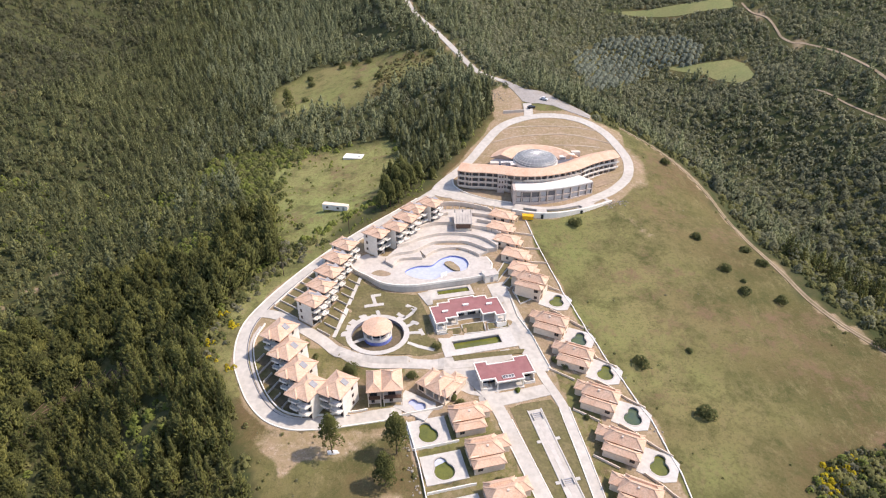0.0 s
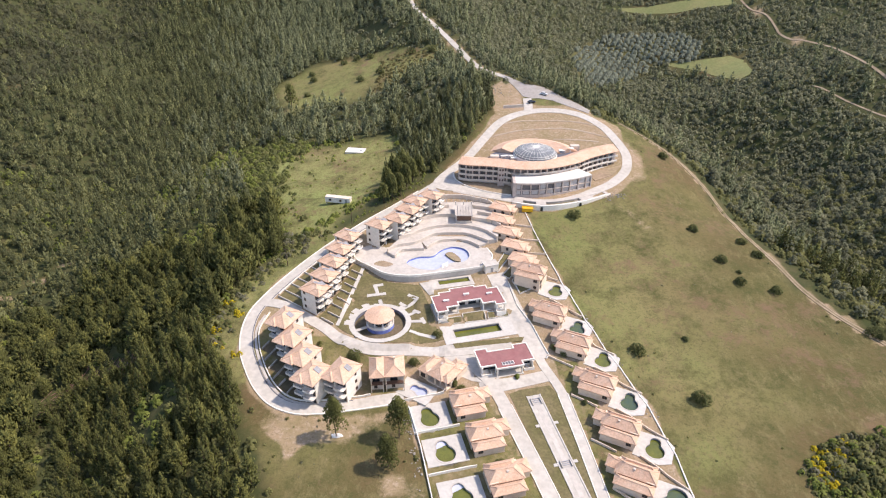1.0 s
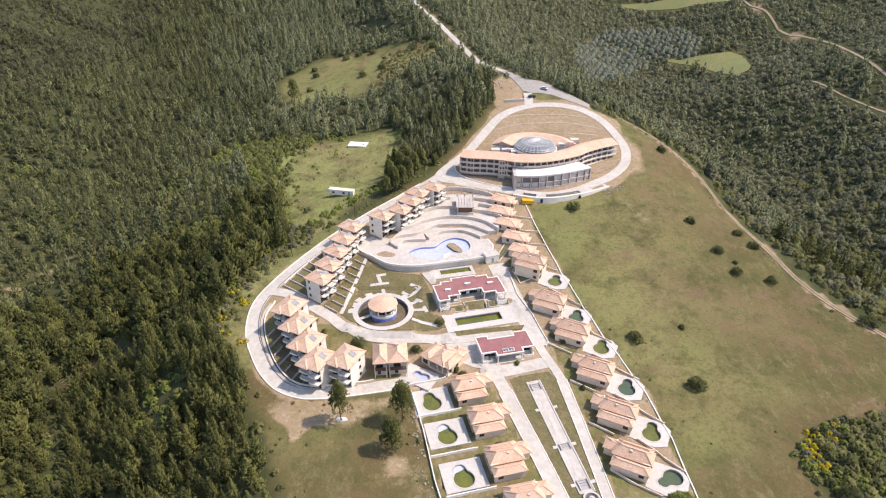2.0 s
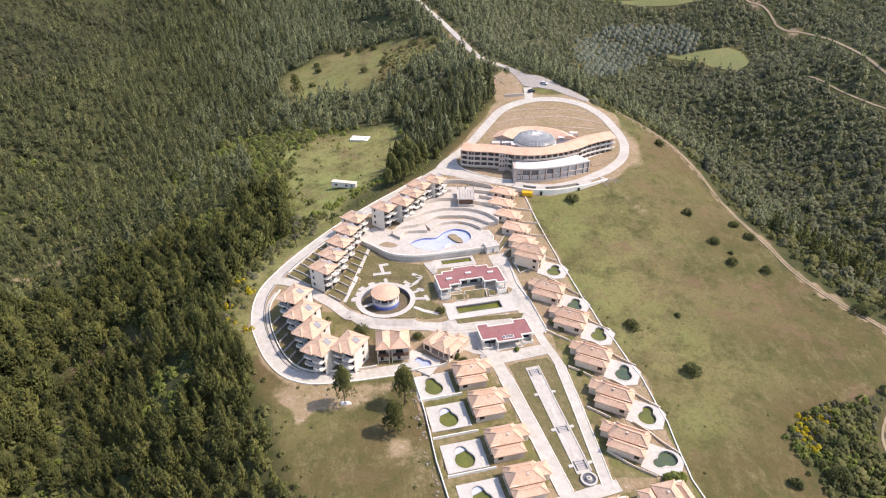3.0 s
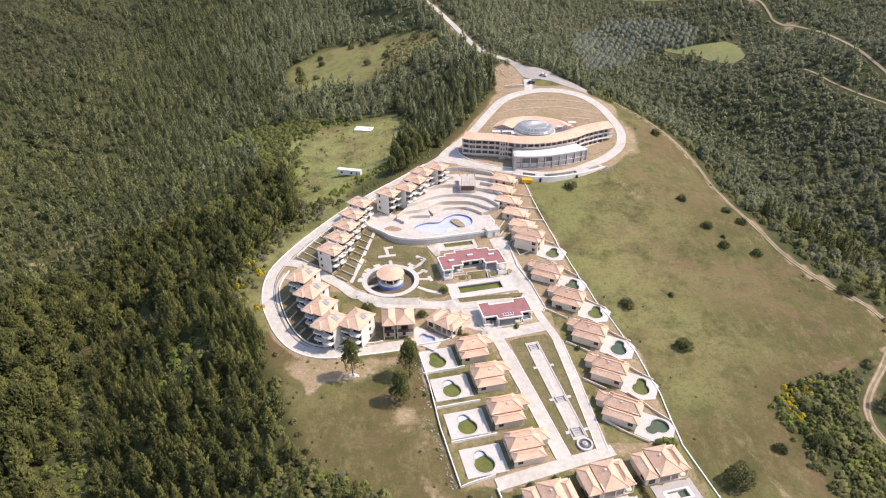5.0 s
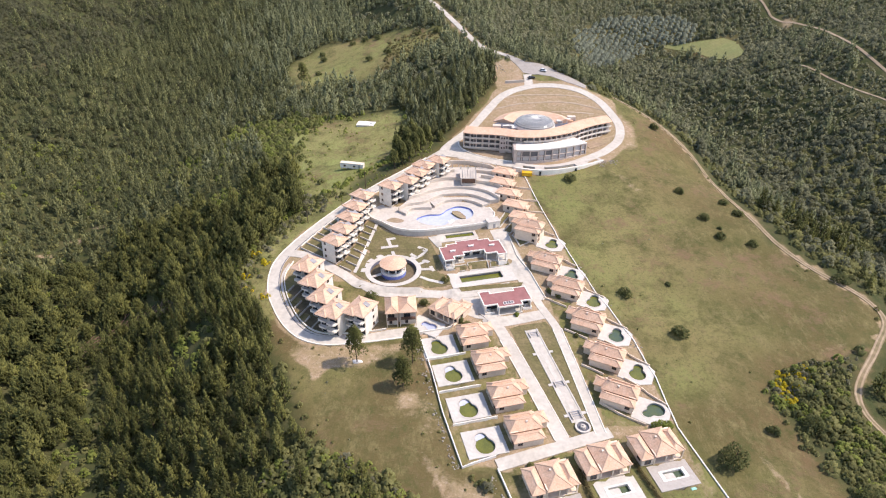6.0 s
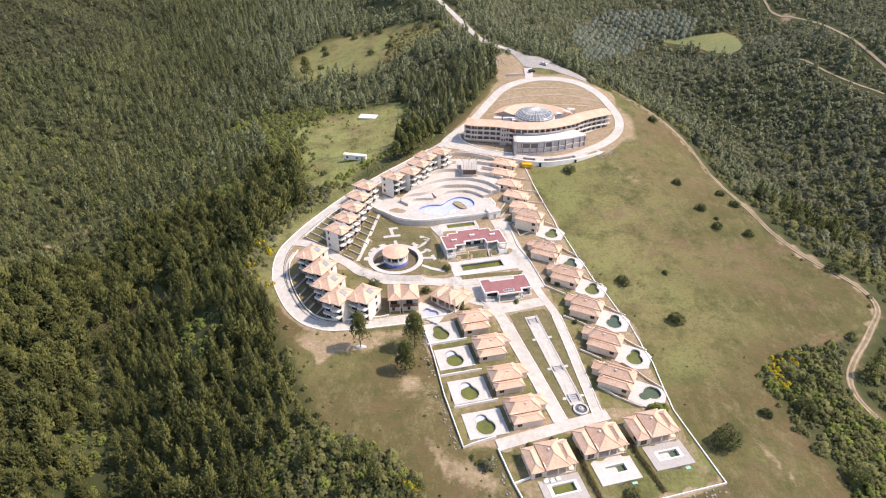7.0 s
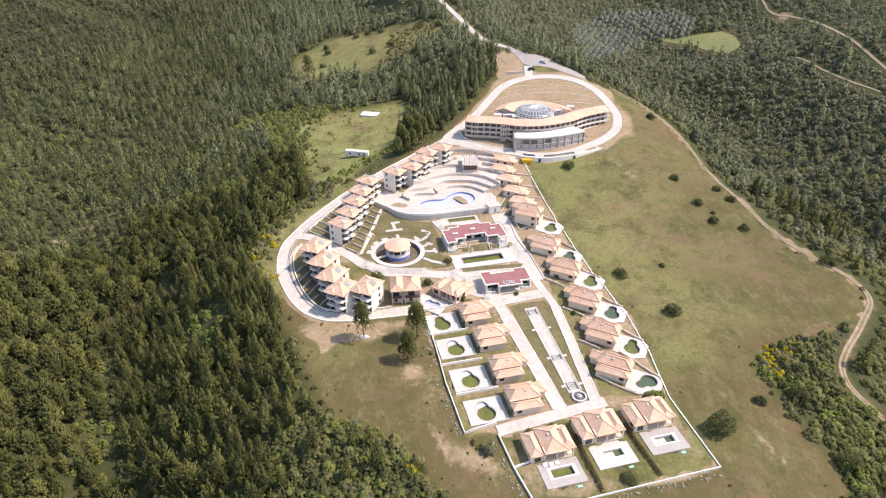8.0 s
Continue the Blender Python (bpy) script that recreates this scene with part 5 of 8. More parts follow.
red_building((-3.4, 166.2), 14.5, [(0, -4), (4.1, -4), (4.1, -1.9), (8.4, -1.9), (8.4, 0.1), (16.5, 0.1), (16.5, -2.7), (20.8, -2.7), (20.8, -4.5), (24.5, -4.5), (24.5, 5.6), (20.8, 5.6), (20.8, 7.7), (16.6, 7.7), (16.6, 8.5), (7.3, 8.5), (7.3, 7.0), (3.0, 7.0), (3.0, 5.6), (0, 5.6)],
             2.4, 5.3, ((4.6, 1.6), (12.4, 3.6), (20.4, 2.2)), None, "low white building with a stepped dark red roof")
red_building((9.9, 140.4), 13, [(0.8, -2.2), (5.4, -2.2), (5.4, -4.1), (14.3, -4.1), (14.3, -2.1), (18.3, -2.1), (18.3, 6.0), (13.4, 6.0), (13.4, 4.4), (4.9, 4.4), (4.9, 5.9), (0.8, 5.9)],
             -0.2, 4.1, (), (9.6, -2.2), "smaller low white building with a dark red roof and a skylight")

# ---- round pavilion in its sunken ring ----
def pavilion():
    x, y = PAVILION
    z = gz(x, y) + 0.18
    ob = thing("pavilion", pose(x, y, z), "round open pavilion with tiled roof in a sunken ring", "pavilion")
    ring = lambda r, n=40: [(r * math.cos(2 * math.pi * i / n), r * math.sin(2 * math.pi * i / n)) for i in range(n)]
    part("ring_deck", with_hole(bmesh.new(), ring(10.6), ring(8.75), 0, -3.2, -0.1), DECK, ob, "white ring-shaped deck")
    bm = bmesh.new()
    low, top = [bm.verts.new((*p, -1.3)) for p in ring(8.77)], [bm.verts.new((*p, -0.05)) for p in ring(8.77)]
    for i in range(40):
        bm.faces.new((low[i], low[(i + 1) % 40], top[(i + 1) % 40], top[i]))
    part("moat_wall", bm, MOAT, ob, "dark grey-blue pool wall")
    # the floor is brown; its darker tone paints in the ring's shade
    part("moat_floor", prism(bmesh.new(), ring(8.75), -1.6, -1.5), YARD, ob, "dry brown pool floor, darkened for the shade in the ring")
    bm = bmesh.new()
    cylinder(bm, 0, 0, -1.5, -0.15, 4.7, n=32)
    part("base", bm, BLUE, ob, "blue painted round base")
    bm = bmesh.new()
    cylinder(bm, 0, 0, -0.15, 0.3, 4.72, n=32)
    part("floor_slab", bm, WHITE, ob, "white round floor slab")
    bm = bmesh.new()
    cylinder(bm, 0, 0, 0.3, 2.6, 2.9, n=24)
    part("core", bm, GLASS, ob, "dark glazed core")
    part("rail", with_hole(bmesh.new(), ring(4.75), ring(4.6), 0.9, 0.2, 0.2), WHITE, ob)
    for i in range(10):
        a = 2 * math.pi * i / 10
        bm = bmesh.new()
        cylinder(bm, 4.3 * math.cos(a), 4.3 * math.sin(a), 0.3, 3.0, 0.22, n=8)
        part("column", bm, WHITE, ob)
    bm, n = bmesh.new(), 12
    low, eave = [bm.verts.new((*p, 2.95)) for p in ring(5.2, n)], [bm.verts.new((*p, 3.2)) for p in ring(5.2, n)]
    apex = bm.verts.new((0, 0, 4.7))
    bm.faces.new(low[::-1])
    for i in range(n):
        j = (i + 1) % n
        bm.faces.new((low[i], low[j], eave[j], eave[i]))
        bm.faces.new((eave[i], eave[j], apex))
    part("roof", bm, TILES, ob, "low conical clay-tiled roof")
    bm = boxes((-8.7, -4.6, -0.6, 0.6, -0.25, -0.05))
    bridge = part("footbridge", bm, CONCRETE, ob)
    bridge.matrix_local = pose(0, 0, 0, 0, 0, 30)
    for a0 in (180, 162, 145, 122, 100, 50):
        b = part("step_block", boxes((10.2, 12.2, -1.3, 1.3, -0.6, -0.03)), DECK, ob)
        b.matrix_local = pose(0, 0, 0, 0, 0, a0)


pavilion()

PATHS = [[(-25.9, 180.9), (-22.3, 181.7)], [(-25.1, 180.7), (-23.7, 176.2)], [(-27.6, 175.7), (-20.9, 176.9)], [(-23.6, 176.2), (-22, 171.6)], [(-15.2, 169.2), (-9.5, 174.6)], [(-15.9, 173.3), (-13.1, 171.3)], [(-13, 176.3), (-9.3, 174.3)],
         [(-12.4, 166.4), (-9.5, 168.3)], [(-10.9, 169), (-8.4, 166.9)], [(-11.5, 162.8), (-7.3, 163)], [(-7.8, 164.6), (-6.6, 161.8)], [(-30.6, 191), (-36.2, 160.7)], [(-11.6, 157.8), (-2.8, 155.1)]]
for line in PATHS:
    solid("garden_path", strip_mesh(line, 1.25, 0.2, 0.4), DECK, "straight white slab path on the lawn", "path", "lawn paths")

# ---- raised pool terrace ----
TERRACE_TOP = 4.5
RIM = curve([(-34.5, 196), (-27.9, 189.6), (-21.3, 184.6), (-12, 183.2), (-1, 185.6), (10.6, 188.6), (15.8, 190.8), (18.6, 197.4), (15.5, 205.5), (9.4, 209.5), (2, 211), (-6, 208), (-16, 203), (-24, 204), (-33, 206)], 1.5, True)
LAGOON = curve([(-14, 191.5), (-13.2, 194.4), (-9.5, 196.6), (-4.4, 197.3), (-1.2, 201.6), (3.4, 204.2), (8.2, 202.2), (9.6, 197.4), (7.4, 193.4), (2.6, 192.2), (-1, 189.4), (-3.6, 187.4), (-9.4, 188.2)], 0.8, True)


def pool_terrace():
    ob = thing("pool_terrace", pose(0, 0, 0), "raised white terrace with a curved wall and a lagoon pool", "terrace")
    part("deck", with_hole(bmesh.new(), RIM, LAGOON, TERRACE_TOP, -1.5, TERRACE_TOP - 0.2), CONCRETE, ob)
    bm = bmesh.new()
    inner = grown(RIM, -0.35)
    with_hole(bm, grown(RIM, 0.06), inner, TERRACE_TOP + 0.35, TERRACE_TOP - 0.5, TERRACE_TOP - 0.05)
    for v in bm.verts:
        if v.co.y > 199 and v.co.z > TERRACE_TOP - 0.06:
            v.co.z = min(v.co.z, TERRACE_TOP + 0.03)
    part("parapet", bm, PLASTER, ob, "white curved parapet")
    bm = bmesh.new()
    low, mid, top = ([bm.verts.new((*p, TERRACE_TOP - h)) for p in grown(LAGOON, g)] for h, g in ((1.35, -0.3), (0.75, 0.0), (0.0, 0.01)))
    for i in range(len(low)):
        j = (i + 1) % len(low)
        bm.faces.new((mid[i], mid[j], top[j], top[i]))
    part("pool_wall", bm, BLUE, ob, "blue pool side")
    bm = bmesh.new()
    bm.faces.new([bm.verts.new((*p, TERRACE_TOP - 0.75)) for p in grown(LAGOON, 0.005)])
    part("pool_floor", bm, PALEBLUE, ob, "faded pale blue dry pool floor")
    bm = bmesh.new()
    with_hole(bm, grown(LAGOON, 0.5), grown(LAGOON, -0.02), TERRACE_TOP + 0.06, TERRACE_TOP - 0.1, TERRACE_TOP - 0.15)
    part("coping", bm, DECK, ob)
    isle = curve([(0.4, 199), (3, 200.2), (6, 196), (6, 193.6), (3.4, 194.6)], 0.7, True)
    bm = prism(bmesh.new(), isle, TERRACE_TOP - 0.7, TERRACE_TOP - 0.1)
    part("island", bm, SOIL, ob, "small bare soil island in the pool")
    sand = curve([(-26.6, 191.4), (-24, 193.6), (-21, 192.6), (-19.2, 191), (-21.5, 189.4), (-24.5, 190)], 0.8, True)
    part("sand_bed", prism(bmesh.new(), sand, TERRACE_TOP - 0.1, TERRACE_TOP + 0.07), SOIL, ob, "tan sand bed")
    for i in range(5):
        part("step", boxes((-0.9 + 0.5 * i, -0.6 + 0.5 * i, 188.2 + 0.4 * i, 191.2 + 0.4 * i, TERRACE_TOP + 0.02, TERRACE_TOP + 0.14)), WHITE, ob)
    hut = thing("pump_house", pose(17.2, 190.6, gz(17.2, 189), 0, 0, 20), "grey concrete pump house at the terrace corner", "hut")
    part("wall", boxes((-2.6, 2.6, -1.8, 1.8, -1, 2.9)), PLASTER, hut)
    part("roof", boxes((-2.8, 2.8, -2.0, 2.0, 2.9, 3.1)), CONCRETE, hut)
    part("door", boxes((-0.5, 0.5, -1.86, -1.79, 0, 2.0)), METAL, hut)


pool_terrace()


def arc_terrace(name, front, back, top, below, label):
    """A curved step of the amphitheatre: flat top, wall in front with a coping."""
    f, b = curve(front, 1.5), curve(back, 1.5)
    ob = thing(name, pose(0, 0, 0), label, "terrace", "amphitheatre terraces")
    bm = bmesh.new()
    outline = f + b[::-1]
    prism(bm, outline, below, top)
    part("paving", bm, CONCRETE, ob)
    bm, rows = bmesh.new(), []
    for i, p in enumerate(f):
        d = np.array(f[min(i + 1, len(f) - 1)]) - np.array(f[max(i - 1, 0)])
        s = np.array((d[1], -d[0])) / np.linalg.norm(d)
        rows.append([bm.verts.new((p[0] + s[0] * k, p[1] + s[1] * k, z)) for k, z in ((0.35, below), (0.35, top + 0.14), (-0.1, top + 0.14), (-0.1, top - 0.1))])
    for a, c in zip(rows[:-1], rows[1:]):
        for k in range(3):
            bm.faces.new((a[k], c[k], c[k + 1], a[k + 1]))
    bm.faces.new(rows[0]), bm.faces.new(rows[-1][::-1])
    part("retaining_wall", bm, CLAYWALL, ob, "tan rendered retaining wall")
    return ob


W1A = [(-19, 195.5), (-17, 200), (-12.5, 201), (-8, 201.2)]
W1B = [(-7, 202.4), (-2.5, 207.2), (4.1, 208.8), (9.4, 207.4), (14, 203.4)]
W2 = [(-22, 198.4), (-18.4, 202), (-11.8, 204.2), (-9.1, 206.4), (-3.9, 210.9), (4.1, 211.8), (10.1, 210.9), (17.4, 205.6)]
W3 = [(-18, 206), (-13.6, 208.6), (-9.3, 212.2), (-2.6, 215.4), (4.2, 216.2), (10.2, 215.4), (16.3, 212.2), (21, 206.4)]
W4 = [(-12, 217), (-5.7, 221.4), (-1, 222.6), (4.2, 222.4), (12.6, 219.6), (18.7, 217.6), (22.9, 213.6)]
W5 = [(-9, 231), (-0.4, 235.4), (7.7, 235.6), (13.2, 234), (20.6, 231), (24, 228)]
BACK_OF_1A, BACK_OF_1B = [(-22, 198.4), (-18.4, 202), (-11.8, 204.2), (-9.1, 206.4)], [(-9.1, 206.4), (-3.9, 210.9), (4.1, 211.8), (10.1, 210.9), (17.4, 205.6)]
arc_terrace("terrace_step", W1A, BACK_OF_1A, 5.6, 2, "low curved terrace step of pale concrete")
arc_terrace("terrace_step", W1B, BACK_OF_1B, 5.6, 2, "low curved terrace step of pale concrete")
arc_terrace("terrace_step", W2, W3, 6.8, 2, "curved terrace step of pale concrete")
arc_terrace("terrace_step", W3, W4, 8.0, 3, "broad curved terrace step of pale concrete")
arc_terrace("terrace_step", W4, W5, 9.4, 4, "upper curved terrace step of pale concrete")


def stage():
    ob = thing("stage_house", pose(8, 221.4, 8.6, 0, 0, 0), "grey pergola house on the terrace axis", "building")
    part("wall", boxes((-3.4, 3.4, -4.2, -3.8, -1.2, 0.3), (-3.4, -3.0, -3.8, 4.6, -1.2, 2.8), (3.0, 3.4, -3.8, 4.6, -1.2, 2.8), (-3.0, 3.0, 4.2, 4.6, -1.2, 2.8)), CLAYWALL, ob)
    part("shutter", boxes((-2.9, 2.9, -3.7, -3.55, 0.3, 2.7)), FRAME, ob, "dark brown timber front")
    part("canopy", boxes((-3.6, 3.6, -4.6, 4.8, 2.8, 2.98)), CONCRETE, ob, "grey flat canopy")
    for i in range(7):
        part("beam", boxes((-3.7 + i * 1.16, -3.4 + i * 1.16, -5.0, 5.2, 2.98, 3.3)), CONCRETE, ob)
    for x in (-3.3, 0, 3.3):
        part("post", boxes((x - 0.2, x + 0.2, 4.8, 5.2, -0.5, 4.6)), CONCRETE, ob)


stage()
curved = solid("wall_terrace_back", wall_mesh([(-9, 231.4), (-0.4, 235.8), (7.7, 236), (13.2, 234.4), (20.6, 231.4), (25, 228)], 1.9, 0.5, 1.5, 1.5, True), CLAYWALL, "curved tan retaining wall below the hotel road", "wall", kind="structure")
for i in range(9):
    x = -2 + i * 2.9
    y = 233.6 - 0.014 * (x - 6) ** 2
    solid("pergola_post", boxes((-0.18, 0.18, -0.18, 0.18, -1, 3.0)), CLAYWALL, "bare tan concrete post below the curved wall", "post", "pergola posts", m=pose(x, y, 9.6))
for i, (x, y, w, turn) in enumerate(((-2, 227, 4, 20), (-4.5, 224.4, 4, 30), (15.5, 227, 4, -15), (16.5, 221.5, 3, -20))):
    solid("low_wall", boxes((-w, w, -0.25, 0.25, -1, 1.3)), CLAYWALL, "low tan rendered terrace wall", "wall", "low terrace walls", m=pose(x, y, 9.6, 0, 0, turn))


# ---- hotel ----
FACADE = curve([(6.3, 250), (11, 248.4), (17, 247.8), (24, 246.6), (31, 244.4), (40, 244), (49.3, 246.4), (58.9, 251.2), (66.1, 257), (72.8, 261.2), (80.8, 265)], 1.0)


def offset_line(line, by):
    out = []
    for i, p in enumerate(line):
        d = np.array(line[min(i + 1, len(line) - 1)]) - np.array(line[max(i - 1, 0)])
        s = np.array((-d[1], d[0])) / np.linalg.norm(d)
        out.append((p[0] + s[0] * by, p[1] + s[1] * by))
    return out


def banded(bm, line, profile):
    """Sweeps a closed profile of (offset, height) pairs along a line."""
    rows = [offset_line(line, o) for o, _ in profile]
    verts = [[bm.verts.new((*rows[k][i], profile[k][1])) for k in range(len(profile))] for i in range(len(line))]
    bm.faces.new(verts[0]), bm.faces.new(verts[-1][::-1])
    for a, b in zip(verts[:-1], verts[1:]):
        for k in range(len(profile)):
            j = (k + 1) % len(profile)
            bm.faces.new((a[k], b[k], b[j], a[j]))
    return bm


def hotel():
    ob = thing("hotel", pose(0, 0, 0), "unfinished wave-shaped three-storey hotel with tiled roof and glass dome", "hotel")
    part("wall", banded(bmesh.new(), FACADE, [(1.2, 7), (8.0, 7), (8.0, 20.2), (1.2, 20.2)]), HOTELWALL, ob, "grey unpainted render")
    part("roof", banded(bmesh.new(), FACADE, [(-0.8, 20.1), (8.7, 20.1), (8.7, 20.4), (4.2, 22.1), (-0.8, 20.42)]), TILES, ob, "long curved clay-tiled roof")
    n = len(FACADE)
    for floor in range(3):
        z = 12.9 + floor * 2.42
        part("floor_band", banded(bmesh.new(), FACADE, [(-0.08, z - 0.3), (1.3, z - 0.3), (1.3, z), (-0.08, z)]), CLAYWALL, ob, "pale floor slab edge")
        for first, last in ((0, int(n * 0.3)), (int(n * 0.36), int(n * 0.7)), (int(n * 0.73), n)):
            part("parapet", banded(bmesh.new(), FACADE[first:last], [(0.0, z), (0.14, z), (0.14, z + 0.62), (0.0, z + 0.62)]), CLAYWALL if first < n * 0.7 else PLASTER, ob, "pale balcony parapet")
        for i in range(1, n - 3, 3):
            a, b = np.array(FACADE[i]), np.array(FACADE[i + 2])
            d = b - a
            turn = math.degrees(math.atan2(d[1], d[0]))
            mid = (a + b) / 2
            side = np.array((-d[1], d[0])) / np.linalg.norm(d)
            at = mid + side * 1.2
            w = np.linalg.norm(d) * 1.12
            win = part("window", boxes((-w / 2, w / 2, -0.08, 0.05, 0.1, 0.2), (-w / 2, w / 2, -0.08, 0.05, 1.85, 1.95), (-w / 2, -w / 2 + 0.1, -0.08, 0.05, 0.2, 1.85), (w / 2 - 0.1, w / 2, -0.08, 0.05, 0.2, 1.85), (-0.05, 0.05, -0.08, 0.05, 0.2, 1.85)), FRAME, ob)
            win.matrix_local = pose(*at, z, 0, 0, turn)
            part("pane", boxes((-w / 2 + 0.1, w / 2 - 0.1, -0.03, 0.02, 0.2, 1.85)), TINTED, win)
            pier = part("pier", boxes((-0.24, 0.24, 0, 1.15, -0.05, 2.12)), HOTELWALL, ob)
            pier.matrix_local = pose(*(a + side * 0.03 - d * 0.25), z, 0, 0, turn)
    part("stair_tower", boxes((23.6, 26.6, 245.9, 249, 8, 20.05)), HOTELWALL, ob)
    for floor in range(3):
        for x in (24.5, 25.7):
            window(ob, x, 245.9, 13.5 + 2.42 * floor, 0.6, 0.9, "-y")
    # ballroom in front of the middle
    front = curve([(30.6, 236.6), (40, 236.6), (52.6, 240), (65, 245.6)], 1.2)
    back = curve([(31, 245), (40, 244.8), (49.3, 247.2), (60, 252.4)], 1.2)
    bm = prism(bmesh.new(), front + back[::-1], 16.5, 17)
    part("ballroom_roof", bm, WHITE, ob, "white flat curved roof")
    part("ballroom_wall", prism(bmesh.new(), offset_line(front, 0.7) + back[::-1], 8, 16.5), TINTED, ob, "grey glazing of the ballroom")
    for z0, z1 in ((8.5, 11.2), (13.2, 13.6), (16.0, 16.55)):
        part("ballroom_beam", banded(bmesh.new(), front, [(0.1, z0), (0.72, z0), (0.72, z1), (0.1, z1)]), HOTELWALL, ob)
    for i in range(0, len(front), max(1, len(front) // 8)):
        p = front[i]
        c = part("ballroom_column", boxes((-0.22, 0.22, 0, 0.6, 8.5, 16.5)), HOTELWALL, ob)
        d = np.array(front[min(i + 1, len(front) - 1)]) - np.array(front[max(i - 1, 0)])
        c.matrix_local = pose(*p, 0, 0, 0, math.degrees(math.atan2(d[1], d[0])))
    step = max(1, len(front) // 8)
    for i in range(0, len(front) - step, step):
        a, b = np.array(front[i]), np.array(front[i + step])
        d = b - a
        w = np.linalg.norm(d)
        for z0, z1 in ((11.4, 13.0), (13.8, 15.8)):
            if (i // step * 2 + (z0 > 12)) in (3, 5, 9):
                continue
            pane = part("ballroom_pane", boxes((0.55, w - 0.55, 0.5, 0.62, z0, z1)), PALEPANE, ob, "pane with a pale painted reflection")
            pane.matrix_local = pose(*a, 0, 0, 0, math.degrees(math.atan2(d[1], d[0])))
    part("ballroom_side", boxes((29.6, 31, 236.4, 245.5, 8, 16.9)), HOTELWALL, ob)
    # rear wing round the dome
    cx, cy = 41.5, 258.5
    arc = lambda r, a0=12, a1=168, k=26: [(cx + r * math.cos(radians(a0 + (a1 - a0) * i / k)), cy + r * math.sin(radians(a0 + (a1 - a0) * i / k))) for i in range(k + 1)]
    line = arc(11.5)[::-1]
    part("rear_wall", banded(bmesh.new(), line, [(0.2, 8), (7.2, 8), (7.2, 20.6), (0.2, 20.6)]), HOTELWALL, ob)
    part("rear_roof", banded(bmesh.new(), line, [(-0.8, 20.6), (9.2, 20.6), (9.2, 20.8), (4.2, 22.6), (-0.8, 21.1)]), TILES, ob, "curved clay-tiled roof of the rear wing")
    flat = [(cx - 19, cy - 5), (cx + 17, cy - 5), (cx + 21, cy + 3), (cx + 14, cy + 9), (cx - 14, cy + 9), (cx - 20, cy + 2)]
    part("flat_roof", prism(bmesh.new(), flat, 9, 20.5), DARKROOF, ob, "dark flat roof with plant")
    dome(cx - 0.4, cy - 0.6, 21.0)
    for x, y, w, d, h in ((26.5, 256, 1.0, 0.7, 1.0), (28.2, 256.4, 1.0, 0.7, 1.0), (29.9, 256.2, 1.2, 0.7, 1.0), (31.2, 254.4, 1.5, 0.8, 0.8), (54, 262, 1.4, 1.0, 1.4), (56.4, 263.4, 1.6, 1.2, 1.2), (58.6, 264.6, 1.2, 1.0, 1.4)):
        unit = thing("air_conditioner", pose(x, y, 20.5), "pale metal cooling unit on the flat roof", "cooling unit", "roof cooling units")
        part("casing", boxes((-w, w, -d, d, 0.1, h)), WHITE, unit)
        part("grille", boxes((-w * 0.8, w * 0.8, -d - 0.03, -d + 0.01, 0.25, h - 0.15)), METAL, unit)
    for x, y, w in ((22.5, 254, 1.9), (60.6, 266.5, 2.0)):
        part("stair_head", boxes((x - w, x + w, y - 1.2, y + 1.2, 20, 22.4)), CLAYWALL, ob)


def dome(x, y, z):
    ob = thing("glass_dome", pose(x, y, z), "large shallow glass dome with white ribs", "dome")
    r, h, rings, n = 9.6, 3.2, 7, 32
    bm = bmesh.new()
    cylinder(bm, 0, 0, -0.4, 0.9, r + 0.25, n=n)
    part("drum", bm, WHITE, ob)
    pts = [[(r * math.cos(k / rings * math.pi / 2) * math.cos(2 * math.pi * i / n), r * math.cos(k / rings * math.pi / 2) * math.sin(2 * math.pi * i / n), 0.9 + h * math.sin(k / rings * math.pi / 2)) for i in range(n)] for k in range(rings)]
    bm = bmesh.new()
    vs = [[bm.verts.new(p) for p in row] for row in pts]
    top = bm.verts.new((0, 0, 0.9 + h))
    for a, b in zip(vs[:-1], vs[1:]):
        for i in range(n):
            j = (i + 1) % n
            bm.faces.new((a[i], a[j], b[j], b[i]))
    for i in range(n):
        bm.faces.new((vs[-1][i], vs[-1][(i + 1) % n], top))
    part("glazing", bm, DOME_GLASS, ob, "pale grey glazing")
    for i in range(n):
        bm = bmesh.new()
        line = [Vector(pts[k][i]) * 1.0 for k in range(rings)] + [Vector((0, 0, 0.9 + h))]
        for a, b in zip(line[:-1], line[1:]):
            beam(bm, a, b, 0.16, 0.16)
        part("rib", bm, WHITE, ob)
    for k in (1, 2, 4):
        bm = bmesh.new()
        for i in range(n):
            beam(bm, pts[k][i], pts[k][(i + 1) % n], 0.14, 0.14)
        part("ring", bm, WHITE, ob)


hotel()


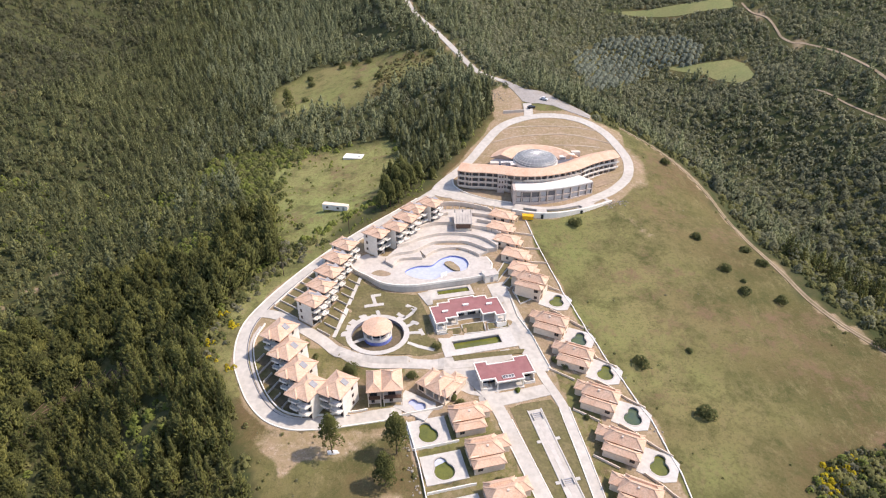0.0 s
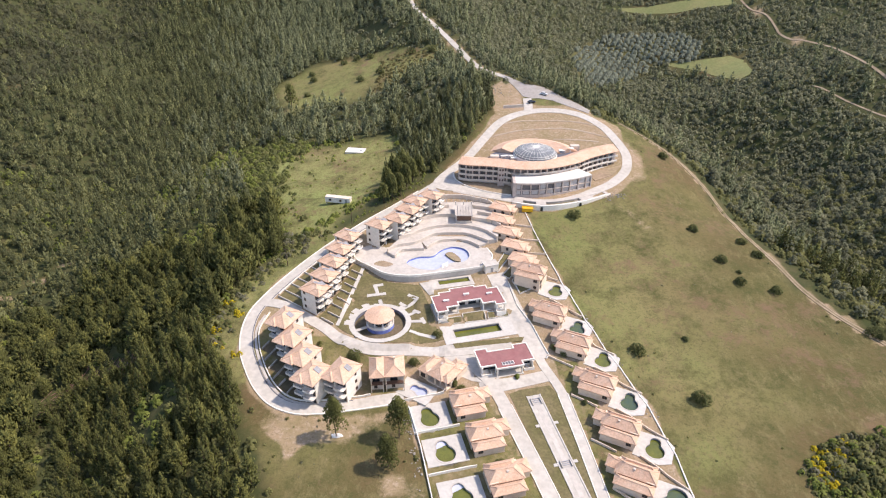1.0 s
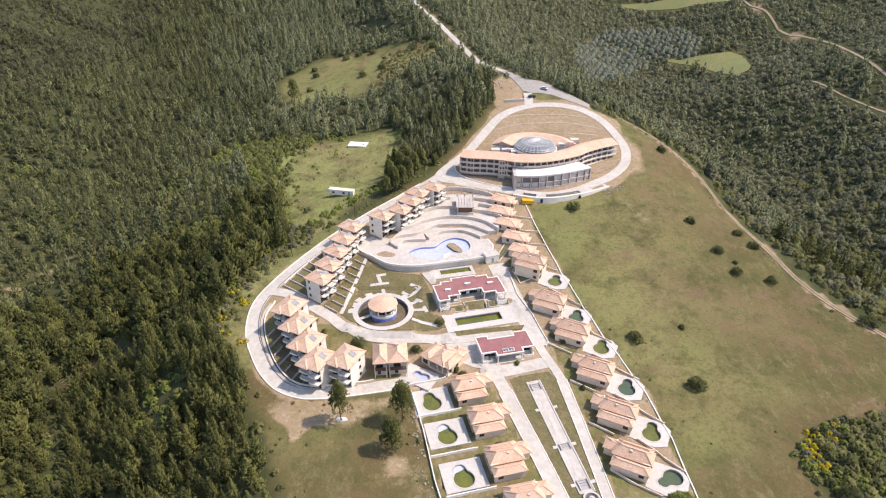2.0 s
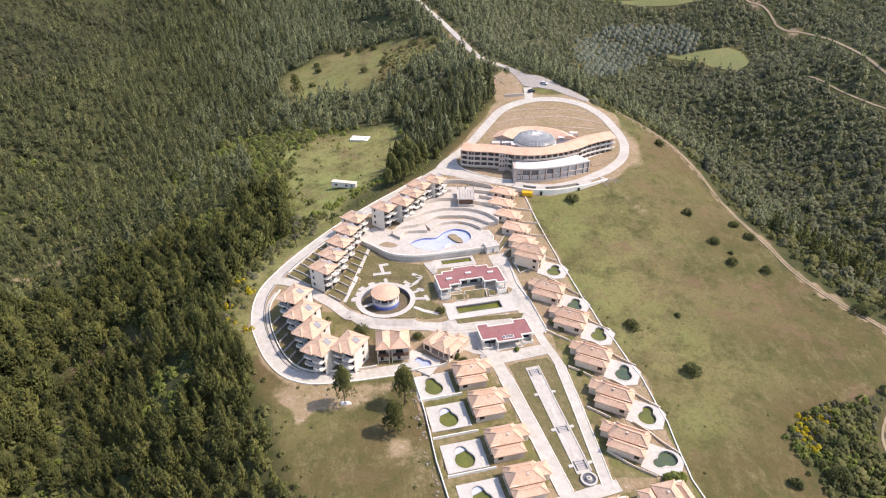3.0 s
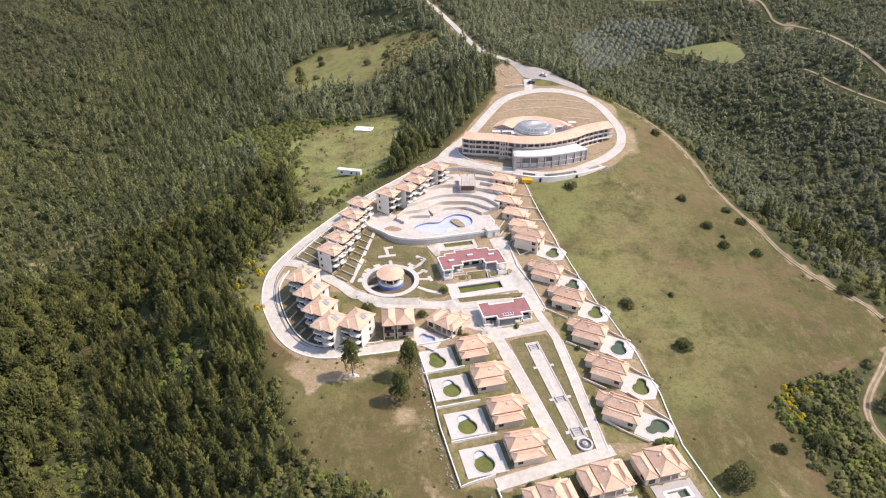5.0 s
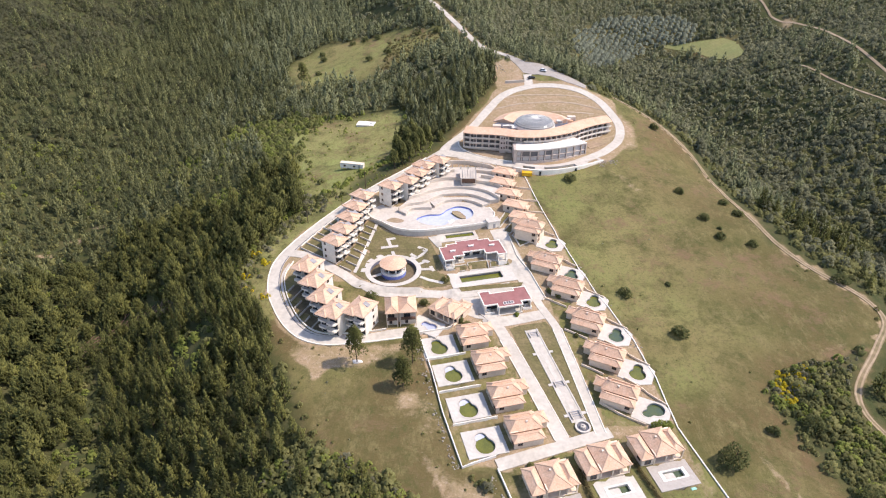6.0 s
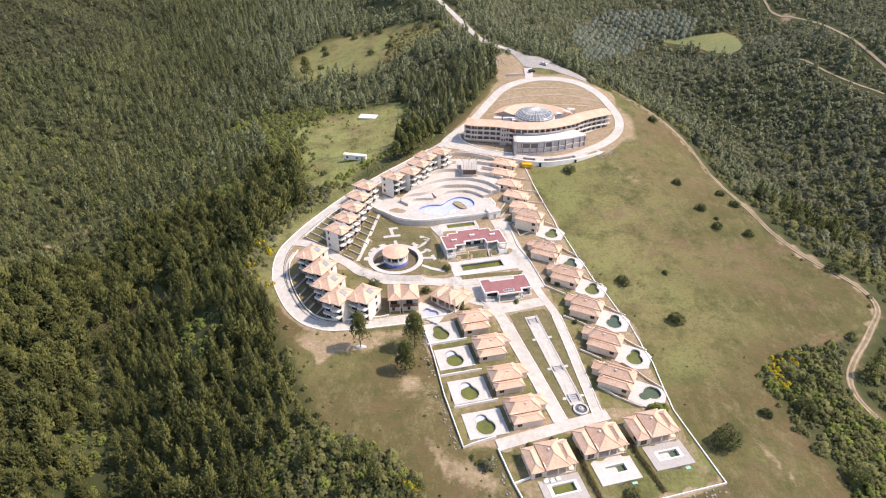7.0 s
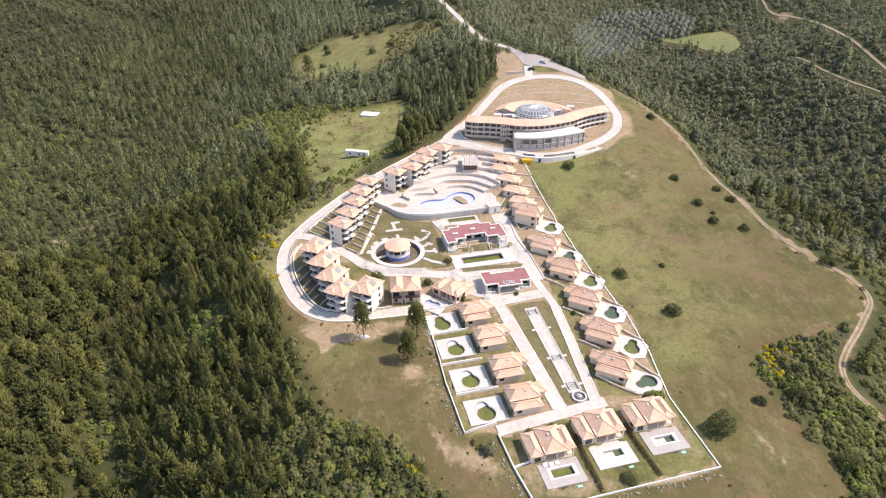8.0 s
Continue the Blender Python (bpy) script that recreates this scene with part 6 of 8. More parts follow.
def retaining_deck():
    """The curved concrete structure below the hotel road, with open planting pits."""
    ob = thing("retaining_structure", pose(0, 0, 0), "curved grey concrete retaining wall with planted pits", "wall")
    front = curve([(28.8, 230.6), (38.6, 227.6), (48, 227.8), (60.6, 232.2), (72.6, 239)], 1.2)
    part("wall", banded(bmesh.new(), front, [(0, 6), (0.5, 6), (0.5, 10.9), (0, 10.9)]), PLASTER, ob, "pale grey concrete wall")
    part("slab", banded(bmesh.new(), front, [(0.5, 8), (1.6, 8), (1.6, 10.6), (0.5, 10.6)]), CONCRETE, ob)
    part("back_slab", banded(bmesh.new(), front, [(3.9, 8), (6.4, 8), (6.4, 10.65), (3.9, 10.65)]), CONCRETE, ob)
    n = len(front)
    for a, b in ((0, 5), (9, 14), (27, 33), (37, n)):
        seg = front[a:b]
        if len(seg) > 2:
            part("slab", banded(bmesh.new(), seg, [(1.6, 8), (3.9, 8), (3.9, 10.62), (1.6, 10.62)]), CONCRETE, ob)
    part("pit_soil", banded(bmesh.new(), front, [(1.6, 8), (3.9, 8), (3.9, 9.7), (1.6, 9.7)]), LAWN, ob, "grass in the pits")
    for x, y in ((41, 226.7), (58, 230.4)):
        part("door", boxes((x - 0.5, x + 0.5, y + 0.2, y + 0.6, 8.4, 10.3)), GLASS, ob)


retaining_deck()
solid("lawn_hotel", draped([(6.4, 249.6), (11, 248.2), (17, 247.6), (24, 246.4), (29.6, 244.6), (29.2, 238.9), (23.4, 240.2), (16.8, 242.6), (10.2, 246.3)], 0.22), SOIL, "dry soil bed before the hotel", "bed", kind="structure")
solid("lawn_hotel_right", draped([(68, 250), (66, 255), (73, 259.5), (80, 262.5), (82, 262), (77, 255)], 0.2), SOIL, "dry soil bed beside the hotel", "bed", kind="structure")

solid("forecourt_wall", wall_mesh([(4.0, 256), (4.9, 251.4), (9.6, 245.9), (16.6, 242), (23.3, 239.6), (29.2, 238.3)], 0.5, 0.35, 1.5, 0.6, True), PLASTER, "low white curved wall round the hotel's front bed", "wall", kind="structure")

# ---- walls and fences ----
FENCE = [(33.3, 229.6), (36.6, 212.5), (40.2, 196.2), (44, 180), (47.2, 168.6), (51, 155), (54, 145.6), (59.8, 127.4), (62.9, 110), (63.9, 91), (70.4, 66.6)]
solid("gate_wall", wall_mesh([(31, 313), (36, 313.2), (41.6, 314)], 1.5, 0.5), CLAYWALL, "low tan wall beside the gate road", "wall", kind="structure")
solid("boundary_wall_east", wall_mesh(FENCE, 0.36, 0.3), WHITE, "long low white boundary wall beside the meadow", "wall", kind="structure")
solid("boundary_wall_front", wall_mesh([(70.4, 66.6), (52, 61.8), (34.7, 57.3), (26, 55)], 0.6, 0.24), WHITE, "long low white boundary wall at the front", "wall", kind="structure")
solid("boundary_wall_west", wall_mesh([(-10.4, 126.6), (-6.5, 112.6), (-2.8, 95.3), (2.5, 77), (11.6, 80.4)], 0.8, 0.26), WHITE, "low white boundary wall beside the rough grass", "wall", kind="structure")
solid("boundary_wall_corner", wall_mesh([(11.9, 76.6), (15.3, 66), (19, 57.2), (20, 54)], 0.8, 0.3), WHITE, "low white boundary wall of the front plot", "wall", kind="structure")
solid("boundary_wall_plot", wall_mesh([(15.3, 66), (20.4, 68)], 0.7, 0.3), WHITE, "short low white wall to the villa", "wall", kind="structure")
solid("kerb_wall", wall_mesh([(-7.5, 240), (-18.3, 227.6), (-29.4, 217), (-39.4, 206.2), (-46.8, 197), (-53.4, 187), (-59.2, 176.5)], 0.5, 0.3, 2, 0.5, True), PLASTER, "low pale kerb wall along the ring road", "wall", kind="structure")
solid("kerb_wall_bend", wall_mesh([(-60.3, 167), (-62, 159.5), (-60.6, 152.3), (-57.4, 144.6), (-53, 137), (-48, 131.4), (-42.4, 128.9), (-36, 128.9), (-27, 130.1), (-22, 130.8)], 0.6, 0.3, 2, 0.5, True), PLASTER, "low pale kerb wall round the bend", "wall", kind="structure")
BEND = [(-60.3, 167), (-62, 159.5), (-60.6, 152.3), (-57.4, 144.6), (-53, 137), (-48, 131.4), (-42.4, 128.9), (-36, 128.9), (-27, 130.1), (-22, 130.8)]
for a, b in (((46.8, 141.9), (59.4, 131.6)), ((50.2, 125.5), (62.4, 114.9)), ((53, 109.4), (63, 99.2)), ((42.6, 157.6), (54.6, 147.6)), ((37.2, 173.4), (47.4, 165.6)), ((33, 189), (42, 184.5)),
             ((31.5, 199.5), (39.4, 199.2)), ((29.8, 208), (37.6, 207.4)), ((27.8, 217.4), (36, 216)), ((35.5, 152.5), (43.6, 150.6)), ((33, 147.2), (40.5, 142.3)), ((38, 131), (45, 126.5)), ((40.8, 115), (47, 110.8)), ((43.4, 99.6), (48, 95.6)), ((48, 95.6), (55, 91.4))):
    solid("plot_wall", wall_mesh([a, b], 0.75, 0.22), CREAM, "low cream wall between two villa plots", "wall", "plot walls")
for c in LEFT_VILLAS:
    a, b = local(c, LEFT_TURN, -6.9, -18.4), local(c, LEFT_TURN, -6.9, -5.2)
    solid("plot_wall", wall_mesh([a, b], 0.8, 0.26), PLASTER, "low pale wall between two villa plots", "wall", "plot walls")
solid("lane_wall", wall_mesh([(23.5, 183), (25.6, 171), (30, 160.4), (33.6, 147.4), (32.6, 146)], 0.5, 0.2), PLASTER, "low pale wall beside the ramp", "wall", kind="structure")
for c, length in zip(FRONT_BLOCKS, (6.2, 6.4, 6.4, 4.2, 0)):
    if not length:
        continue
    def reach(side):
        far = 4.6
        while far < 14 and edge_distance(BEND, np.array([local(c, -27, side, -far)[0]]), np.array([local(c, -27, side, -far)[1]]), False)[0] > 0.5:
            far += 0.2
        return far

    for side in (-4.0, 0.0):
        if not 5.4 < reach(side) < 12:
            continue
        a, b = local(c, -27, side, -4.6), local(c, -27, side, -reach(side))
        solid("garden_wall", wall_mesh([a, b], 0.75, 0.26), CONCRETE, "low white wall between two small yards", "wall", "yard walls")
    yard = [local(c, -27, x, y) for x, y in ((-3.8, 0.3 - reach(-3.8)), (0, 0.3 - min(reach(0), 9)), (3.8, 0.3 - min(reach(3.8), 9)), (3.8, -3.6), (-3.8, -3.6))]
    solid("yard", draped(yard, 0.09), YARD, "small bare brown yard before a block", "yard", "small yards", kind="structure")
foot = offset_line(curve(BEND, 2.0), -1.0)
solid("footway", strip_mesh(foot[1:-4], 0.8, 0.17), CONCRETE, "pale concrete footway inside the bend", "pavement", kind="structure")
KERB = [(-7.5, 240), (-18.3, 227.6), (-29.4, 217), (-39.4, 206.2), (-46.8, 197), (-53.4, 187), (-59.2, 176.5), (-61, 170)]


def depth_to_kerb(c, side):
    far = 5.0
    while far < 19 and edge_distance(KERB, np.array([local(c, MID_TURN, side, far)[0]]), np.array([local(c, MID_TURN, side, far)[1]]), False)[0] > 0.5:
        far += 0.2
    return far


for c in MID_BLOCKS:
    for side in (-3.5, 0.0):
        a, b = local(c, MID_TURN, side, -4.9), local(c, MID_TURN, side, -10.4)
        solid("garden_wall", wall_mesh([a, b], 0.75, 0.26), CONCRETE, "low white wall between two small yards", "wall", "yard walls")
        a, b = local(c, MID_TURN, side, 3.9), local(c, MID_TURN, side, depth_to_kerb(c, side))
        solid("garden_wall", wall_mesh([a, b], 0.75, 0.28), CONCRETE, "low white wall between two small back yards", "wall", "yard walls")
    yard = [local(c, MID_TURN, x, y) for x, y in ((-3.5, -10.2), (3.5, -10.2), (3.5, -3.6), (-3.5, -3.6))]
    solid("yard", draped(yard, 0.09), LAWN, "small grassy yard before a block", "yard", "small yards", kind="structure")
    yard = [local(c, MID_TURN, x, y) for x, y in ((-3.5, 3.8), (3.5, 3.8), (3.5, depth_to_kerb(c, 3.5) - 0.4), (-3.5, depth_to_kerb(c, -3.5) - 0.4))]
    solid("yard", draped(yard, 0.22), LAWN, "small grassy back yard of a block", "yard", "small yards", kind="structure")

for line, half in ((WEST_STREET[2:5], 2.08), (EAST_STREET[2:], 1.52)):
    for side in (-half, half):
        solid("street_kerb", wall_mesh(offset_line(curve(line, 3), side), 0.34, 0.22, 2, 0.4), PLASTER, "pale raised kerb along the street", "kerb", "street kerbs", kind="structure")

# ---- water channel and fountain on the long lawn ----
def channel():
    a, b = np.array((26.7, 131)), np.array((36.2, 92.6))
    d = b - a
    turn = math.degrees(math.atan2(d[1], d[0])) + 90
    ob = thing("water_channel", pose(0, 0, 0), "long dry white water channel with cross slabs", "channel")
    part("bed", strip_mesh([tuple(a), tuple(b)], 3.9, 0.16, 0.4), ROAD, ob)
    part("trough", strip_mesh([tuple(a + d * 0.02), tuple(b)], 1.3, 0.19, 0.3), CONCRETE, ob, "worn middle of the channel")
    s = np.array((-d[1], d[0])) / np.linalg.norm(d) * 2.05
    for k in (-1, 1):
        part("kerb", wall_mesh([tuple(a + s * k), tuple(b + s * k)], 0.32, 0.35, 2, 0.4), DECK, ob)
    for u in (0.28, 0.62, 0.93):
        p = a + d * u
        w = s / np.linalg.norm(s) * 3.4
        for k in (-1, 1):
            part("cross_slab", strip_mesh([tuple(p + w * k * 0.66), tuple(p + w * k)], 0.9, 0.3, 0.5), DECK, ob)
    along = d / np.linalg.norm(d)
    for u, deep in ((0.03, 2.6), (0.6, 2.2), (0.9, 3.0)):
        p = a + d * u
        pit = part("cascade", strip_mesh([tuple(p), tuple(p + along * deep)], 2.4, 0.2, 0.4), GREYDECK, ob, "grey recess of a cascade")
        for k in range(3):
            q = p + along * (0.25 + deep * k / 4)
            r = s / np.linalg.norm(s) * 1.2
            part("step", strip_mesh([tuple(q - r), tuple(q + r)], 0.22, 0.24 + 0.05 * (3 - k), 0.3), METAL, pit)
        for k in (-1, 1):
            e = s / np.linalg.norm(s) * 1.4 * k
            part("cheek_wall", wall_mesh([tuple(p + e), tuple(p + along * deep + e)], 0.65, 0.22, 2, 0.3), CONCRETE, pit)
    f = thing("fountain", pose(36.9, 90.6, gz(36.9, 90.6)), "round grey fountain basin at the end of the channel", "fountain")
    ring = lambda r, n=24: [(r * math.cos(2 * math.pi * i / n), r * math.sin(2 * math.pi * i / n)) for i in range(n)]
    part("rim", with_hole(bmesh.new(), ring(2.25), ring(1.75), 0.7, -0.6, 0.2), DECK, f)
    part("basin", prism(bmesh.new(), ring(1.8), -0.4, 0.25), DARKROOF, f)
    bm = bmesh.new()
    cylinder(bm, 0, 0, 0.2, 0.9, 0.9, 0.7, 16)
    cylinder(bm, 0, 0, 0.9, 1.3, 0.3, 0.2, 10)
    part("spout", bm, CONCRETE, f)


channel()


# ---- small buildings, vehicles, poles ----
def container(name, m, length, label, colour, height=2.6):
    ob = thing(name, m, label, "container")
    part("body", boxes((-length / 2, length / 2, -1.22, 1.22, 0.15, height)), colour, ob)
    for i in range(int(length / 0.6)):
        x = -length / 2 + 0.3 + i * 0.6
        part("side_rib", boxes((x - 0.08, x + 0.08, -1.27, -1.2, 0.2, height - 0.1)), colour, ob)
    part("roof", boxes((-length / 2 - 0.08, length / 2 + 0.08, -1.3, 1.3, height, height + 0.1)), CREAM, ob, "cream sheet roof")
    for x in (-length * 0.3, length * 0.12):
        window(ob, x, -1.27, 0.95, 1.0, 0.9, "-y")
    part("door", boxes((length * 0.3, length * 0.3 + 0.9, -1.3, -1.2, 0.2, 2.2)), METAL, ob)
    for x in (-length / 2 + 0.4, length / 2 - 0.4):
        part("foot", boxes((x - 0.2, x + 0.2, -1.0, 1.0, -0.8, 0.15)), CONCRETE, ob)
    return ob


container("site_cabin", pose(-46.6, 239.2, gz(-46.6, 239.2) + 0.3, 0, 0, -12), 11.4, "long white site cabin on the meadow", WHITE)
slab = thing("tank_cover", pose(-48.5, 312, gz(-48.5, 312), 0, 0, -8), "low white concrete tank cover on the far meadow", "tank")
part("cover", boxes((-5.2, 5.2, -3.2, 3.2, 0.45, 0.7)), WHITE, slab)
part("wall", boxes((-5.0, 5.0, -3.0, 3.0, -2.0, 0.45)), PLASTER, slab)
part("hatch", boxes((2.6, 3.6, -0.5, 0.5, 0.7, 0.85)), METAL, slab)
skip = thing("skip", pose(35, 227, gz(35, 227), 0, 0, -6), "bright yellow steel skip at the wall's foot", "skip")
bm = bmesh.new()
prism(bm, [(-2.2, -1.1), (2.2, -1.1), (2.2, 1.1), (-2.2, 1.1)], 0.15, 1.7)
part("body", bm, YELLOW, skip)
part("rim", with_hole(bmesh.new(), rectangle(-2.35, 2.35, -1.25, 1.25), rectangle(-2.1, 2.1, -1.0, 1.0), 1.85, 1.6, 1.6), YELLOW, skip)
for x in (-1.6, 1.6):
    part("skid", boxes((x - 0.1, x + 0.1, -1.2, 1.2, -0.3, 0.15)), METAL, skip)


def car(m, paint, label):
    ob = thing("car", m, label, "car", "parked cars")
    bm = boxes((-2.1, 2.1, -0.88, 0.88, 0.35, 0.95))
    bmesh.ops.bevel(bm, geom=bm.edges[:], offset=0.12, segments=2, affect="EDGES")
    part("body", bm, paint, ob)
    bm = bmesh.new()
    low, top = [(-1.6, -0.8), (1.0, -0.8), (1.0, 0.8), (-1.6, 0.8)], [(-1.2, -0.66), (0.4, -0.66), (0.4, 0.66), (-1.2, 0.66)]
    a, b = [bm.verts.new((*p, 0.93)) for p in low], [bm.verts.new((*p, 1.42)) for p in top]
    for i in range(4):
        j = (i + 1) % 4
        bm.faces.new((a[i], a[j], b[j], b[i]))
    part("cabin_glass", bm, GLASS, ob)
    part("roof", boxes((-1.22, 0.42, -0.68, 0.68, 1.41, 1.48)), paint, ob)
    for x in (-1.3, 1.3):
        for y in (-0.82, 0.82):
            bm = bmesh.new()
            cylinder(bm, 0, 0, -0.1, 0.1, 0.32, n=14)
            w = part("wheel", bm, RUBBER, ob)
            w.matrix_local = pose(x, y, 0.32, 90, 0, 0)
    for y in (-0.6, 0.6):
        part("headlight", boxes((2.05, 2.12, y - 0.18, y + 0.18, 0.62, 0.78)), WHITE, ob)
    return ob


car(pose(46.2, 318, gz(46.2, 318) + 0.26, 0, 0, 20), CAR_DARK, "dark parked car on the gate road")
car(pose(54.2, 328, gz(54.2, 328) + 0.18, 0, 0, -35), CAR_WHITE, "white parked car on the gravel ground")
for x, y in ((-59.5, 193), (-75, 190), (-38, 218)):
    pole = thing("power_pole", pose(x, y, gz(x, y)), "dark wooden power pole at the forest edge", "pole", "power poles")
    bm = bmesh.new()
    cylinder(bm, 0, 0, -0.8, 8.0, 0.16, 0.1, 8)
    part("post", bm, BARK, pole)
    part("crossarm", boxes((-0.8, 0.8, -0.06, 0.06, 7.4, 7.55)), BARK, pole)
debris = thing("tarpaulin", pose(-30, 116, gz(-30, 116)), "crumpled white sheet on the bare ground", "sheet")
bm = bmesh.new()
bmesh.ops.create_icosphere(bm, subdivisions=2, radius=1)
rng = random.Random(5)
for v in bm.verts:
    v.co = Vector((v.co.x * 1.8, v.co.y * 0.8, max(v.co.z, -0.2) * 0.6)) * rng.uniform(0.8, 1.15)
part("sheet", bm, WHITE, debris)
# sun beds at the first villa
for i in range(3):
    p = local(FRONT_VILLAS[0], FRONT_TURN, -2.6 + i * 1.7, -5.2 - 0.3 * (i % 2))
    bed = thing("sun_bed", pose(*p, gz(*local(FRONT_VILLAS[0], FRONT_TURN, 0.9, -8.2)) + 0.12, 0, 0, FRONT_TURN), "white low outdoor seat on the grey deck", "seat", "deck seats")
    part("seat", boxes((-0.6, 0.6, -0.4, 0.4, 0.15, 0.4)), WHITE, bed)
    part("back", boxes((-0.6, 0.6, 0.4, 0.55, 0.15, 0.8)), WHITE, bed)


def rubble(points, count, spread, seed, label):
    """Loose stones along a line."""
    rng, bm = random.Random(seed), bmesh.new()
    line = curve(points, 0.5)
    for i in range(count):
        x, y = rng.choice(line)
        x, y = x + rng.gauss(0, spread), y + rng.gauss(0, spread)
        made = bmesh.ops.create_icosphere(bm, subdivisions=1, radius=rng.uniform(0.12, 0.42))["verts"]
        for v in made:
            v.co = Vector((x, y, gz(x, y) + 0.05)) + v.co * rng.uniform(0.7, 1.2)
    solid("rubble", bm, ROCKS, label, "rubble", kind="stuff")


rubble([(-12, 125), (-8.4, 112), (-4.6, 95), (0.8, 77)], 90, 0.6, 1, "pale stones along the boundary wall")
rubble([(10.4, 74), (13.6, 65), (17, 57)], 40, 0.6, 2, "pale stones along the front plot wall")
rubble([(71, 65), (60, 62.3), (40, 57)], 50, 0.6, 3, "pale stones along the front boundary wall")
rubble([(70, 237), (77, 239.6)], 60, 1.3, 4, "pale broken concrete below the hotel road")
rubble([(27, 345), (30, 338), (32, 330)], 60, 2.2, 6, "pale rock outcrop at the gate road")
rubble([(48, 165), (55, 143), (61, 123)], 60, 0.9, 7, "small stones beside the boundary wall")

def felled_branches():
    """Cut pine limbs left lying in the clearing."""
    rng, bm = random.Random(31), bmesh.new()
    line = curve(SLASH, 1.0)
    for i in range(110):
        x, y = rng.choice(line)
        x, y = x + rng.gauss(0, 2.0), y + rng.gauss(0, 2.0)
        a, n = rng.uniform(0.2, 1.4) if rng.random() < 0.7 else rng.uniform(0, 3.1), rng.uniform(1.5, 5)
        u, v = (x - math.cos(a) * n / 2, y - math.sin(a) * n / 2), (x + math.cos(a) * n / 2, y + math.sin(a) * n / 2)
        beam(bm, (*u, gz(*u) + rng.uniform(0.1, 0.5)), (*v, gz(*v) + rng.uniform(0.1, 0.7)), 0.16, 0.16)
    solid("felled_branches", bm, DEADWOOD, "dry brown felled branches in a clearing of the forest", "branches", kind="stuff")


felled_branches()

# ---- plants ----
def tuft_tree(seed, height, radius, base, tufts, size, shape, lift=0.75, trunk=0.16, tip=1.3, fat=0.46):
    """Vertices, triangles and material numbers of a plant: a trunk and a crown of leafy tufts.
    shape: crown radius against height, both from 0 to 1."""
    rng = np.random.default_rng(seed)
    verts, tris, mats = [], [], []
    if trunk:
        n = 5
        lean = rng.normal(0, 0.02, 2) * height
        for h, r in ((-1.0, trunk), (base + (height - base) * 0.7, trunk * 0.35)):
            for i in range(n):
                a = 2 * math.pi * i / n
                verts.append((r * math.cos(a) + lean[0] * h / height, r * math.sin(a) + lean[1] * h / height, h))
        for i in range(n):
            j = (i + 1) % n
            tris += [(i, j, n + j), (i, n + j, n + i)]
            mats += [1, 1]
    golden = math.pi * (3 - math.sqrt(5))
    for i in range(tufts):
        u = ((i + 0.5) / tufts) ** 0.85
        u = min(max(u + rng.normal(0, 0.03), 0), 1)
        a = i * golden + rng.normal(0, 0.5)
        r = radius * shape(u) * rng.uniform(0.45, 1.0) ** 0.6
        p = np.array((r * math.cos(a), r * math.sin(a), base + (height - base) * u * 0.93))
        out = np.array((math.cos(a) * (1 - lift * 0.5), math.sin(a) * (1 - lift * 0.5), lift + 0.6 * u)) + rng.normal(0, 0.22, 3)
        out /= np.linalg.norm(out)
        side = np.cross(out, (0.3, 0.2, 0.93))
        side /= np.linalg.norm(side)
        up = np.cross(side, out)
        s = size * rng.uniform(0.7, 1.25) * (1.1 - 0.45 * u)
        k = len(verts)
        turn = rng.uniform(0, 6.28)
        for q in range(3):
            b = turn + q * 2.094
            verts.append(tuple(p + (side * math.cos(b) + up * math.sin(b)) * s * fat - out * s * 0.35))
        verts.append(tuple(p + out * s * tip))
        tris += [(k, k + 1, k + 3), (k + 1, k + 2, k + 3), (k + 2, k, k + 3)]
        mats += [0, 0, 0]
    return np.array(verts, np.float32), np.array(tris, np.int32), np.array(mats, np.int32)


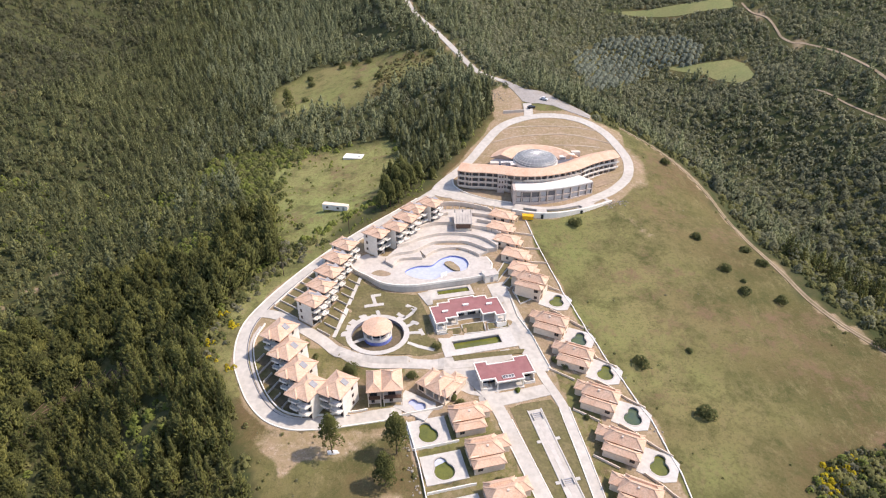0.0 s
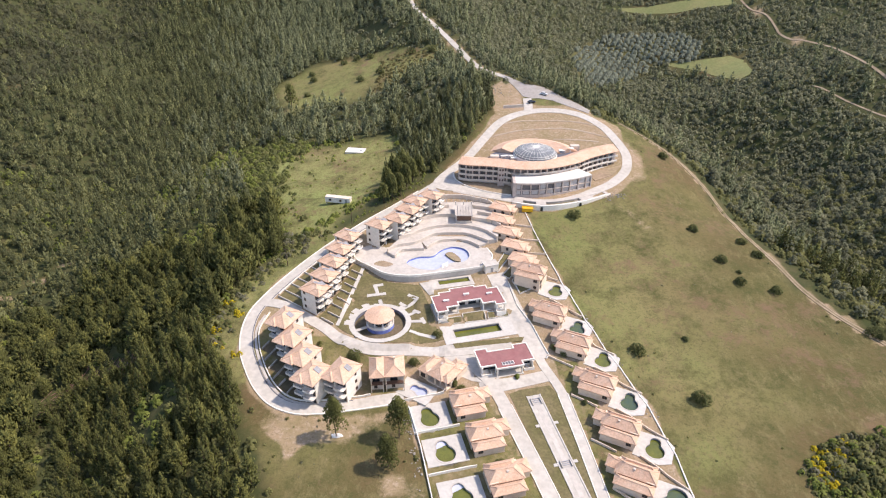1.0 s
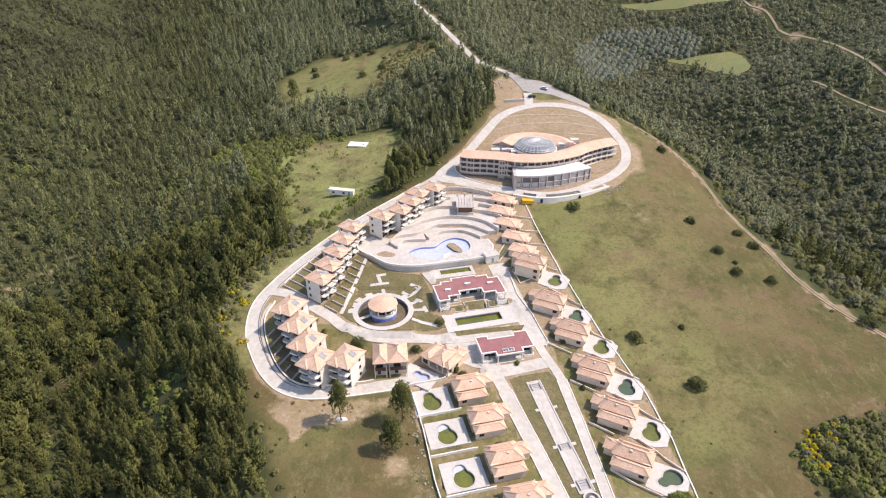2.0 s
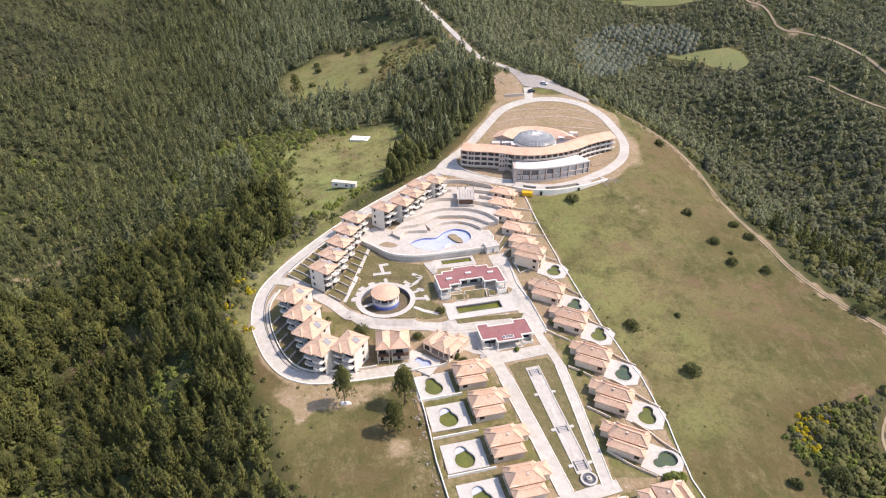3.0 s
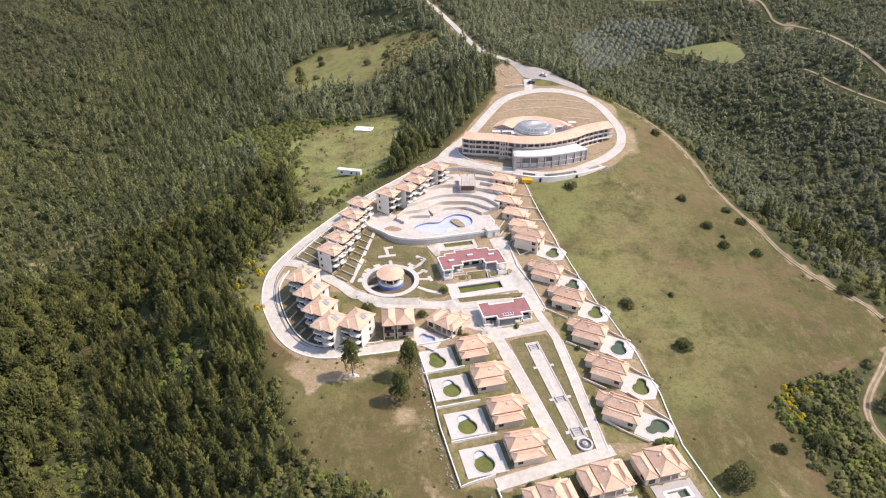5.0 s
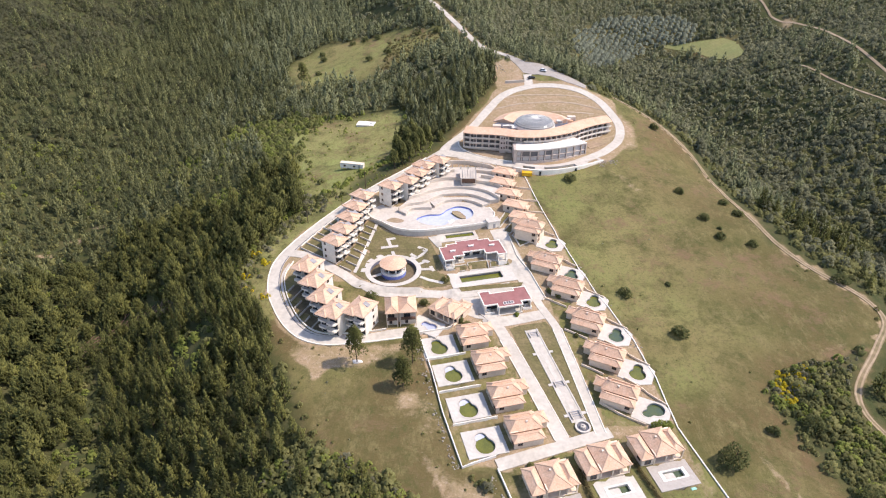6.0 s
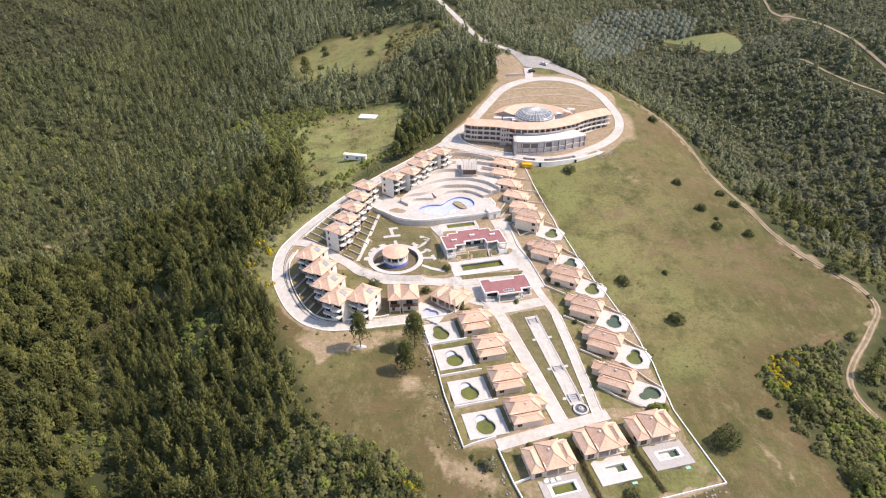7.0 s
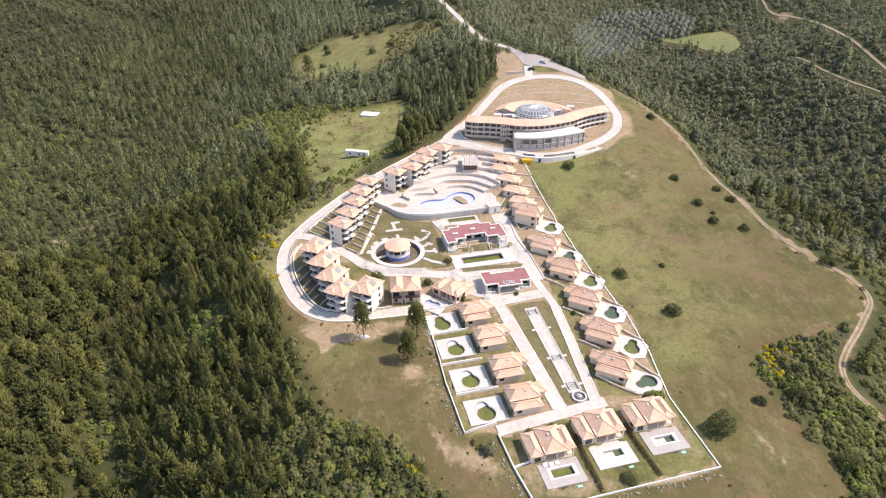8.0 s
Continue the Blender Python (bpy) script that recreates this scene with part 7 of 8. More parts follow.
def pine_pattern(seed, height, radius, base, whorls, branches, per, size, trunk=0.13, fat=0.44, tip=1.15, blunt=0.62):
    """A young pine: whorls of upswept boughs, each carrying plumes of needles toward its end, and a leader."""
    rng = np.random.default_rng(seed)
    verts, tris, mats = [], [], []

    def plume(p, out, s):
        out = out / np.linalg.norm(out)
        side = np.cross(out, (0.3, 0.2, 0.93))
        side /= np.linalg.norm(side)
        up, k, turn = np.cross(side, out), len(verts), rng.uniform(0, 6.28)
        for q in range(3):
            b = turn + q * 2.094
            verts.append(tuple(p + (side * math.cos(b) + up * math.sin(b)) * s * fat - out * s * 0.35))
        verts.append(tuple(p + out * s * tip))
        tris.extend([(k, k + 1, k + 3), (k + 1, k + 2, k + 3), (k + 2, k, k + 3)])
        mats.extend([0, 0, 0])

    if trunk:
        for h, r in ((-1.0, trunk), (base + (height - base) * 0.75, trunk * 0.35)):
            for i in range(5):
                a = 2 * math.pi * i / 5
                verts.append((r * math.cos(a), r * math.sin(a), h))
        for i in range(5):
            j = (i + 1) % 5
            tris.extend([(i, j, 5 + j), (i, 5 + j, 5 + i)])
            mats.extend([1, 1])
    turn = rng.uniform(0, 6.28)
    bulge = rng.uniform(0.75, 1.25, 8)
    for w in range(whorls):
        u = (w + rng.uniform(0.2, 0.8)) / whorls
        turn += 1.1
        count = max(3, int(round(branches * (1 - 0.5 * u))))
        for b in range(count):
            a = turn + 2 * math.pi * b / count + rng.normal(0, 0.25)
            reach = radius * (1 - u) ** blunt * (0.7 + 0.3 * min(1, 4 * u)) * bulge[int(a * 1.27) % 8] * rng.uniform(0.75, 1.1)
            root = np.array((0, 0, base + (height - base) * u * 0.88))
            bough = np.array((math.cos(a) * reach, math.sin(a) * reach, 0.55 * reach + 0.1))
            for k in range(per):
                f = 0.4 + 0.6 * (k + rng.uniform(0.2, 1)) / per
                p = root + bough * f + rng.normal(0, 0.13, 3) * (0.4 + reach)
                plume(p, np.array((math.cos(a) * 0.5, math.sin(a) * 0.5, 1.05)) + rng.normal(0, 0.28, 3), size * rng.uniform(0.7, 1.2) * (1.1 - 0.4 * u))
    for k in range(max(3, per)):
        plume(np.array((0, 0, height * (0.86 + 0.12 * k / per))) + rng.normal(0, 0.1, 3), np.array((rng.normal(0, 0.35), rng.normal(0, 0.35), 1.0)), size * 0.8)
    return np.array(verts, np.float32), np.array(tris, np.int32), np.array(mats, np.int32)


def egg_crown(u):
    return math.sqrt(max(0.0, 1 - (1.9 * (u - 0.42)) ** 2)) * 0.95 + 0.05 if u < 0.94 else 0.25


def dome_crown(u):
    return math.sqrt(max(0.02, 1 - u * u))


def scatter(name, protos, places, scales, leaf, label, category, sink=0.2):
    """Many plants as one mesh: each a turned and scaled copy of one of the patterns."""
    rng = np.random.default_rng(len(places))
    vs, ts, ms, tones, start = [], [], [], [], 0
    pick = rng.integers(0, len(protos), len(places))
    zs = surface(places[:, 0], places[:, 1]) - sink
    for k, (pv, pt, pm) in enumerate(protos):
        sel = np.where(pick == k)[0]
        if not len(sel):
            continue
        a = rng.uniform(0, 2 * math.pi, len(sel))
        s = scales[sel]
        tall = s * rng.uniform(0.85, 1.2, len(sel))
        c, d = np.cos(a) * s, np.sin(a) * s
        x = pv[None, :, 0] * c[:, None] - pv[None, :, 1] * d[:, None] + places[sel, 0][:, None]
        y = pv[None, :, 0] * d[:, None] + pv[None, :, 1] * c[:, None] + places[sel, 1][:, None]
        z = pv[None, :, 2] * tall[:, None] + zs[sel][:, None]
        vs.append(np.stack([x, y, z], -1).reshape(-1, 3))
        ts.append((pt[None] + (np.arange(len(sel)) * len(pv))[:, None, None] + start).reshape(-1, 3))
        ms.append(np.tile(pm, len(sel)))
        tones.append(np.repeat(rng.uniform(0, 1, len(sel)), len(pv)))
        start += len(sel) * len(pv)
    v, t, m = np.concatenate(vs).astype(np.float32), np.concatenate(ts).astype(np.int32), np.concatenate(ms).astype(np.int32)
    mesh = bpy.data.meshes.new(name)
    mesh.vertices.add(len(v))
    mesh.vertices.foreach_set("co", v.ravel())
    mesh.loops.add(len(t) * 3)
    mesh.loops.foreach_set("vertex_index", t.ravel())
    mesh.polygons.add(len(t))
    mesh.polygons.foreach_set("loop_start", np.arange(0, len(t) * 3, 3, dtype=np.int32))
    mesh.polygons.foreach_set("material_index", m)
    mesh.polygons.foreach_set("use_smooth", np.ones(len(t), bool))
    mesh.attributes.new("tone", "FLOAT", "POINT").data.foreach_set("value", np.concatenate(tones).astype(np.float32))
    mesh.materials.append(leaf)
    mesh.materials.append(BARK)
    mesh.update(calc_edges=True)
    return tagged(new(name, mesh), label, category, kind="stuff")


def thicket(spacing, x0, x1, y0, y1, seed, jitter=0.48):
    """Loosely even places."""
    rng = np.random.default_rng(seed)
    gx, gy = np.meshgrid(np.arange(x0, x1, spacing), np.arange(y0, y1, spacing))
    p = np.stack([gx.ravel(), gy.ravel()], -1)
    p[:, 0] += (np.round((p[:, 1] - y0) / spacing) % 2) * spacing / 2
    return p + rng.uniform(-jitter, jitter, p.shape) * spacing


def free_ground(p, margin=2.5):
    """Which places lie outside meadows, fields, roads and the resort."""
    x, y = p[:, 0], p[:, 1]
    w = wobble(x, y, 7.0, 3.0)
    ok = signed(RESORT, x, y) > margin + 2
    for poly in (RIGHT_MEADOW, LEFT_MEADOW, FAR_MEADOW, CLEARING, FRONT_STRIP, FIELD, FAR_FIELD, GROVE, LOT, BARE_SLOPE):
        ok &= signed(poly, x, y) + w * 0.7 > margin * 0.6
    for line, width in ((FAR_ROAD, 5), (FOOTPATH, 1.9), (TRACK, 4.8), (FAR_TRACK, 4.4), (FAR_TRACK_LOW, 3.2), (GULLY, 2.0), (SLASH, 2.6)):
        ok &= edge_distance(line, x, y, False) > width
    for bx, by, br in BARE_SPOTS:
        ok &= np.hypot(x - bx, y - by) > br * 0.95 + 0.4 * w
    return ok


def seen_wedge(p, y_min=52):
    return (p[:, 1] > y_min) & (np.abs(p[:, 0]) < 0.84 * (p[:, 1] + 110)) & (p[:, 1] < 720)


def open_patch(p, size, level_at):
    """True where clearings break the cover."""
    x, y = p[:, 0] / size, p[:, 1] / size
    v = np.sin(x * 1.3 + 2 * np.sin(y * 0.7)) + np.sin(y * 1.7 + 1.6 * np.sin(x * 0.9 + 1)) + 0.6 * np.sin(2.9 * x + 2.3 * y)
    return v > level_at


def young_stand(p):
    gully_x = np.interp(p[:, 1], [q[1] for q in GULLY[::-1]], [q[0] for q in GULLY[::-1]])
    return ((p[:, 0] > gully_x) & (p[:, 1] < 166) & (p[:, 0] < 40)) | (p[:, 0] > 40)


rng = np.random.default_rng(3)
pines_old = [pine_pattern(20 + i, 8.6 + 0.7 * (i % 3), 3.1 + 0.3 * (i % 2), 0.8, 9, 8, 5, 0.8, blunt=(0.5, 0.6, 0.7)[i % 3]) for i in range(8)]
pines_near = [pine_pattern(10 + i, 9.0 + 0.6 * (i % 3), 2.1 + 0.2 * (i % 2), 0.8, 9, 6, 4, 0.62, blunt=(0.8, 0.65, 0.95)[i % 3]) for i in range(9)]
pines_far = [pine_pattern(30 + i, 7.6 + 0.5 * (i % 3), 2.4, 0.4, 5, 5, 2, 1.05, 0, 0.52, 1.0, (0.75, 0.6)[i % 2]) for i in range(6)]
oaks_far = [tuft_tree(40 + i, 2.3, 1.9, 0.0, 10, 1.15, egg_crown if i % 2 else dome_crown, 0.8, 0, 0.55, 0.85) for i in range(7)]
shrubs_near = [tuft_tree(50 + i, 2.0, 1.5, 0.1, 26, 0.74, dome_crown, 0.8, 0, 0.55, 0.8) for i in range(6)]
shrubs_big = [tuft_tree(70 + i, 4.4, 2.0, 0.3, 60, 0.8, egg_crown if i % 2 else dome_crown, 0.8, 0, 0.6, 0.75) for i in range(6)]
shrubs_low = [tuft_tree(80 + i, 1.5, 1.75, 0.0, 15, 0.95, dome_crown, 0.8, 0, 0.55, 0.85) for i in range(6)]
shrubs_far = [tuft_tree(60 + i, 2.3, 1.8, 0.1, 18, 1.15, dome_crown, 0.8, 0, 0.5, 0.82) for i in range(5)]


def maquis(x, y):
    """Where scrub takes the place of pines: the right-hand valley and the dry upper left."""
    right = np.clip((x - 85 - 0.2 * np.clip(300 - y, 0, 200)) / 35, 0, 1)
    south = np.clip((175 - y) / 30, 0, 1) * (x > 60) + 0.9 * np.clip((84 - y + 0.5 * (x + 48)) / 5, 0, 1) * np.clip((x + 50) / 5, 0, 1) * (y < 110) * (x < 40)
    off = edge_distance(TRACK, x, y, False)
    belt = np.exp(-((off - 26) / 11) ** 2) * (y > 180)
    far = np.clip((y - 390) / 60, 0, 1) * np.clip((x + 10) / 40, 0, 1)
    left = np.clip((-x - 258) / 26, 0, 1) * np.clip((y - 385) / 40, 0, 1)
    return np.clip(np.maximum.reduce([right * 0.97 - belt * 0.6, left * 0.95, south, far * 0.9, np.clip((11 - off) / 3, 0, 1)]), 0, 1)


p = np.concatenate([q[young_stand(q)] for q in [thicket(3.7, -330, 330, 52, 330, 1)]] + [q[~young_stand(q)] for q in [thicket(5.0, -330, 330, 52, 330, 4)]])
p = p[seen_wedge(p) & free_ground(p) & ~(inside(SCRUB_PATCH, p[:, 0], p[:, 1])) & ~((signed(LEFT_MEADOW, p[:, 0], p[:, 1]) < 8) & (p[:, 0] < -80) & (p[:, 1] > 245))]
p = p[((p[:, 1] > 256) | (p[:, 0] < -50) | (p[:, 0] > 30) | (p[:, 1] < 150)) & (rng.random(len(p)) > maquis(p[:, 0], p[:, 1]) * 0.97) & ~(open_patch(p, 26, 1.75) & (p[:, 0] > -150)) & ~inside(SCRUB_BAND, p[:, 0], p[:, 1])]
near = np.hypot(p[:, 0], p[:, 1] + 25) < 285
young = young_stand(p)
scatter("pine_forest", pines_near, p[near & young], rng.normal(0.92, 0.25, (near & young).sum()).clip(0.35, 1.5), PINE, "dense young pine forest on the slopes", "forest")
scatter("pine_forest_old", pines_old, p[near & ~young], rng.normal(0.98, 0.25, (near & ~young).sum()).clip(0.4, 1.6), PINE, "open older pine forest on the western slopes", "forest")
q = thicket(4.35, -560, 480, 300, 720, 2)
q = q[seen_wedge(q) & free_ground(q) & (q[:, 1] > 330)]
q = q[(rng.random(len(q)) > maquis(q[:, 0], q[:, 1]) * 0.88) & ~(open_patch(q, 30, 1.6) & (q[:, 0] > -100)) & (rng.random(len(q)) > np.where(q[:, 0] < -70, 0.1, 0.28) + 0.2 * wobble(q[:, 0], q[:, 1], 16.0, 1.0))]
# pines outside the near radius get needle colours with haze mixed in
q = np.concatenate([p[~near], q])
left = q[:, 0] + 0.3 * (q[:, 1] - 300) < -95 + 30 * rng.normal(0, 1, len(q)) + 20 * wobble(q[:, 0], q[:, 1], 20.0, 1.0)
scatter("pine_forest_far", pines_far, q[~left], rng.normal(0.98, 0.24, (~left).sum()).clip(0.4, 1.6), HAZEPINE, "dense pine forest on the far hills, greyed by painted haze", "forest")
scatter("pine_forest_west", pines_far, q[left], rng.normal(0.86, 0.22, left.sum()).clip(0.4, 1.5), FAINTHAZEPINE, "dense dark green pine forest on the western hill, faint haze in its colour", "forest")

s = thicket(3.2, -300, 330, 50, 330, 5)
s = s[seen_wedge(s, 44) & free_ground(s, 1.0)]
s = s[~((s[:, 0] > -52) & (s[:, 0] < 10) & (s[:, 1] > 200) & (s[:, 1] < 256))]
m = maquis(s[:, 0], s[:, 1])
edge = np.minimum.reduce([np.abs(signed(poly, s[:, 0], s[:, 1])) for poly in (RIGHT_MEADOW, LEFT_MEADOW, CLEARING)]) < 9
fringe = (signed(LEFT_MEADOW, s[:, 0], s[:, 1]) < 9) & (s[:, 0] < -60) & (s[:, 1] > 140)
s = s[fringe | (rng.random(len(s)) < 0.42 + 0.55 * m + 0.35 * edge) | open_patch(s, 26, 1.55)]
tall = (rng.random(len(s)) < 0.2) & (s[:, 0] > 60) & (s[:, 1] > 165) & (edge_distance(TRACK, s[:, 0], s[:, 1], False) > 6)
scatter("low_oaks", shrubs_big, s[tall], rng.normal(1.0, 0.3, tall.sum()).clip(0.5, 1.7), HAZEMAQUIS, "low grey-green oaks in the right-hand valley, paled by painted haze", "scrub")
s = s[~tall]
bright = ((open_patch(s, 26, 1.3) | (rng.random(len(s)) < 0.65) & (s[:, 0] < -85)) & (s[:, 0] < 40) | (signed(LEFT_MEADOW, s[:, 0], s[:, 1]) < 13) & (s[:, 1] > 140)) & (rng.random(len(s)) < 0.6) & ((s[:, 0] > -150) | (s[:, 1] > 260) | (rng.random(len(s)) < 0.25))
scatter("scrub_fresh", shrubs_near, s[bright], rng.normal(1.0, 0.3, bright.sum()).clip(0.4, 1.7), FRESH, "fresh yellow-green scrub in the forest's openings", "scrub")
s = s[~bright]
valley = (s[:, 0] > 60) & (s[:, 1] > 165) & (edge_distance(TRACK, s[:, 0], s[:, 1], False) > 14)
v = thicket(2.4, 80, 340, 165, 335, 25)
v = v[seen_wedge(v) & free_ground(v, 1.0) & (edge_distance(TRACK, v[:, 0], v[:, 1], False) > 9)]
v = v[rng.random(len(v)) < 0.15 + 0.85 * maquis(v[:, 0], v[:, 1])]
grey = rng.random(len(v)) < np.clip(0.25 + (v[:, 1] - 190) / 200, 0.25, 0.6) + 0.25 * wobble(v[:, 0], v[:, 1], 13.0, 1.0)
scatter("maquis_carpet", shrubs_low, v[grey], rng.normal(0.95, 0.3, grey.sum()).clip(0.4, 1.8), HAZEMAQUIS, "low grey-green maquis covering the right-hand valley, paled by painted haze", "scrub")
scatter("maquis_carpet_green", shrubs_low, v[~grey], rng.normal(0.9, 0.3, (~grey).sum()).clip(0.4, 1.8), SCRUB, "low olive-green maquis covering the right-hand valley", "scrub")
s = s[~valley]
g = np.array([q for q in curve(GULLY, 1.3)]) + rng.normal(0, 0.9, (len(curve(GULLY, 1.3)), 2))
g = g[g[:, 1] > 60]
scatter("gully_scrub", shrubs_near, g, rng.normal(0.9, 0.3, len(g)).clip(0.4, 1.6), OAK, "dark scrub along the bottom of the western gully", "scrub")
scatter("scrub", shrubs_near, s, rng.normal(1.0, 0.32, len(s)).clip(0.4, 1.9), SCRUB, "dark and light green scrub between the trees", "scrub")
s = thicket(3.1, -520, 470, 330, 700, 6)
s = s[seen_wedge(s) & free_ground(s, 1.0)]
m = maquis(s[:, 0], s[:, 1])
s = s[rng.random(len(s)) < np.where(s[:, 0] < -70, 0.2 + 0.8 * m, 0.36 + 0.6 * m)]
west = s[:, 0] + 0.25 * (s[:, 1] - 300) < -110 + 45 * rng.normal(0, 1, len(s))
# the far scrub's leaf colour already holds the haze
scatter("scrub_far", oaks_far, s[~west], rng.normal(0.9, 0.28, (~west).sum()).clip(0.4, 1.6), HAZEMAQUIS, "grey-green scrub and low oaks on the far slopes, haze painted into the leaves", "scrub")
scatter("scrub_west", oaks_far, s[west], rng.normal(1.0, 0.3, west.sum()).clip(0.4, 1.7), DARKMAQUIS, "dark green scrub on the western hill", "scrub")
s = thicket(1.75, 90, 150, 48, 122, 8)
s = s[inside(SCRUB_PATCH, s[:, 0], s[:, 1]) & (edge_distance(TRACK, s[:, 0], s[:, 1], False) > 2.6)]
pale = (edge_distance([(100, 107), (104, 109.5), (112, 114.5), (141, 118)], s[:, 0], s[:, 1], False) < 6.5) & (rng.random(len(s)) < 0.62)
scatter("scrub_pale", shrubs_near, s[pale], rng.normal(0.55, 0.2, pale.sum()).clip(0.25, 1.1), PALEBUSH, "pale grey scrub beside the dirt track", "scrub")
s = s[~pale]
pick = rng.random(len(s)) + 0.2 * wobble(s[:, 0], s[:, 1], 4.0, 1.0)
for chosen, name, leaf, label in ((pick < 0.24, "scrub_patch", OAK, "thick dark green scrub beside the dirt track"), ((pick >= 0.24) & (pick < 0.66), "scrub_patch_olive", SCRUB, "olive-green scrub beside the dirt track"), (pick >= 0.66, "scrub_patch_fresh", FRESH, "yellow-green scrub beside the dirt track")):
    scatter(name, shrubs_near, s[chosen], rng.normal(0.82, 0.36, chosen.sum()).clip(0.3, 2.0), leaf, label, "scrub")
# mixed scrub below the rough clearing
s = thicket(1.9, -52, 22, 40, 92, 27)
s = s[(signed(CLEARING, s[:, 0], s[:, 1]) > -1.0) & (signed(RESORT, s[:, 0], s[:, 1]) > 3) & (s[:, 1] < 84 - 0.5 * (s[:, 0] + 48) * (s[:, 0] < -48) + 0.3 * wobble(s[:, 0], s[:, 1])) & ~inside(FRONT_STRIP, s[:, 0], s[:, 1])]
pick = rng.random(len(s)) + 0.25 * wobble(s[:, 0], s[:, 1], 5.0, 1.0)
for chosen, name, leaf, label in ((pick < 0.42, "thicket_dark", OAK, "thick dark green scrub below the rough grass"), ((pick >= 0.42) & (pick < 0.72), "thicket_olive", SCRUB, "olive-green scrub below the rough grass"), ((pick >= 0.72) & (pick < 0.95), "thicket_fresh", FRESH, "yellow-green scrub below the rough grass"), (pick >= 0.95, "thicket_pale", PALEBUSH, "pale grey scrub below the rough grass")):
    scatter(name, shrubs_near, s[chosen], rng.normal(0.95, 0.35, chosen.sum()).clip(0.3, 1.9), leaf, label, "scrub")
s = thicket(5.6, 85, 225, 450, 580, 9, 0.1)
s = s[inside(GROVE, s[:, 0], s[:, 1])]
scatter("olive_grove", shrubs_far, s, rng.normal(1.5, 0.16, len(s)).clip(1.1, 1.9), OLIVE, "rows of grey-green olive trees", "olive grove")
# green scrub creeping into the left meadow, bracken on the far one, trees up to the road's bend
s = thicket(2.1, -126, -58, 228, 354, 31)
into = signed(SCRUB_BAND, s[:, 0], s[:, 1])
s = s[(into < 0) | (inside(LEFT_MEADOW, s[:, 0], s[:, 1]) & (rng.random(len(s)) < 0.75 * np.exp(-into / 5) * (1 + 0.3 * wobble(s[:, 0], s[:, 1], 5.0, 1.0))))]
pick = rng.random(len(s)) + 0.25 * wobble(s[:, 0], s[:, 1], 6.0, 1.0)
for chosen, name, leaf, label in ((pick < 0.22, "meadow_scrub_dark", OAK, "dark green bushes at the meadow's wooded edge"), ((pick >= 0.22) & (pick < 0.84), "meadow_scrub", MEADOWBUSH, "mid-green bushes spreading into the meadow"), (pick >= 0.84, "meadow_scrub_fresh", FRESH, "yellow-green bushes spreading into the meadow")):
    scatter(name, shrubs_near, s[chosen], rng.normal(0.8, 0.3, chosen.sum()).clip(0.3, 1.7), leaf, label, "scrub")
s = thicket(2.3, -50, 4, 370, 440, 33)
s = s[inside(FAR_MEADOW, s[:, 0], s[:, 1]) & (s[:, 0] > -44 + 4 * wobble(s[:, 0], s[:, 1], 6.0, 1.0)) & (rng.random(len(s)) < 0.7)]
scatter("bracken", shrubs_low, s, rng.normal(0.6, 0.2, len(s)).clip(0.25, 1.1), BRACKEN, "brownish-green bracken on the far meadow", "scrub")
s = thicket(3.1, -82, -62, 114, 139, 35)
s = s[(signed(RESORT, s[:, 0], s[:, 1]) > 3.2) & (signed(CLEARING, s[:, 0], s[:, 1]) > 2.5)]
scatter("pines_at_bend", pines_near, s, rng.normal(0.72, 0.2, len(s)).clip(0.35, 1.1), PINE, "young pines up to the bend of the ring road", "forest")
s = np.array(curve([(-58, 209), (-47, 220), (-38, 229.5), (-27, 240)], 0.7))
s = s + rng.normal(0, 1.3, s.shape) + (-2.2, 1.6)
scatter("roadside_bushes", shrubs_near, s, rng.normal(0.7, 0.25, len(s)).clip(0.3, 1.3), FRESH, "low yellow-green bushes above the ring road", "scrub")
# tall pines in the band below the hotel and at the meadow's end
s = thicket(4.4, -34, 26, 252, 348, 11)
s = s[(signed(RESORT, s[:, 0], s[:, 1]) > 3) & (s[:, 1] > 258) & ~inside(LEFT_MEADOW, s[:, 0], s[:, 1]) & ~inside(BARE_SLOPE, s[:, 0], s[:, 1]) & (s[:, 0] > -26 - 0.1 * (s[:, 1] - 250))]
scatter("pine_belt", pines_near, s, rng.normal(0.95, 0.2, len(s)).clip(0.55, 1.4), FAINTHAZEPINE, "belt of tall dark pines below the hotel", "forest")
bl = [(-80, 168), (-77, 158), (-74, 150), (-77, 172), (-72, 143), (101.6, 107.8), (101.6, 104), (102.8, 111), (104, 106.4), (100.4, 101), (112, 114), (99.4, 104), (100, 106.2), (98.8, 101.6), (107.6, 112), (109, 110.4), (-13, 66), (-11, 64.5), (4, 52), (-71.3, 166), (-67.5, 147)]
s = np.array(bl, float)
s = np.concatenate([s, s + (1.7, 0.8), s + (-0.9, 1.6)])
scatter("broom", shrubs_near, s, rng.normal(0.62, 0.15, len(s)).clip(0.3, 0.9), BROOM, "bright yellow flowering broom bushes", "bush")


s = thicket(2.0, -102, -20, 138, 330, 23)
depth = -signed(LEFT_MEADOW, s[:, 0], s[:, 1])
s = s[(depth > 0) & (signed(RESORT, s[:, 0], s[:, 1]) > 3.5) & (rng.random(len(s)) < 0.03 + 0.3 * open_patch(s, 9, 0.8) * np.clip((-s[:, 0] - 38) / 25, 0, 1) + 0.5 * np.exp(-depth / 3) * (s[:, 0] < -40))]
scatter("meadow_herbs", shrubs_near, s, rng.normal(0.34, 0.14, len(s)).clip(0.1, 0.9), FRESH, "tall fresh green herbs on the western meadow", "herbs", 0.1)
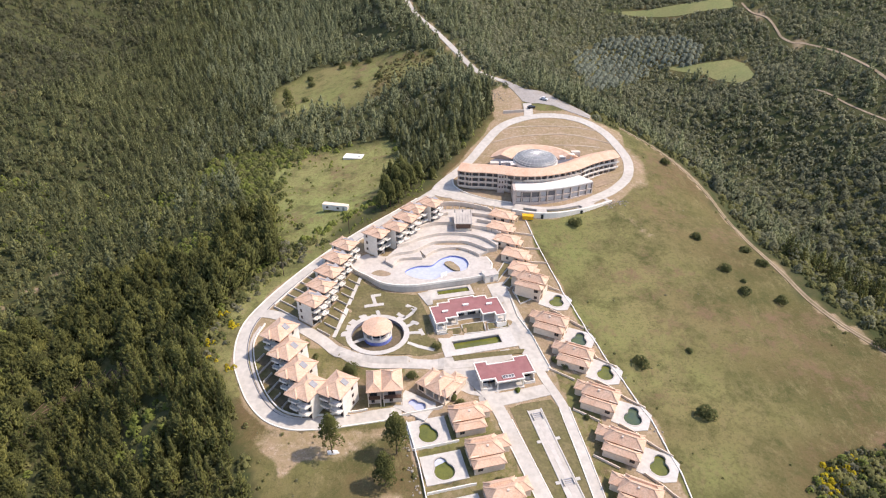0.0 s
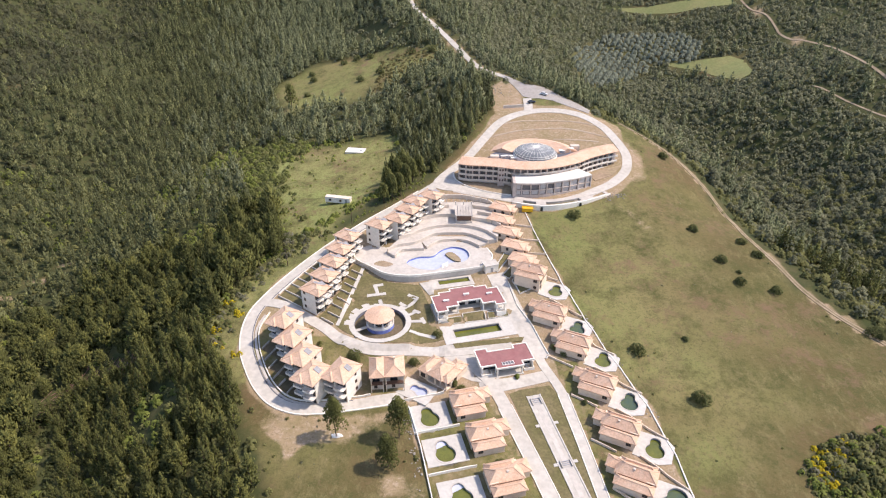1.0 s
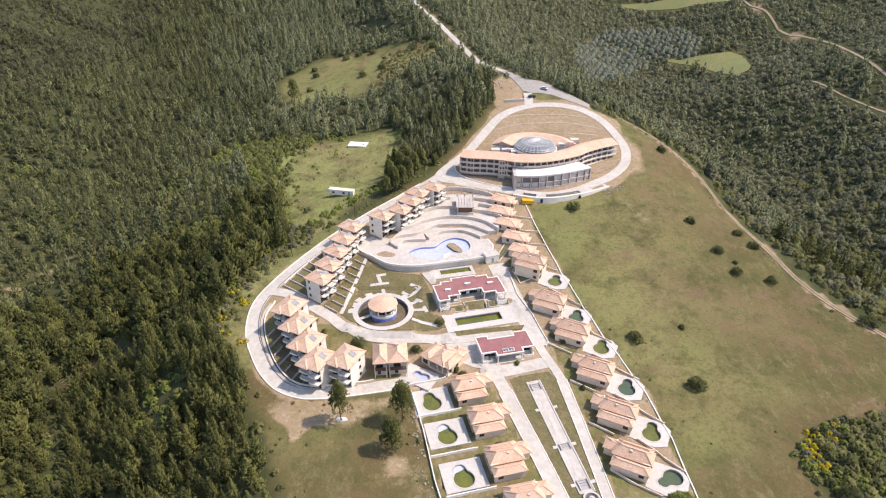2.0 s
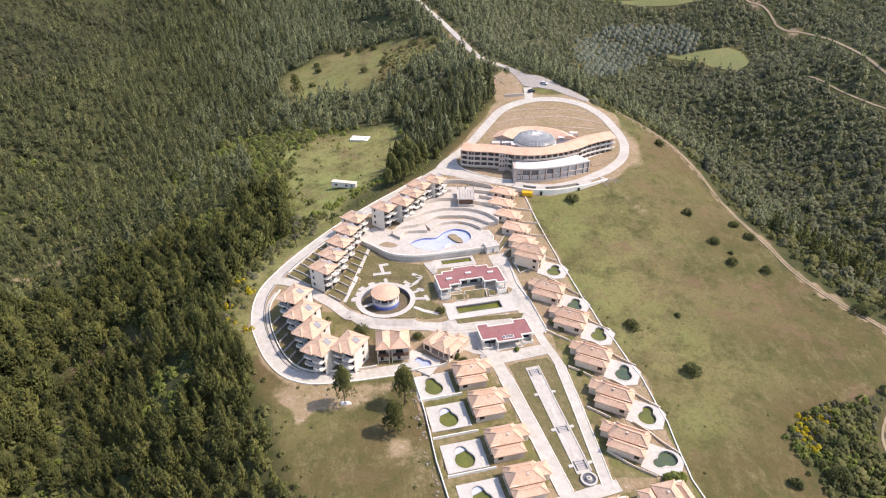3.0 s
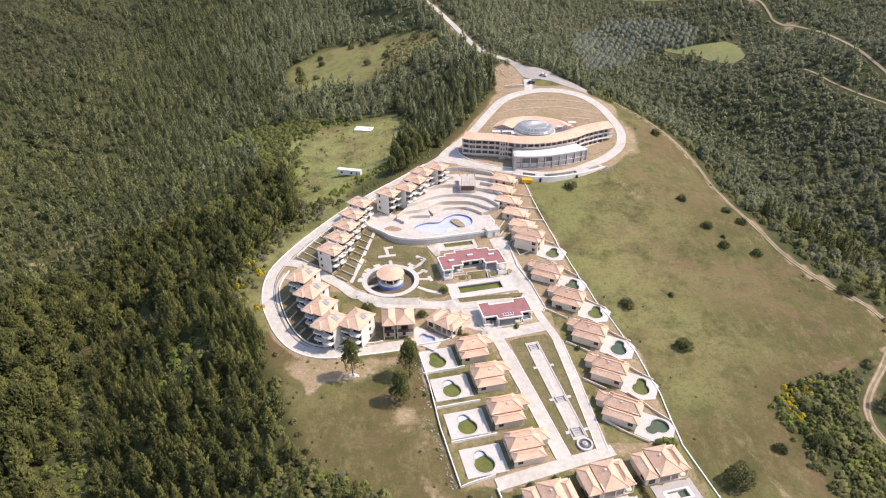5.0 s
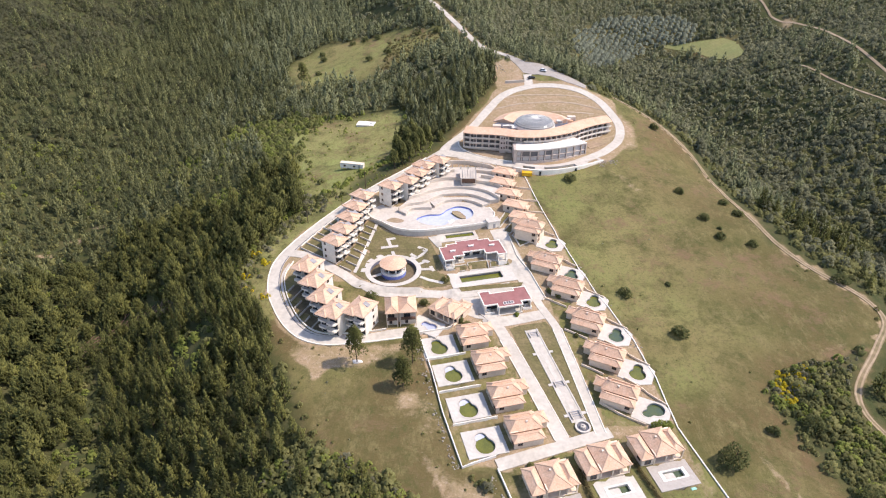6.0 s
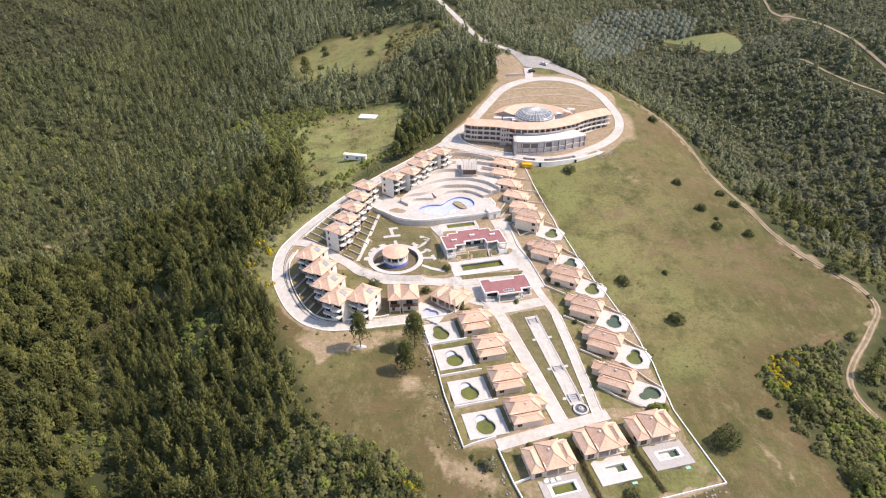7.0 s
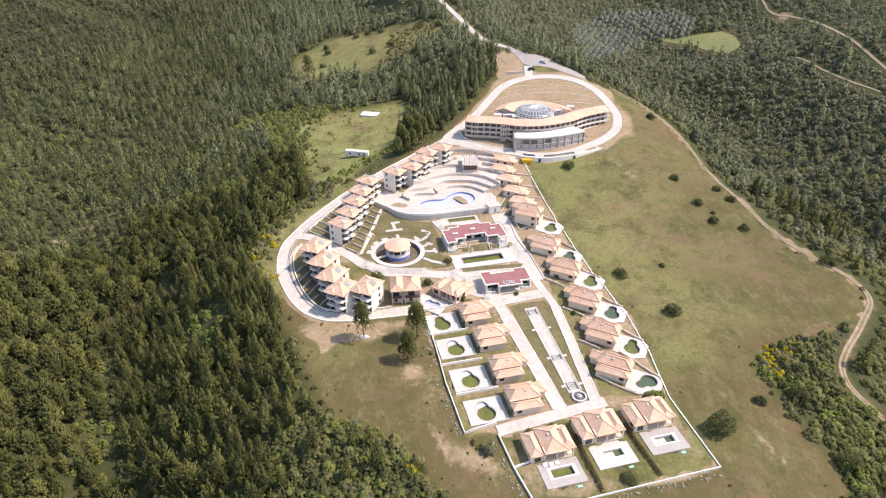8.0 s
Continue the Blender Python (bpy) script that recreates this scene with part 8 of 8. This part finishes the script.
s = thicket(1.9, -84, -40, 136, 214, 29)
s = s[(signed(LEFT_MEADOW, s[:, 0], s[:, 1]) < 1) & (signed(RESORT, s[:, 0], s[:, 1]) > 3.2)]
s = s[rng.random(len(s)) < np.clip((signed(RESORT, s[:, 0], s[:, 1]) - 2.5) / 7, 0.1, 0.8)]
pick = rng.random(len(s))
for chosen, name, leaf, label in ((pick < 0.4, "verge_scrub", OAK, "dark scrub on the verge of the ring road"), ((pick >= 0.4) & (pick < 0.75), "verge_scrub_olive", SCRUB, "olive-green scrub on the verge of the ring road"), (pick >= 0.75, "verge_scrub_pale", PALEBUSH, "grey dry scrub on the verge of the ring road")):
    scatter(name, shrubs_near, s[chosen], (rng.normal(0.5, 0.2, chosen.sum()) + 0.04 * signed(RESORT, s[chosen][:, 0], s[chosen][:, 1])).clip(0.15, 1.2), leaf, label, "scrub")
s = thicket(1.5, -50, -8, 204, 258, 33)
off = edge_distance([(-53, 196), (-41, 210.5), (-31, 221.5), (-20, 232.5), (-12, 241), (-7, 250)], s[:, 0], s[:, 1], False)
s = s[(signed(RESORT, s[:, 0], s[:, 1]) > 2.2) & (off < 9) & (rng.random(len(s)) < 0.75 - 0.07 * off)]
scatter("bank_herbs", shrubs_near, s, rng.normal(0.3, 0.12, len(s)).clip(0.1, 0.7), FRESH, "fresh yellow-green herbs on the road bank", "herbs", 0.1)
s = np.concatenate([thicket(4.5, -100, 160, 45, 300, 21), thicket(3.4, -60, 20, 45, 130, 22)])
s = s[np.logical_or.reduce([inside(poly, s[:, 0], s[:, 1]) for poly in (RIGHT_MEADOW, LEFT_MEADOW, CLEARING)]) & (signed(RESORT, s[:, 0], s[:, 1]) > 1.5)]
rim = np.minimum.reduce([np.abs(signed(poly, s[:, 0], s[:, 1])) for poly in (RIGHT_MEADOW, LEFT_MEADOW, CLEARING)])
kept = rng.random(len(s)) < 0.05 + 0.6 * np.exp(-rim / 4) + 0.12 * open_patch(s, 12, 0.8)
s, rim = s[kept], rim[kept]
pale = rng.random(len(s)) < 0.3
scatter("tussocks", shrubs_near, s[~pale], ((rng.normal(0.16, 0.07, len(s)) + 0.55 * np.exp(-rim / 2.5)).clip(0.07, 1.0))[~pale], SCRUB, "scattered low green tussocks in the grass", "tussock", 0.05)
scatter("tussocks_dry", shrubs_near, s[pale], rng.normal(0.16, 0.08, pale.sum()).clip(0.07, 0.4), PALEBUSH, "scattered dry grey tussocks in the grass", "tussock", 0.05)


def single_tree(x, y, height, radius, base, seed, leaf, label, name="tree", tufts=170, size=0.8, shape=egg_crown, group="", trunk=0.2, lift=0.9):
    if name == "pine_tree":
        # a bare stem with open tiers of foliage clumps
        pick = np.random.default_rng(seed)
        v, t, m = tuft_tree(seed, height, radius * 0.5, height * 0.72, int(tufts * 0.2), size, egg_crown, lift, trunk, 1.0, 0.5)
        vs, ts, ms, start = [v], [t], [m], len(v)
        clumps = 15
        for k in range(clumps):
            u = (k + 0.5) / clumps
            far = radius * (0.75 - 0.45 * u) * pick.uniform(0.7, 1.15)
            a = 2.4 * k + pick.uniform(-0.4, 0.4)
            v, t, m = tuft_tree(seed * 9 + k, height * 0.2, radius * pick.uniform(0.5, 0.72), 0.0, int(tufts * 0.8 / clumps), size * 0.85, dome_crown, lift, 0, 0.9, 0.55)
            vs.append(v + np.array((far * math.cos(a), far * math.sin(a), base + (height * 0.84 - base) * u)))
            ts.append(t + start)
            ms.append(m)
            start += len(v)
        pv, pt, pm = np.concatenate(vs), np.concatenate(ts), np.concatenate(ms)
    else:
        # several rounded lobes of unlike size round one stem
        vs, ts, ms, start, pick = [], [], [], 0, np.random.default_rng(seed)
        lobes = 6 if radius > 1.5 else 3
        for k in range(lobes):
            a, far = 2.4 * k + pick.uniform(-0.5, 0.5), radius * (0.0 if k == 0 else pick.uniform(0.4, 0.68))
            grow = 0.78 if k == 0 else pick.uniform(0.4, 0.66)
            v, t, m = tuft_tree(seed * 7 + k, height * (1.0 if k == 0 else pick.uniform(0.55, 0.9)), radius * grow, base, max(12, int(tufts * 0.9 / lobes * (1.4 if k == 0 else 0.92))), size * pick.uniform(0.75, 1.0), dome_crown if k % 2 else egg_crown, lift, trunk if k == 0 else 0, 0.62, 0.7)
            vs.append(v + np.array((far * math.cos(a), far * math.sin(a), 0)))
            ts.append(t + start)
            ms.append(m)
            start += len(v)
        pv, pt, pm = np.concatenate(vs), np.concatenate(ts), np.concatenate(ms)
    ob = thing(name, pose(x, y, gz(x, y)), label, "bush" if name == "bush" else "tree", group)
    for nm, want, mat in (("crown", 0, leaf), ("trunk", 1, BARK)):
        keep = pt[pm == want]
        if not len(keep):
            continue
        used, index = np.unique(keep, return_inverse=True)
        mesh = bpy.data.meshes.new(nm)
        mesh.from_pydata(pv[used].tolist(), [], index.reshape(-1, 3).tolist())
        mesh.materials.append(mat)
        mesh.attributes.new("tone", "FLOAT", "POINT").data.foreach_set("value", np.full(len(used), 0.35 + 0.4 * (seed * 0.37 % 1), np.float32))
        mesh.shade_smooth()
        c = new(nm, mesh)
        c.parent = ob
    return ob


single_tree(-30, 115.6, 14.6, 2.6, 4.4, 101, PINE, "tall slim pine with a bare lower trunk", "pine_tree", 1500, 0.56, group="pines on the rough grass")
single_tree(-12.5, 115.6, 14.8, 3.0, 4.4, 102, PINE, "tall pine with an open crown", "pine_tree", 1600, 0.58, group="pines on the rough grass")
single_tree(-14.9, 105.6, 11.6, 2.9, 1.9, 103, PINE, "broad dark pine on the rough grass", "pine_tree", 1500, 0.58, group="pines on the rough grass")
single_tree(-97, 378, 15.5, 3.6, 2.5, 104, PINE, "lone tall pine at the far meadow's edge", "pine_tree", 320, 1.2)
for i, (x, y, h, r) in enumerate(((-26, 233.6, 9, 2.2), (-22.6, 236, 12, 2.4), (-19.4, 238.8, 10.5, 2.2), (-25, 242.6, 12, 2.5), (-16.8, 243.6, 12, 2.3), (-20.6, 247.6, 13, 2.5), (-14.4, 250, 11, 2.2), (-17.6, 254.5, 12, 2.4), (-11.6, 256, 10, 2.2))):
    single_tree(x, y, h, r, 2.8, 210 + i, PINE, "tall dark pine on the bank beside the ring road", "pine_tree", 900, 0.75, group="pines on the road bank", trunk=0.22)
for i, (x, y, h, r) in enumerate(((62.5, 149.2, 3.6, 2.6), (76.1, 128.8, 4.2, 3.0), (109, 184, 3.0, 2.2), (120.4, 179.4, 3.0, 2.2), (106.6, 196.6, 3.0, 2.4), (102.1, 216.8, 3.0, 2.3), (119.9, 210.8, 2.6, 2.2),
                                  (122.6, 201, 2.8, 2.4), (105.6, 274.6, 3.4, 2.4), (54.2, 223.2, 3.8, 2.6), (144, 157, 3.6, 3.2), (79.7, 154.9, 1.2, 1.2), (90.6, 89.8, 2.8, 1.7), (102.5, 91.5, 5.5, 3.2), (105.8, 68, 6.5, 3.6), (111, 190, 1.2, 1.0))):
    single_tree(x, y, h, r, 0.3, 120 + i, OAK, "round dark green bush on the open meadow", "bush", int(150 + 45 * r * r), 0.5, egg_crown, "meadow bushes", 0.12)
single_tree(75, 79, 7.2, 4.2, 1.0, 150, OAK, "spreading dark green tree outside the boundary wall", "tree", 900, 0.5, dome_crown, trunk=0.25)
for i, (x, y, h, r) in enumerate(((-95, 440, 4, 2.6), (-92, 429, 4, 2.6), (-73, 449, 4, 2.6), (-64, 453, 4.4, 3), (-54, 452, 4.2, 3), (-43, 413, 4.4, 3), (-56, 408, 4, 2.8), (-80, 463, 5.5, 4.4), (-23, 437, 4.6, 4), (-9, 432, 4, 3.4), (-91, 400, 3, 2.6))):
    single_tree(x, y, h, r, 0.3, 160 + i, OAK, "round bush on the far meadow", "bush", 260, 0.7, egg_crown, "far meadow bushes", 0.12)
for i, (x, y, h, r) in enumerate(((-28.6, 145.6, 4.6, 2.8), (-45, 157, 2.6, 1.6), (-40.5, 152, 1.8, 1.1), (-9.6, 143.8, 2.6, 1.7), (-1.9, 156.2, 2.6, 1.7), (5.2, 133.2, 2.4, 1.6), (3.2, 135, 2.0, 1.2), (22.6, 137.9, 1.8, 0.9), (58.6, 90.4, 2.6, 2.4), (61.2, 91.2, 2.2, 1.8),
                                  (38.5, 148, 1.8, 1.4), (35.4, 150.5, 1.8, 1.3), (41.5, 128, 1.4, 1.0), (20.6, 77.6, 1.8, 1.2), (27.5, 79.6, 1.6, 1.1), (33.8, 81.6, 1.6, 0.9), (45.6, 63, 3.0, 2.4), (15.2, 107, 1.8, 1.6), (21, 93.6, 1.8, 1.5), (12, 119, 1.6, 1.3))):
    single_tree(x, y, h, r, 0.15, 180 + i, FRESH if i in (7, 8, 9, 15) else SCRUB if i % 3 else OAK, "bright green garden shrub" if i in (7, 8, 9, 15) else "rounded green garden shrub", "bush", int(110 + 70 * r * r), 0.42, egg_crown, "garden shrubs", 0.08)


def hedge(a, b, seed):
    a, b = np.array(a, float), np.array(b, float)
    n = int(np.linalg.norm(b - a) / 0.7)
    pts = np.array([a + (b - a) * i / n for i in range(n + 1)])
    ob = scatter("hedge", [tuft_tree(seed + i, 1.5, 0.75, 0.1, 16, 0.5, dome_crown, 0.5, 0) for i in range(3)], pts, np.full(len(pts), 0.9), HEDGE, "clipped brownish olive hedge between two villa gardens", "hedge")
    ob["kind"] = ""
    return tagged(ob, group="garden hedges")


hedge((33.2, 76.5), (37.6, 59.4), 300)
hedge((48.2, 80), (53.6, 64.4), 310)
